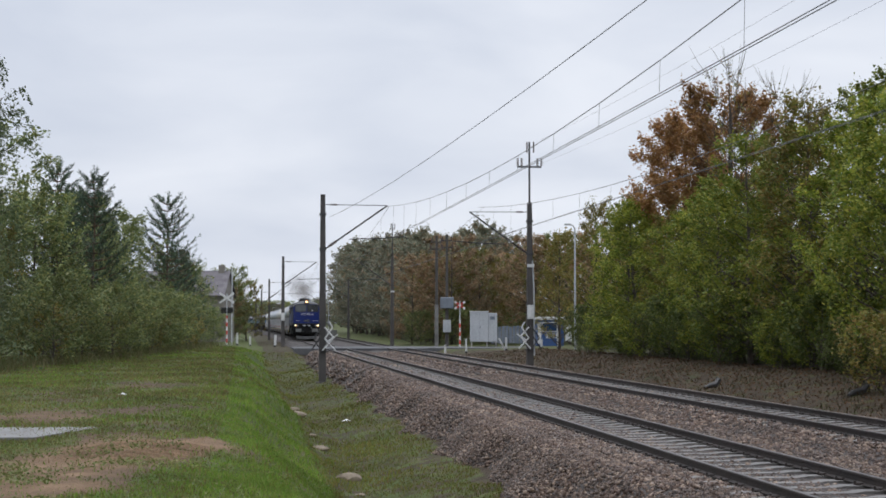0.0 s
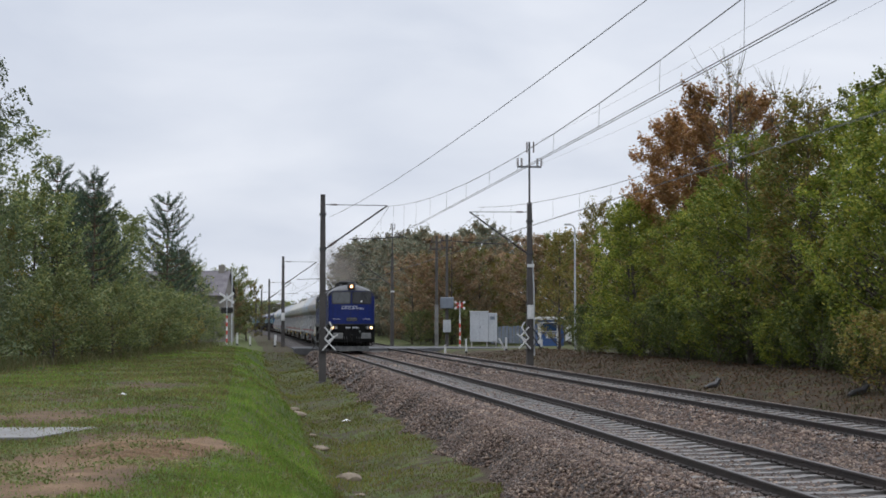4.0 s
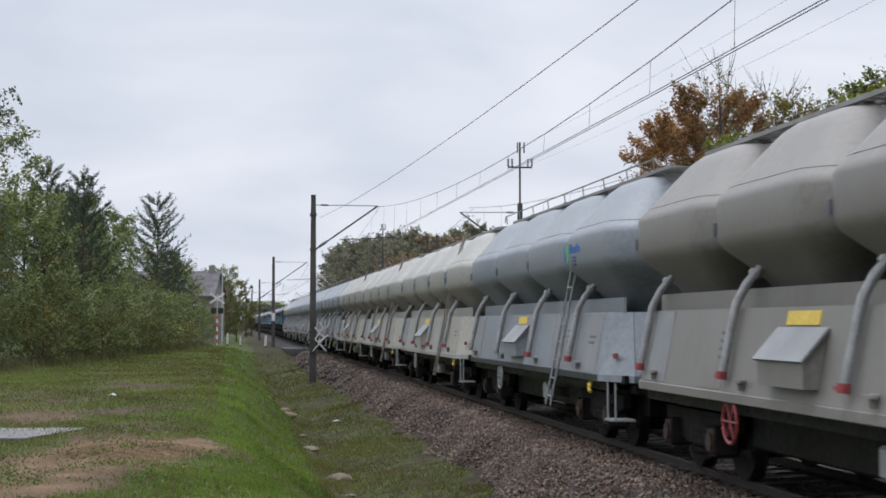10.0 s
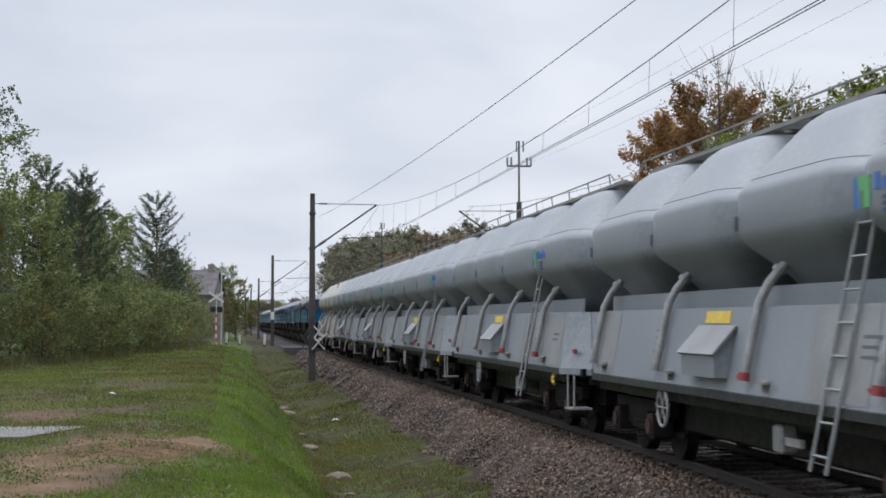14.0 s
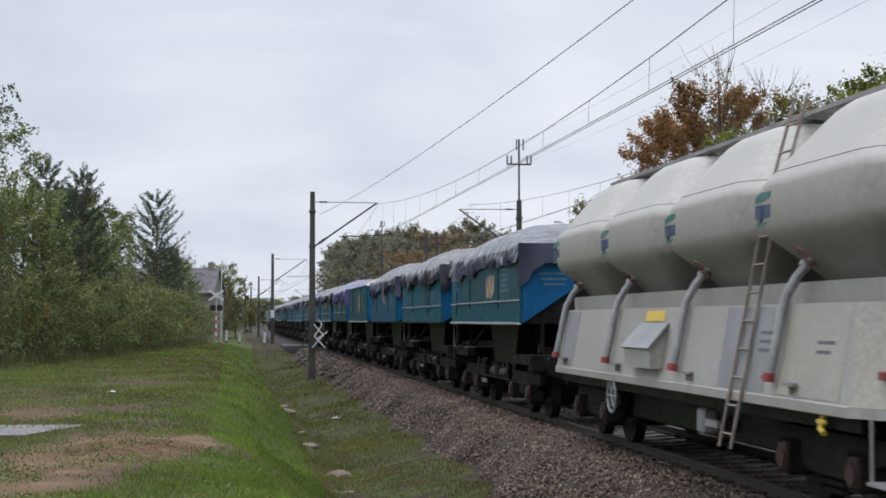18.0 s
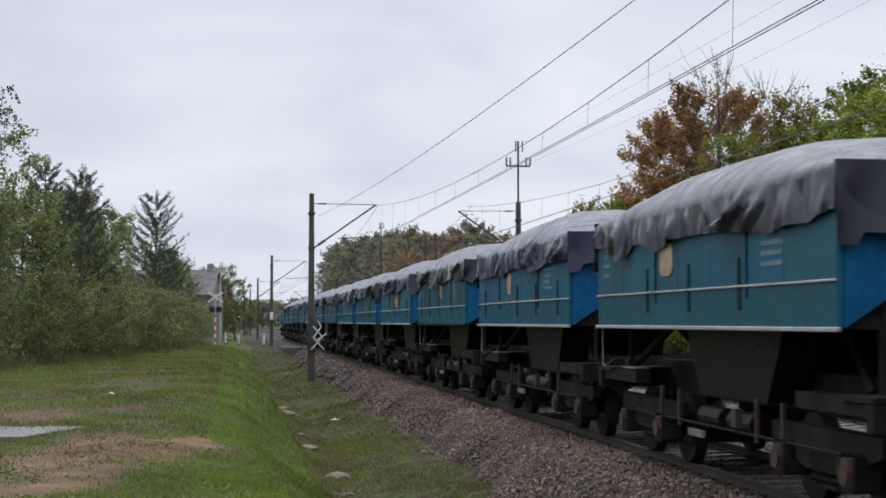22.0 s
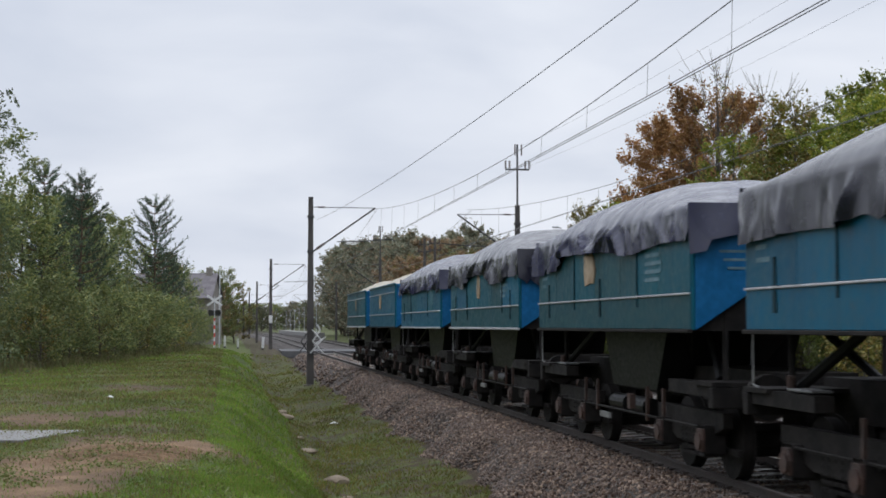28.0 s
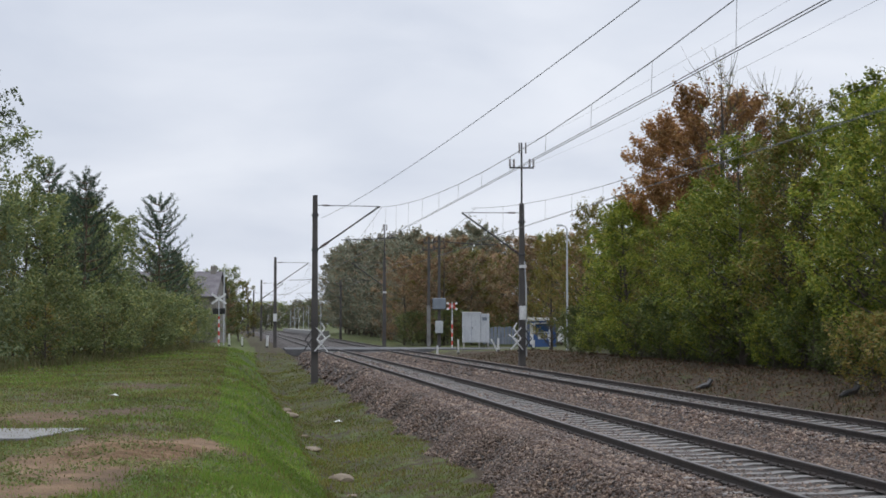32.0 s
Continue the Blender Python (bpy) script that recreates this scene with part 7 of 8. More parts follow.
            text_bars(t, "stencil_block", [(x + 0.60, ya, 2.78 + 0.055 * k, x + 0.86, yb, 2.815 + 0.055 * k) for k in range(3)], M_LOGO_D, "grey stencilled bars")
        elif sign == "lines":
            ya, yb = sorted((e * 1.395, e * 1.406))
            for x in SILO_X:
                part("sign_arc", Shape().prism([(x - 1.40, 3.06), (x - 0.98, 3.11), (x - 0.95, 3.17), (x - 1.22, 3.17), (x - 1.40, 3.12)], "y", ya, yb), M_LOGO_G, t, "green painted swoosh")
                text_bars(t, "painted_sign", [(x - 1.40 + 0.115 * k, ya, 2.90, x - 1.40 + 0.115 * k + 0.085, yb, 3.04) for k in range(4)], M_LOGO_D, "dark painted bars")
                part("sign_underline", Shape().prism([(x - 1.36, 2.82), (x - 1.06, 2.84), (x - 1.06, 2.86), (x - 1.36, 2.85)], "y", ya, yb), M_LOGO_G, t)
        if colour == "cream":
            for x in SILO_X:
                ring = [(x - 0.42 + 0.10 * math.cos(u), e * (1.222 + 0.09 * math.sin(u)), 2.46 + 0.10 * math.sin(u)) for u in np.linspace(0, math.tau, 15)]
                part("round_emblem", Shape().tube(ring, 0.010, 4).cyl(ring[2], ring[9], 0.008, n=4), M_RUSTRED, t, "red ring painted on the cone")
    for e in (-1, 1):
        s = Shape().add([(e * 7.0, -1.10, 1.10), (e * 7.0, 1.10, 1.10), (e * 6.45, 0.98, 2.02), (e * 6.45, -0.98, 2.02), (e * 6.96, -1.10, 1.10), (e * 6.96, 1.10, 1.10), (e * 6.41, 0.98, 2.02), (e * 6.41, -0.98, 2.02)],
                        [(0, 1, 2, 3), (4, 7, 6, 5), (0, 4, 5, 1), (3, 2, 6, 7), (0, 3, 7, 4), (1, 5, 6, 2)])
        part("end_plate", s, mat, t)
        part("buffer_beam", Shape().box(min(e * 6.7, e * 6.95), -1.1, 0.85, max(e * 6.7, e * 6.95), 1.1, 1.15), M_UNDER, t)
        buffers(t, e * 6.78, e > 0)
        part("valve_handle", Shape().tube([(e * 6.9, -1.0, 1.35), (e * 7.06, -1.06, 1.32), (e * 7.08, -1.08, 1.2)], 0.02, 5), M_VALVE, t)
        bogie(t, e * 4.75, (-0.9, 0.9), 0.62, True)
    part("underframe", Shape().box(-6.9, -0.5, 0.8, 6.9, 0.5, 1.15).box(-6.9, -1.25, 0.98, 6.9, 1.25, 1.1), M_BEAM, t)
    # black boxes added to fill the space under the wagon with dark
    part("brake_gear", Shape().box(-3.3, -0.9, 0.42, 3.3, 0.9, 0.82, 0.03).box(-6.6, -0.8, 0.5, -3.3, 0.8, 0.82).box(3.3, -0.8, 0.5, 6.6, 0.8, 0.82), M_BEAM, t)
    part("air_tank", Shape().cyl((0.4, -0.75, 0.62), (1.6, -0.75, 0.62), 0.18, n=12), M_UNDER, t)
    part("brake_valve", Shape().box(1.0, -1.25, 0.5, 1.25, -1.05, 0.8, 0.03), M_PIPE, t)
    part("change_over_plate", Shape().box(1.5, -1.3, 0.62, 1.95, -1.26, 0.70), M_PIPE, t, "pale brake change-over plate")
    # walkway along the top
    wk = Shape()
    for y in (-0.40, 0.40):
        wk.box(-6.5, y - 0.02, 4.15, 6.5, y + 0.02, 4.20)
    for k in range(62):
        wk.box(-6.48 + 0.209 * k, -0.38, 4.165, -6.33 + 0.209 * k, 0.38, 4.185)
    part("walkway", wk, M_WALK, t, "dark walkway grating on top")
    for x in (-5.9, -3.4, 0.0, 3.4, 5.9):
        part("walkway_bracket", Shape().prism([(-0.4, 4.15), (0.4, 4.15), (0.25, 3.98), (-0.25, 3.98)], "x", x - 0.03, x + 0.03), M_WALK, t)
    if colour == "grey":
        rails = Shape().tube([(-6.5, -0.6, 4.18), (-6.3, -0.62, 4.30), (6.3, -0.62, 4.30), (6.5, -0.6, 4.18)], 0.014, 5)
        for k in range(9):
            rails.cyl((-6.2 + 1.55 * k, -0.6, 4.12), (-6.2 + 1.55 * k, -0.62, 4.30), 0.012, n=5)
        part("walkway_rail", rails, M_WALK, t)
    return t


# ---- blue hopper wagons ----
M_TEAL = surface("teal_blue_wagon_paint", (0.004, 0.074, 0.112), (0.006, 0.079, 0.106), 0.42, big=0.6, fine=10, bump=0.05, streak=0.6, streak_colour=(0.022, 0.040, 0.042), spots=0.3, spot_colour=(0.10, 0.06, 0.035), spec=0.16, vary=0.16)
M_POST = surface("grimy_post", (0.006, 0.020, 0.027), (0.012, 0.030, 0.038), 0.7, big=3, bump=0.1, streak=0.5, spec=0.08)
M_TEAL_B = surface("faded_blue_wagon_paint", (0.003, 0.074, 0.136), (0.005, 0.080, 0.130), 0.42, big=0.8, fine=10, bump=0.05, streak=0.55, streak_colour=(0.02, 0.038, 0.05), spots=0.25, spot_colour=(0.10, 0.06, 0.035), spec=0.16, vary=0.14)
M_TEAL_G = surface("greenish_wagon_paint", (0.008, 0.060, 0.082), (0.011, 0.060, 0.074), 0.45, big=0.8, fine=10, bump=0.05, streak=0.5, streak_colour=(0.04, 0.05, 0.04), spots=0.3, spot_colour=(0.12, 0.06, 0.035), spec=0.16, vary=0.14)
M_ENDBLUE = surface("bright_blue_wagon_paint", (0.005, 0.078, 0.185), (0.008, 0.095, 0.225), 0.42, big=0.8, fine=10, bump=0.04, streak=0.3, streak_colour=(0.01, 0.04, 0.12), spec=0.2, vary=0.1)
M_SAND = surface("pale_sand_load", (0.30, 0.27, 0.22), (0.40, 0.365, 0.31), 0.95, big=1.5, fine=9, bump=1.0, bump_size=0.04)
M_BOARD = surface("bare_plywood", (0.20, 0.125, 0.065), (0.36, 0.28, 0.19), 0.7, big=5, fine=12, bump=0.3, bump_size=0.03, streak=0.5, spots=0.6, spot_colour=(0.12, 0.05, 0.03))
def tarpaulin(name, c1, c2):
    """Wet plastic sheet: dark, glossy, creased."""
    m = surface(name, c1, c2, 0.22, big=0.6, fine=3, bump=0.0, spec=0.42)
    nt = m.node_tree
    bsdf = nt.nodes["Principled BSDF"]
    co = nt.nodes.new("ShaderNodeTexCoord")
    height = None
    for size, turn, weight in ((0.85, 28, 1.0), (2.0, -35, 0.13)):
        mp = nt.nodes.new("ShaderNodeMapping")
        mp.inputs["Rotation"].default_value = (0, radians(turn), 0)
        mp.inputs["Scale"].default_value = (1.05, 0.7, 0.6)
        nt.links.new(co.outputs["Object"], mp.inputs[0])
        n = nt.nodes.new("ShaderNodeTexNoise")
        n.inputs["Scale"].default_value, n.inputs["Detail"].default_value, n.inputs["Distortion"].default_value = size, 1.0, 0.5
        nt.links.new(mp.outputs[0], n.inputs["Vector"])
        # a sharp crease runs wherever the noise passes its middle
        sub = nt.nodes.new("ShaderNodeMath")
        sub.operation = "SUBTRACT"
        sub.inputs[1].default_value = 0.5
        nt.links.new(n.outputs[0], sub.inputs[0])
        ab = nt.nodes.new("ShaderNodeMath")
        ab.operation = "ABSOLUTE"
        nt.links.new(sub.outputs[0], ab.inputs[0])
        mu = nt.nodes.new("ShaderNodeMath")
        mu.operation = "MULTIPLY_ADD"
        mu.inputs[1].default_value = weight
        nt.links.new(ab.outputs[0], mu.inputs[0])
        if height:
            nt.links.new(height, mu.inputs[2])
        else:
            mu.inputs[2].default_value = 0.0
        height = mu.outputs[0]
    b = nt.nodes.new("ShaderNodeBump")
    b.inputs["Strength"].default_value, b.inputs["Distance"].default_value = 0.3, 0.3
    nt.links.new(height, b.inputs["Height"])
    nt.links.new(b.outputs[0], bsdf.inputs["Normal"])
    return m


TARP = {
    "dark": tarpaulin("dark_blue_tarpaulin", (0.006, 0.0072, 0.027), (0.010, 0.0115, 0.038)),
    "grey": tarpaulin("grey_tarpaulin", (0.0065, 0.007, 0.0145), (0.0095, 0.010, 0.02)),
    "purple": tarpaulin("violet_tarpaulin", (0.034, 0.032, 0.11), (0.05, 0.048, 0.15)),
}
BOX_LEN = 9.05
BOX_PITCH = 11.02


def tarp_mesh(mat, seed):
    """A sheet over the heaped load: smooth on top, with heavy slanting folds down to a ragged hem."""
    rng = np.random.default_rng(seed)
    ph = rng.uniform(0, 6.28, 6)
    h = BOX_LEN / 2
    folds = [(rng.uniform(-h, h), rng.uniform(-0.9, 0.9), rng.uniform(0.16, 0.5), rng.uniform(0.04, 0.13), rng.uniform(-0.25, 0.5)) for k in range(11)] + [(rng.uniform(-h, h), rng.uniform(-0.35, 0.35), rng.uniform(0.08, 0.2), rng.uniform(0.025, 0.06), rng.uniform(0.0, 0.4)) for k in range(16)]
    knots = np.concatenate([[-h - 0.2], np.sort(rng.uniform(-h, h, 9)), [h + 0.2]])
    hems = rng.uniform(2.66, 2.94, len(knots))

    def out(x, v):
        """How far the hanging cloth stands off at v, 0 at the edge of the box, 1 at the hem."""
        d = 0.015 + 0.02 * v
        for x0, slant, wide, high, start in folds:
            k = (x - x0 - slant * (v - 0.3)) / wide
            ridge = max(0.0, 1 - (k / 0.35 if k > 0 else -k))
            d += high * ridge * min(1.0, max(0.0, (v - start) / 0.5))
        return d

    rings = []
    top = [(-1.47, 0.0), (-1.42, 0.17), (-1.27, 0.42), (-1.0, 0.70), (-0.6, 0.92), (0.0, 1.0), (0.6, 0.92), (1.0, 0.70), (1.27, 0.42), (1.42, 0.17), (1.47, 0.0)]
    for x in np.linspace(-h - 0.05, h + 0.05, 231):
        u = min(1.0, abs(x) / h)
        crest = 0.60 * max(0.0, 1 - u ** 2.8) + 0.025 * math.sin(x * 0.9 + ph[0])
        i = int(np.clip(np.searchsorted(knots, x) - 1, 0, len(knots) - 2))
        w = (x - knots[i]) / (knots[i + 1] - knots[i])
        hem = hems[i] * (1 - w) + hems[i + 1] * w + 0.10 * w * (1 - w) * min(2.0, knots[i + 1] - knots[i])
        sec = [(x, -1.475 - out(x, v), 3.27 - (3.27 - hem) * v) for v in (1.0, 0.86, 0.72, 0.58, 0.44, 0.3, 0.15, 0.05)]
        for y, f in top:
            dent = sum(high * 0.16 * math.exp(-((x - x0 + 0.3 * slant * (y + 1.6)) / (0.8 * wide)) ** 2) for x0, slant, wide, high, start in folds if start < 0) * max(0.0, -y / 1.47) ** 1.5
            sec.append((x, y, 3.29 + max(0.0, crest) * f + dent))
        sec += [(x, 1.475 + out(x, v), 3.27 - (3.27 - hem) * v) for v in (0.2, 0.6, 1.0)]
        rings.append(sec)
    s = Shape().loft(rings, closed=False, caps=False)
    for e in (-1, 1):
        # the flap that hangs over the end wall
        ys = np.linspace(-1.5, 1.5, 49)
        low = np.interp(ys, np.linspace(-1.5, 1.5, 7), rng.uniform(2.55, 3.0, 7)) + np.where(np.abs(ys) > 1.3, -0.12, 0.0)
        grid = []
        for v in np.linspace(0, 1, 7):
            grid.append([(e * (h + 0.05 + 0.03 * v + 0.075 * v * abs(math.sin(2.6 * y + ph[1] + 0.9 * v)) + 0.03 * v * math.sin(7.0 * y + ph[2])), y, 3.31 - (3.31 - z) * v) for y, z in zip(ys, low)])
        s.loft(grid, closed=False, caps=False)
    return s.mesh("tarpaulin", mat, 50)


def load_mesh(seed):
    rng = np.random.default_rng(seed)
    ph = rng.uniform(0, 6.28, 4)
    h = BOX_LEN / 2 - 0.05
    rings = []
    for x in np.linspace(-h, h, 31):
        u = abs(x) / h
        top = 0.55 * max(0, 1 - u ** 3) + 0.05 * math.sin(2.1 * x + ph[0])
        rings.append([(x, y, 3.14 + top * (1 - (abs(y) / 1.42) ** 2.2) + 0.02 * math.sin(5 * x + 3 * y + ph[1])) for y in np.linspace(-1.42, 1.42, 13)])
    return Shape().loft(rings, closed=False, caps=False).mesh("load", M_SAND, 60)


def make_hopper(cover, seed, patch, label, frieze=False):
    t = thing("hopper_wagon", label, "hopper wagon", "blue hopper wagons of the train")
    rng = np.random.default_rng(seed)
    h = BOX_LEN / 2
    rails = (2.22, 2.95) if frieze else (2.22,) if seed not in (102, 103) else ()
    tones = ((M_TEAL, M_TEAL_B, M_TEAL_G), (M_TEAL, M_TEAL_B, M_TEAL), (M_TEAL_B, M_TEAL_B, M_TEAL_B), (M_TEAL, M_TEAL_G, M_TEAL))[seed % 4]
    for e in (-1, 1):
        side = part("side_wall", Shape().box(-h, min(e * 1.40, e * 1.445), 1.80, h, max(e * 1.40, e * 1.445), 3.25, 0.012), M_TEAL, t, "teal-blue side wall with grime and faded marks")
        ya, yb = sorted((e * 1.44, e * 1.46))
        edges = [-h + 0.01]
        while edges[-1] < h - 2.2:
            edges.append(edges[-1] + rng.uniform(0.9, 1.7))
        edges.append(h - 0.01)
        for x0, x1 in zip(edges, edges[1:]):
            part("side_panel", Shape().box(x0 + 0.004, ya, 2.245, x1 - 0.004, yb, 3.24, 0.008), tones[int(rng.integers(0, 3))], side)
        part("lower_panel", Shape().box(-h + 0.01, ya, 1.81, h - 0.01, yb, 2.235, 0.008), tones[int(rng.integers(0, 3))], side)
        for x0 in (() if frieze else edges[2:-1:3]):
            yc, yd = sorted((e * 1.45, e * 1.478))
            part("side_post", Shape().box(x0 - 0.018, yc, 2.10, x0 + 0.018, yd, 3.2, 0.008), M_POST, side, "dark worn post")
        for z in rails:
            ya, yb = sorted((e * 1.455, e * 1.485))
            part("side_rail", Shape().box(-h + 0.02, ya, z, h - 0.02, yb, z + 0.026, 0.006), M_TRIM, side, "pale worn rail strip")
        ya, yb = sorted((e * 1.44, e * 1.50))
        part("bottom_lip", Shape().box(-h - 0.02, ya, 1.765, h + 0.02, yb, 1.81, 0.008), M_TRIM if rng.random() > 0.4 else M_UNDER, side)
        if cover == "sand":
            part("top_rim", Shape().box(-h - 0.03, ya, 3.20, h + 0.03, yb, 3.27, 0.01), M_TEAL, side)
        for k in range(5):
            x = -h + 0.9 + k * 1.82
            ya, yb = sorted((e * 1.455, e * 1.475))
            if rng.random() < 0.35 and not frieze:
                zt = 2.24 if rails else 2.70
                part("strap", Shape().prism([(x - 0.025, zt + 0.3), (x + 0.025, zt + 0.3), (x + 0.05, zt - 0.26), (x - 0.05, zt - 0.26)], "y", ya, yb), M_POST, side)
        marks = []
        ya, yb = sorted((e * 1.45, e * 1.466))
        for k in range(5):
            marks.append((h - 2.0, ya, 2.42 + 0.105 * k, h - 2.0 + rng.uniform(0.45, 0.8), yb, 2.47 + 0.105 * k))
        for k in range(3):
            marks.append((-h + 0.35, ya, 2.50 + 0.13 * k, -h + 0.35 + rng.uniform(0.2, 0.45), yb, 2.55 + 0.13 * k))
        text_bars(side, "stencil", marks, M_FADED, "faded pale bars of stencilling")
        for x, z0, wd, ht in patch:
            ya, yb = sorted((e * 1.45, e * 1.475))
            turns = np.linspace(0, math.tau, 15)[:-1]
            torn = []
            for a in turns:
                ca, sa = math.cos(a), math.sin(a)
                k = 0.5 / max(abs(ca), abs(sa)) * rng.uniform(0.82, 1.08)
                torn.append((x + wd * (0.5 + k * ca), z0 + ht * (0.5 + k * sa)))
            part("board_patch", Shape().prism(torn, "y", ya, yb), M_BOARD, side, "tan board scrap fixed to the side")
        part("corner_rail", Shape().tube([(-h + 0.10, e * 1.42, 1.77), (-h + 0.10, e * 1.42, 1.24), (-h + 0.28, e * 1.42, 1.22)], 0.013, 5), M_BUFFER, t)
        # discharge chute under the side
        ya, yb = sorted((e * 0.4, e * 0.95))
        chute = Shape().prism([(-h + 2.75, 1.80), (h - 2.75, 1.80), (h - 3.3, 0.95), (-h + 3.3, 0.95)], "y", ya, yb)
        part("discharge_chute", chute, M_BEAM, t)
        for x0, x1 in ((-h - 0.42, -h + 1.5), (h - 1.5, h + 0.42)):
            part("end_sill", Shape().box(x0, min(e * 1.1, e * 1.3), 1.02, x1, max(e * 1.1, e * 1.3), 1.18), M_UNDER, t)
    for e in (-1, 1):
        # end wall over the saddle floor
        poly = [(-1.40, 1.80), (-1.40, 3.24), (1.40, 3.24), (1.40, 1.80), (0.0, 2.72)]
        part("end_wall", Shape().prism(poly, "x", min(e * h, e * (h - 0.06)), max(e * h, e * (h - 0.06))), M_ENDBLUE, t, "bright blue end wall")
        if cover == "sand":
            part("end_rib", Shape().box(min(e * h, e * (h + 0.05)), -1.40, 3.12, max(e * h, e * (h + 0.05)), 1.40, 3.22, 0.01), M_ENDBLUE, t)
        part("end_stencil", Shape().box(min(e * h, e * (h + 0.008)), -1.1, 2.72, max(e * h, e * (h + 0.008)), -0.5, 2.75).box(min(e * h, e * (h + 0.008)), -1.05, 2.62, max(e * h, e * (h + 0.008)), -0.55, 2.65).box(min(e * h, e * (h + 0.008)), -1.0, 2.52, max(e * h, e * (h + 0.008)), -0.6, 2.55), M_FADED, t)
        part("end_platform", Shape().box(min(e * (h - 0.3), e * (h + 0.45)), -1.35, 1.15, max(e * (h - 0.3), e * (h + 0.45)), 1.35, 1.20), M_UNDER, t)
        part("buffer_beam", Shape().box(min(e * (h + 0.3), e * (h + 0.45)), -1.35, 0.9, max(e * (h + 0.3), e * (h + 0.45)), 1.35, 1.14, 0.01), M_UNDER, t)
        buffers(t, e * (h + 0.42), e > 0)
        for y in (-1.0, 1.0):
            part("end_post", Shape().cyl((e * (h - 0.12), y, 1.18), (e * (h - 0.12), y, 2.0), 0.04, n=6), M_UNDER, t)
            part("end_brace", Shape().cyl((e * (h - 0.3), y, 1.2), (e * (h - 1.5), y * 0.75, 1.82), 0.06, n=6), M_BEAM, t)
        bogie(t, e * 3.15, (-0.9, 0.9), 0.66, True)
    part("saddle_floor", Shape().prism([(-1.40, 1.79), (0, 2.70), (1.40, 1.79)], "x", -h + 0.1, h - 0.1), M_UNDER, t)
    part("hopper_funnel", Shape().loft([[(-h + 3.3, -0.45, 1.15), (h - 3.3, -0.45, 1.15), (h - 3.3, 0.45, 1.15), (-h + 3.3, 0.45, 1.15)], [(-h + 2.4, -0.7, 1.785), (h - 2.4, -0.7, 1.785), (h - 2.4, 0.7, 1.785), (-h + 2.4, 0.7, 1.785)]]), M_BEAM, t)
    part("platform_plank", Shape().box(-h + 0.7, -1.28, 1.20, -h + 1.35, -1.05, 1.225, 0.006), M_BUFFER, t, "pale loose plank on the platform")
    part("platform_valve", Shape().cyl((-h + 0.35, -1.1, 1.2), (-h + 0.35, -1.1, 1.34), 0.05, n=8).cyl((-h + 0.26, -1.1, 1.32), (-h + 0.44, -1.1, 1.32), 0.012, n=6), M_RUSTY, t)
    part("underframe", Shape().box(-h - 0.4, -0.45, 0.85, h + 0.4, 0.45, 1.3), M_UNDER, t)
    for x in (-0.6, 0.5):
        part("air_cylinder", Shape().cyl((x, -1.05, 0.72), (x + 0.8, -1.05, 0.72), 0.13, n=14).cyl((x - 0.04, -1.05, 0.72), (x, -1.05, 0.72), 0.09, n=10), M_BEAM, t)
    for y in (-1.16, 1.16):
        # brake rods and hanging levers along the frame
        part("brake_rod", Shape().cyl((-h + 0.5, y, 0.62), (h - 0.5, y, 0.62), 0.018, n=6), M_UNDER, t)
        for x in (-2.2, -1.4, 1.5, 2.3):
            part("brake_hanger", Shape().box(x - 0.03, y - 0.02, 0.55, x + 0.03, y + 0.02, 1.02), M_RUSTY, t)
    part("brake_plate", Shape().box(-0.2, -1.42, 0.52, 0.35, -1.38, 0.60), M_BUFFER, t)
    part("brake_lever", Shape().box(1.4, -1.42, 0.72, 1.55, -1.34, 0.92), M_RUSTY, t)
    if cover == "sand":
        part("load", load_mesh(seed), M_SAND, t, "heaped pale sand load", smooth=True)
    else:
        part("load", load_mesh(seed), M_SAND, t).location = (0, 0, -0.12)
        part("tarpaulin", tarp_mesh(TARP[cover], seed), TARP[cover], t, "creased tarpaulin with an uneven hem")
    return t


M_FADED = surface("faded_stencil", (0.04, 0.11, 0.14), (0.10, 0.17, 0.20), 0.6, big=6, bump=0)

# ---- the train's make-up and its run ----
SPEED = 17.617          # metres a second
HEAD = 166.94           # the locomotive's front at the start, along the track from beside the camera


def on_track(s, lean=0.0):
    """The pose on the near track at s metres along it, heading towards the camera."""
    y = float(np.interp(s, ARC_S, ARC_Y))
    d = float(track_slope(y))
    return pose(float(track_x(y)), y, 0, 0, 0, math.degrees(math.atan2(-1.0, -d)))


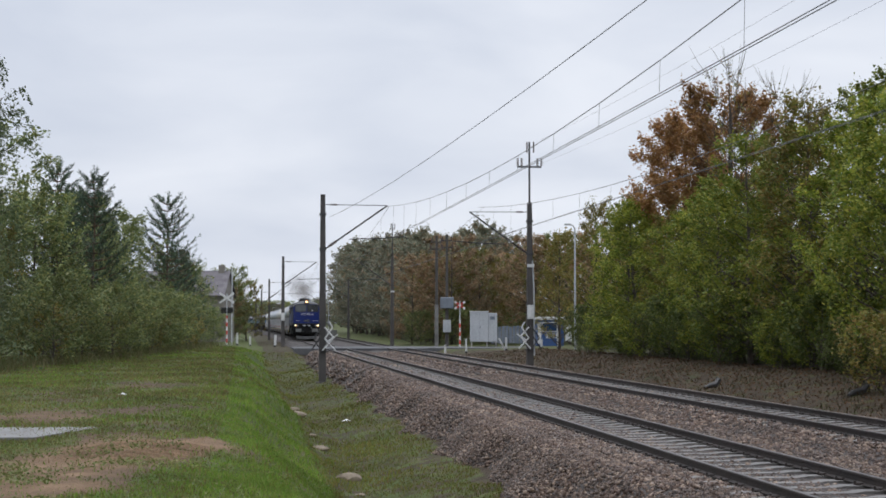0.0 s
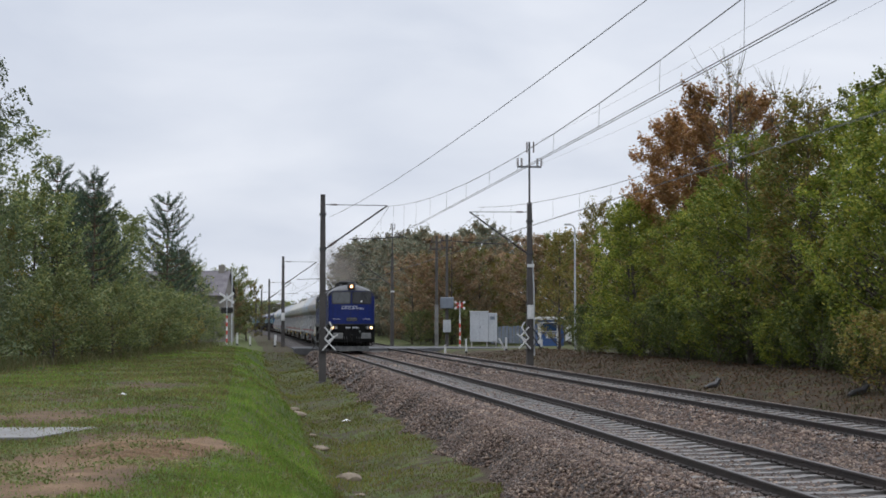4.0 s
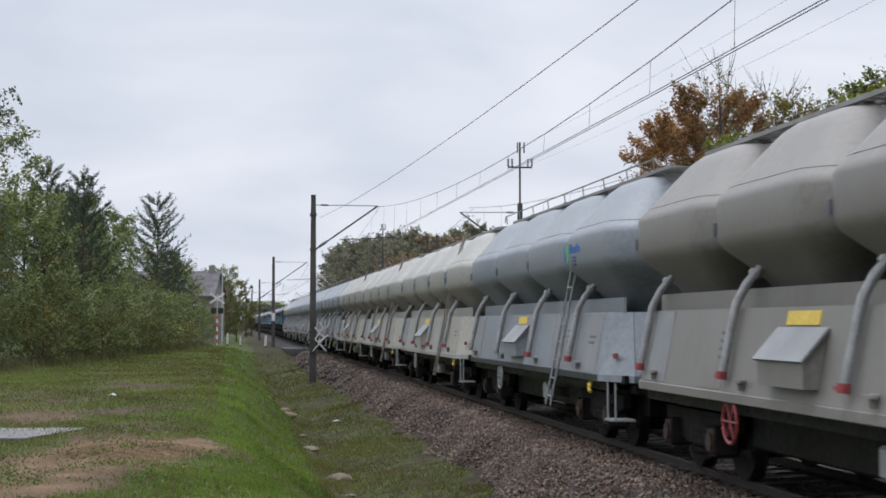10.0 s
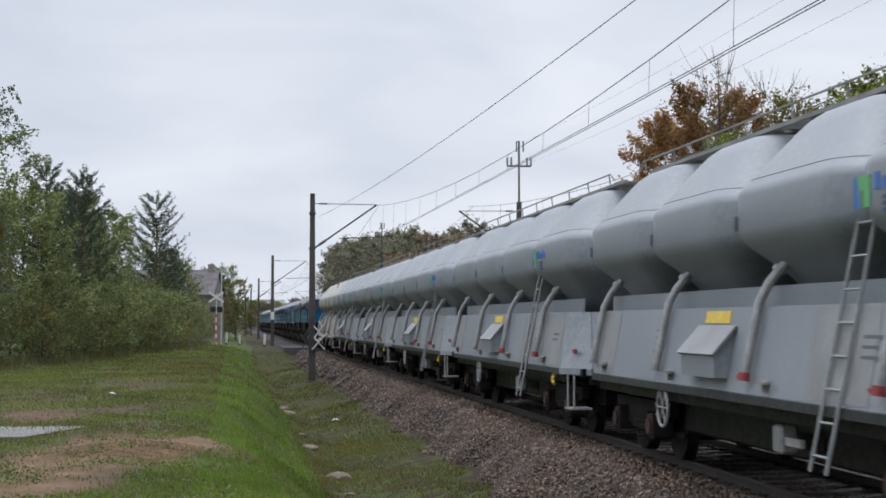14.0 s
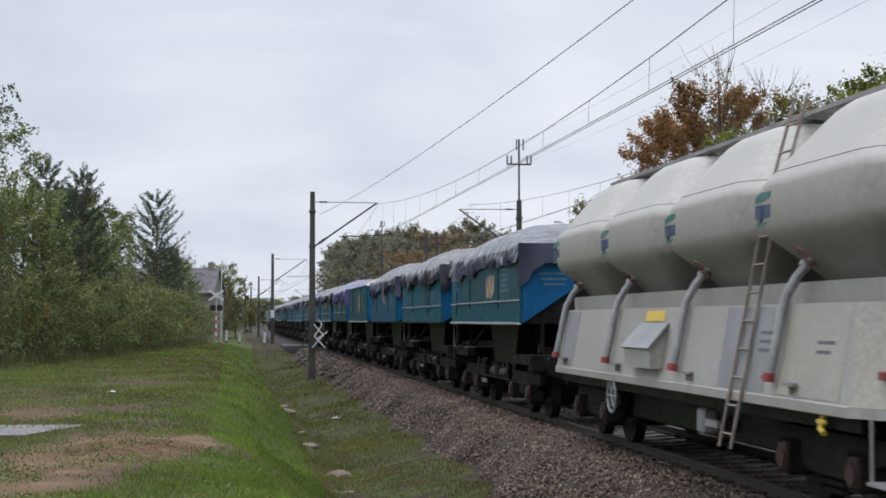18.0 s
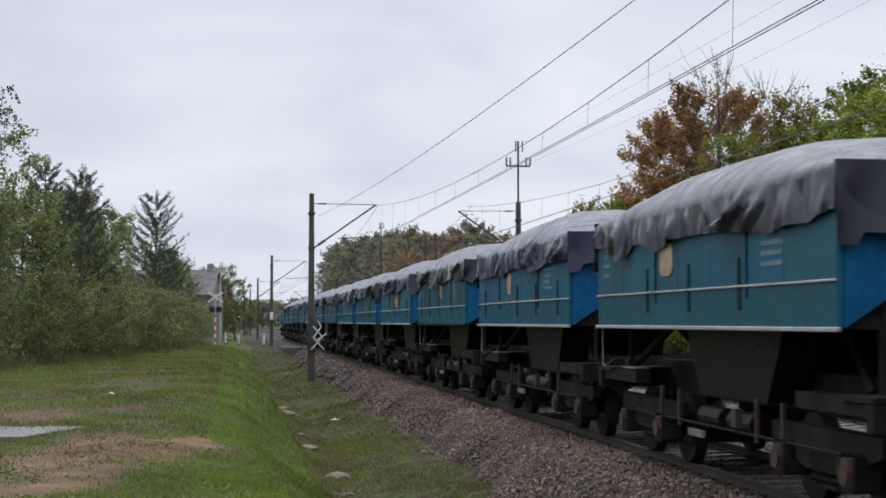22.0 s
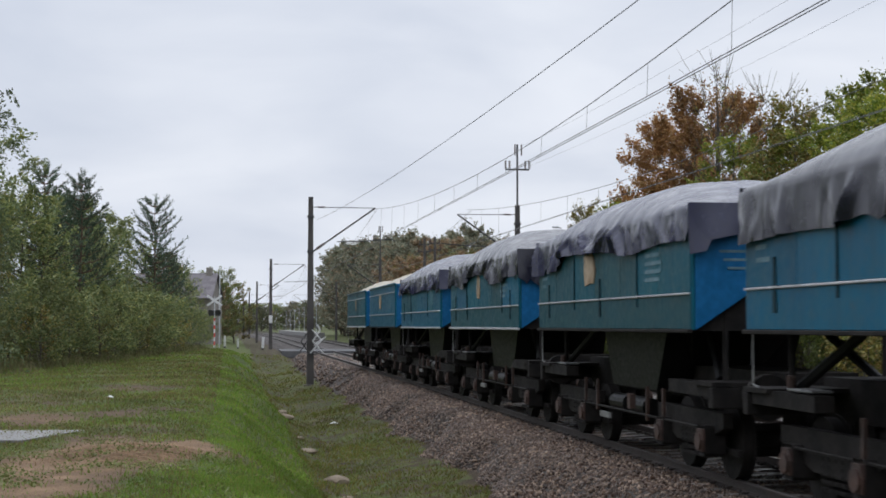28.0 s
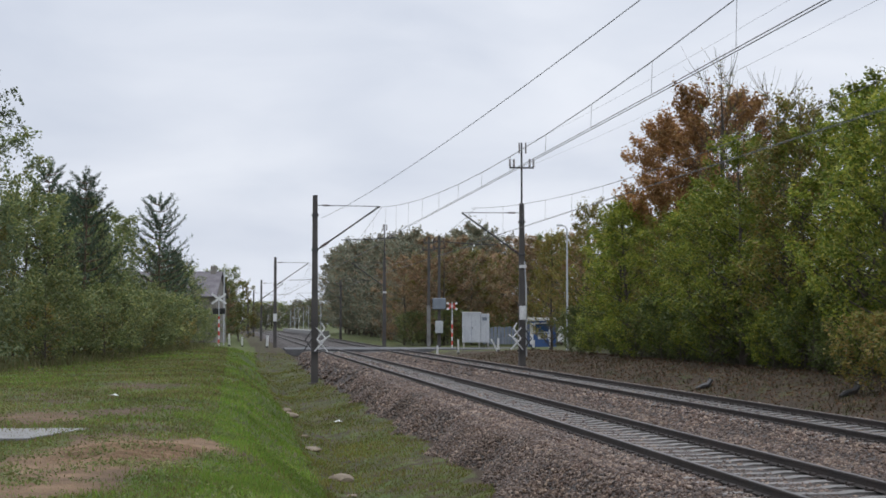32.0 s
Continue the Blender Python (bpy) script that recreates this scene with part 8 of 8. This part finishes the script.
def smoke_material():
    """Thin brown-grey exhaust: soft-edged, mostly transparent."""
    m = bpy.data.materials.new("exhaust_smoke")
    m.use_nodes = True
    nt = m.node_tree
    bsdf = nt.nodes["Principled BSDF"]
    bsdf.inputs["Base Color"].default_value = (0.30, 0.265, 0.235, 1)
    bsdf.inputs["Roughness"].default_value = 1.0
    bsdf.inputs["Specular IOR Level"].default_value = 0.0
    co = nt.nodes.new("ShaderNodeTexCoord")
    gr = nt.nodes.new("ShaderNodeTexGradient")
    gr.gradient_type = "SPHERICAL"
    nt.links.new(co.outputs["Object"], gr.inputs[0])
    n = nt.nodes.new("ShaderNodeTexNoise")
    n.inputs["Scale"].default_value, n.inputs["Detail"].default_value = 2.4, 5.0
    oi = nt.nodes.new("ShaderNodeObjectInfo")
    ad = nt.nodes.new("ShaderNodeVectorMath")
    nt.links.new(co.outputs["Object"], ad.inputs[0])
    sc = nt.nodes.new("ShaderNodeVectorMath")
    sc.operation = "SCALE"
    sc.inputs[0].default_value = (7, 5, 9)
    nt.links.new(oi.outputs["Random"], sc.inputs[3])
    nt.links.new(sc.outputs[0], ad.inputs[1])
    nt.links.new(ad.outputs[0], n.inputs["Vector"])
    r = nt.nodes.new("ShaderNodeMapRange")
    r.inputs[1].default_value, r.inputs[2].default_value, r.inputs[3].default_value, r.inputs[4].default_value = 0.3, 0.75, 0.06, 0.62
    nt.links.new(n.outputs[0], r.inputs[0])
    mul = nt.nodes.new("ShaderNodeMath")
    mul.operation = "MULTIPLY"
    nt.links.new(gr.outputs["Fac"], mul.inputs[0])
    nt.links.new(r.outputs[0], mul.inputs[1])
    nt.links.new(mul.outputs[0], bsdf.inputs["Alpha"])
    return m


def make_smoke():
    """The exhaust plume over the locomotive in soft rigid wisps that travel with it."""
    t = thing("exhaust_smoke", "thin brown-grey diesel smoke drifting over the locomotive roof", "smoke")
    mat = smoke_material()
    disc = Shape().add([(0, math.cos(math.tau * k / 20), math.sin(math.tau * k / 20)) for k in range(20)], [tuple(range(20))]).mesh("wisp", mat)
    rng = np.random.default_rng(9)
    for k in range(6):
        u = k / 5
        ob = part("wisp", disc, mat, t)
        r = 0.75 + 1.6 * u ** 0.8
        ob.matrix_local = pose(LOCO_LEN / 2 - 5.4 - 7.5 * u ** 1.2, rng.uniform(-0.35, 0.5) * (0.4 + u), 4.55 + 1.5 * u ** 0.8 + rng.uniform(-0.25, 0.25), 0, rng.uniform(-12, 12), 18 + rng.uniform(-10, 10)) @ Matrix.Diagonal((r, r, r * 0.8, 1))
        ob.visible_shadow = False
    return t


RUN = []                # (thing, place of its middle along the train)


def make_train():
    RUN.append((make_loco(), HEAD + LOCO_LEN / 2))
    RUN.append((make_smoke(), HEAD + LOCO_LEN / 2))
    first = 183.45
    order = ["beige", "grey", "cream", "cream", "cream", "grey", "grey", "grey", "grey", "grey", "cream"]
    label = {"beige": "stained beige four-silo wagon with a rusty skirt", "grey": "blue-grey four-silo wagon with red valves", "cream": "cream-white four-silo wagon with ladders and red valves"}
    made = {}
    for k, c in enumerate(order):
        sign = "square" if c in ("beige", "grey") else "lines"
        key = (c, sign)
        if key not in made:
            ob = made[key] = make_silo_wagon(c, label[c], sign)
        else:
            ob = copy_thing(made[key], Matrix.Identity(4))
        RUN.append((ob, first + SILO_LEN * (k + 0.5)))
    rear = 355.4
    covers = ["dark", "grey", "dark", "sand", "purple", "grey", "dark", "grey", "dark", "grey", "dark", "grey", "dark", "dark", "grey", "dark", "grey", "dark", "sand", "sand"]
    say = {"dark": "teal-blue hopper wagon under a creased dark blue tarpaulin", "grey": "teal-blue hopper wagon under a creased grey tarpaulin",
           "purple": "teal-blue hopper wagon under a violet tarpaulin", "sand": "blue hopper wagon heaped with pale sand"}
    for k, c in enumerate(covers):
        p = [(-0.4 + 0.3 * ((k * 7) % 5 - 2), 2.45, 0.75 if k % 3 == 0 else 0.4, 0.5)] if k % 4 != 1 else []
        p = {0: [(0.7, 2.3, 1.0, 0.5)], 2: [(0.3, 2.42, 0.75, 0.42)], 3: [(0.3, 2.15, 0.42, 0.75), (0.95, 2.15, 0.42, 0.75)], 5: [(-1.2, 2.42, 0.6, 0.42)], 6: [(-1.0, 2.4, 0.45, 0.4)], 8: [(0.1, 2.32, 0.95, 0.6)]}.get(k, p)
        ob = make_hopper(c, 100 + k, p, say[c], frieze=(k >= 18))
        RUN.append((ob, rear + BOX_PITCH * k - BOX_LEN / 2))


make_train()
make_sleepers()


def motions():
    for ob, mid in RUN:
        walk(ob, [(t, on_track(mid - SPEED * t)) for t in (0, 4, 8, 12, 16, 20, 24, 28, 32)])


motions()
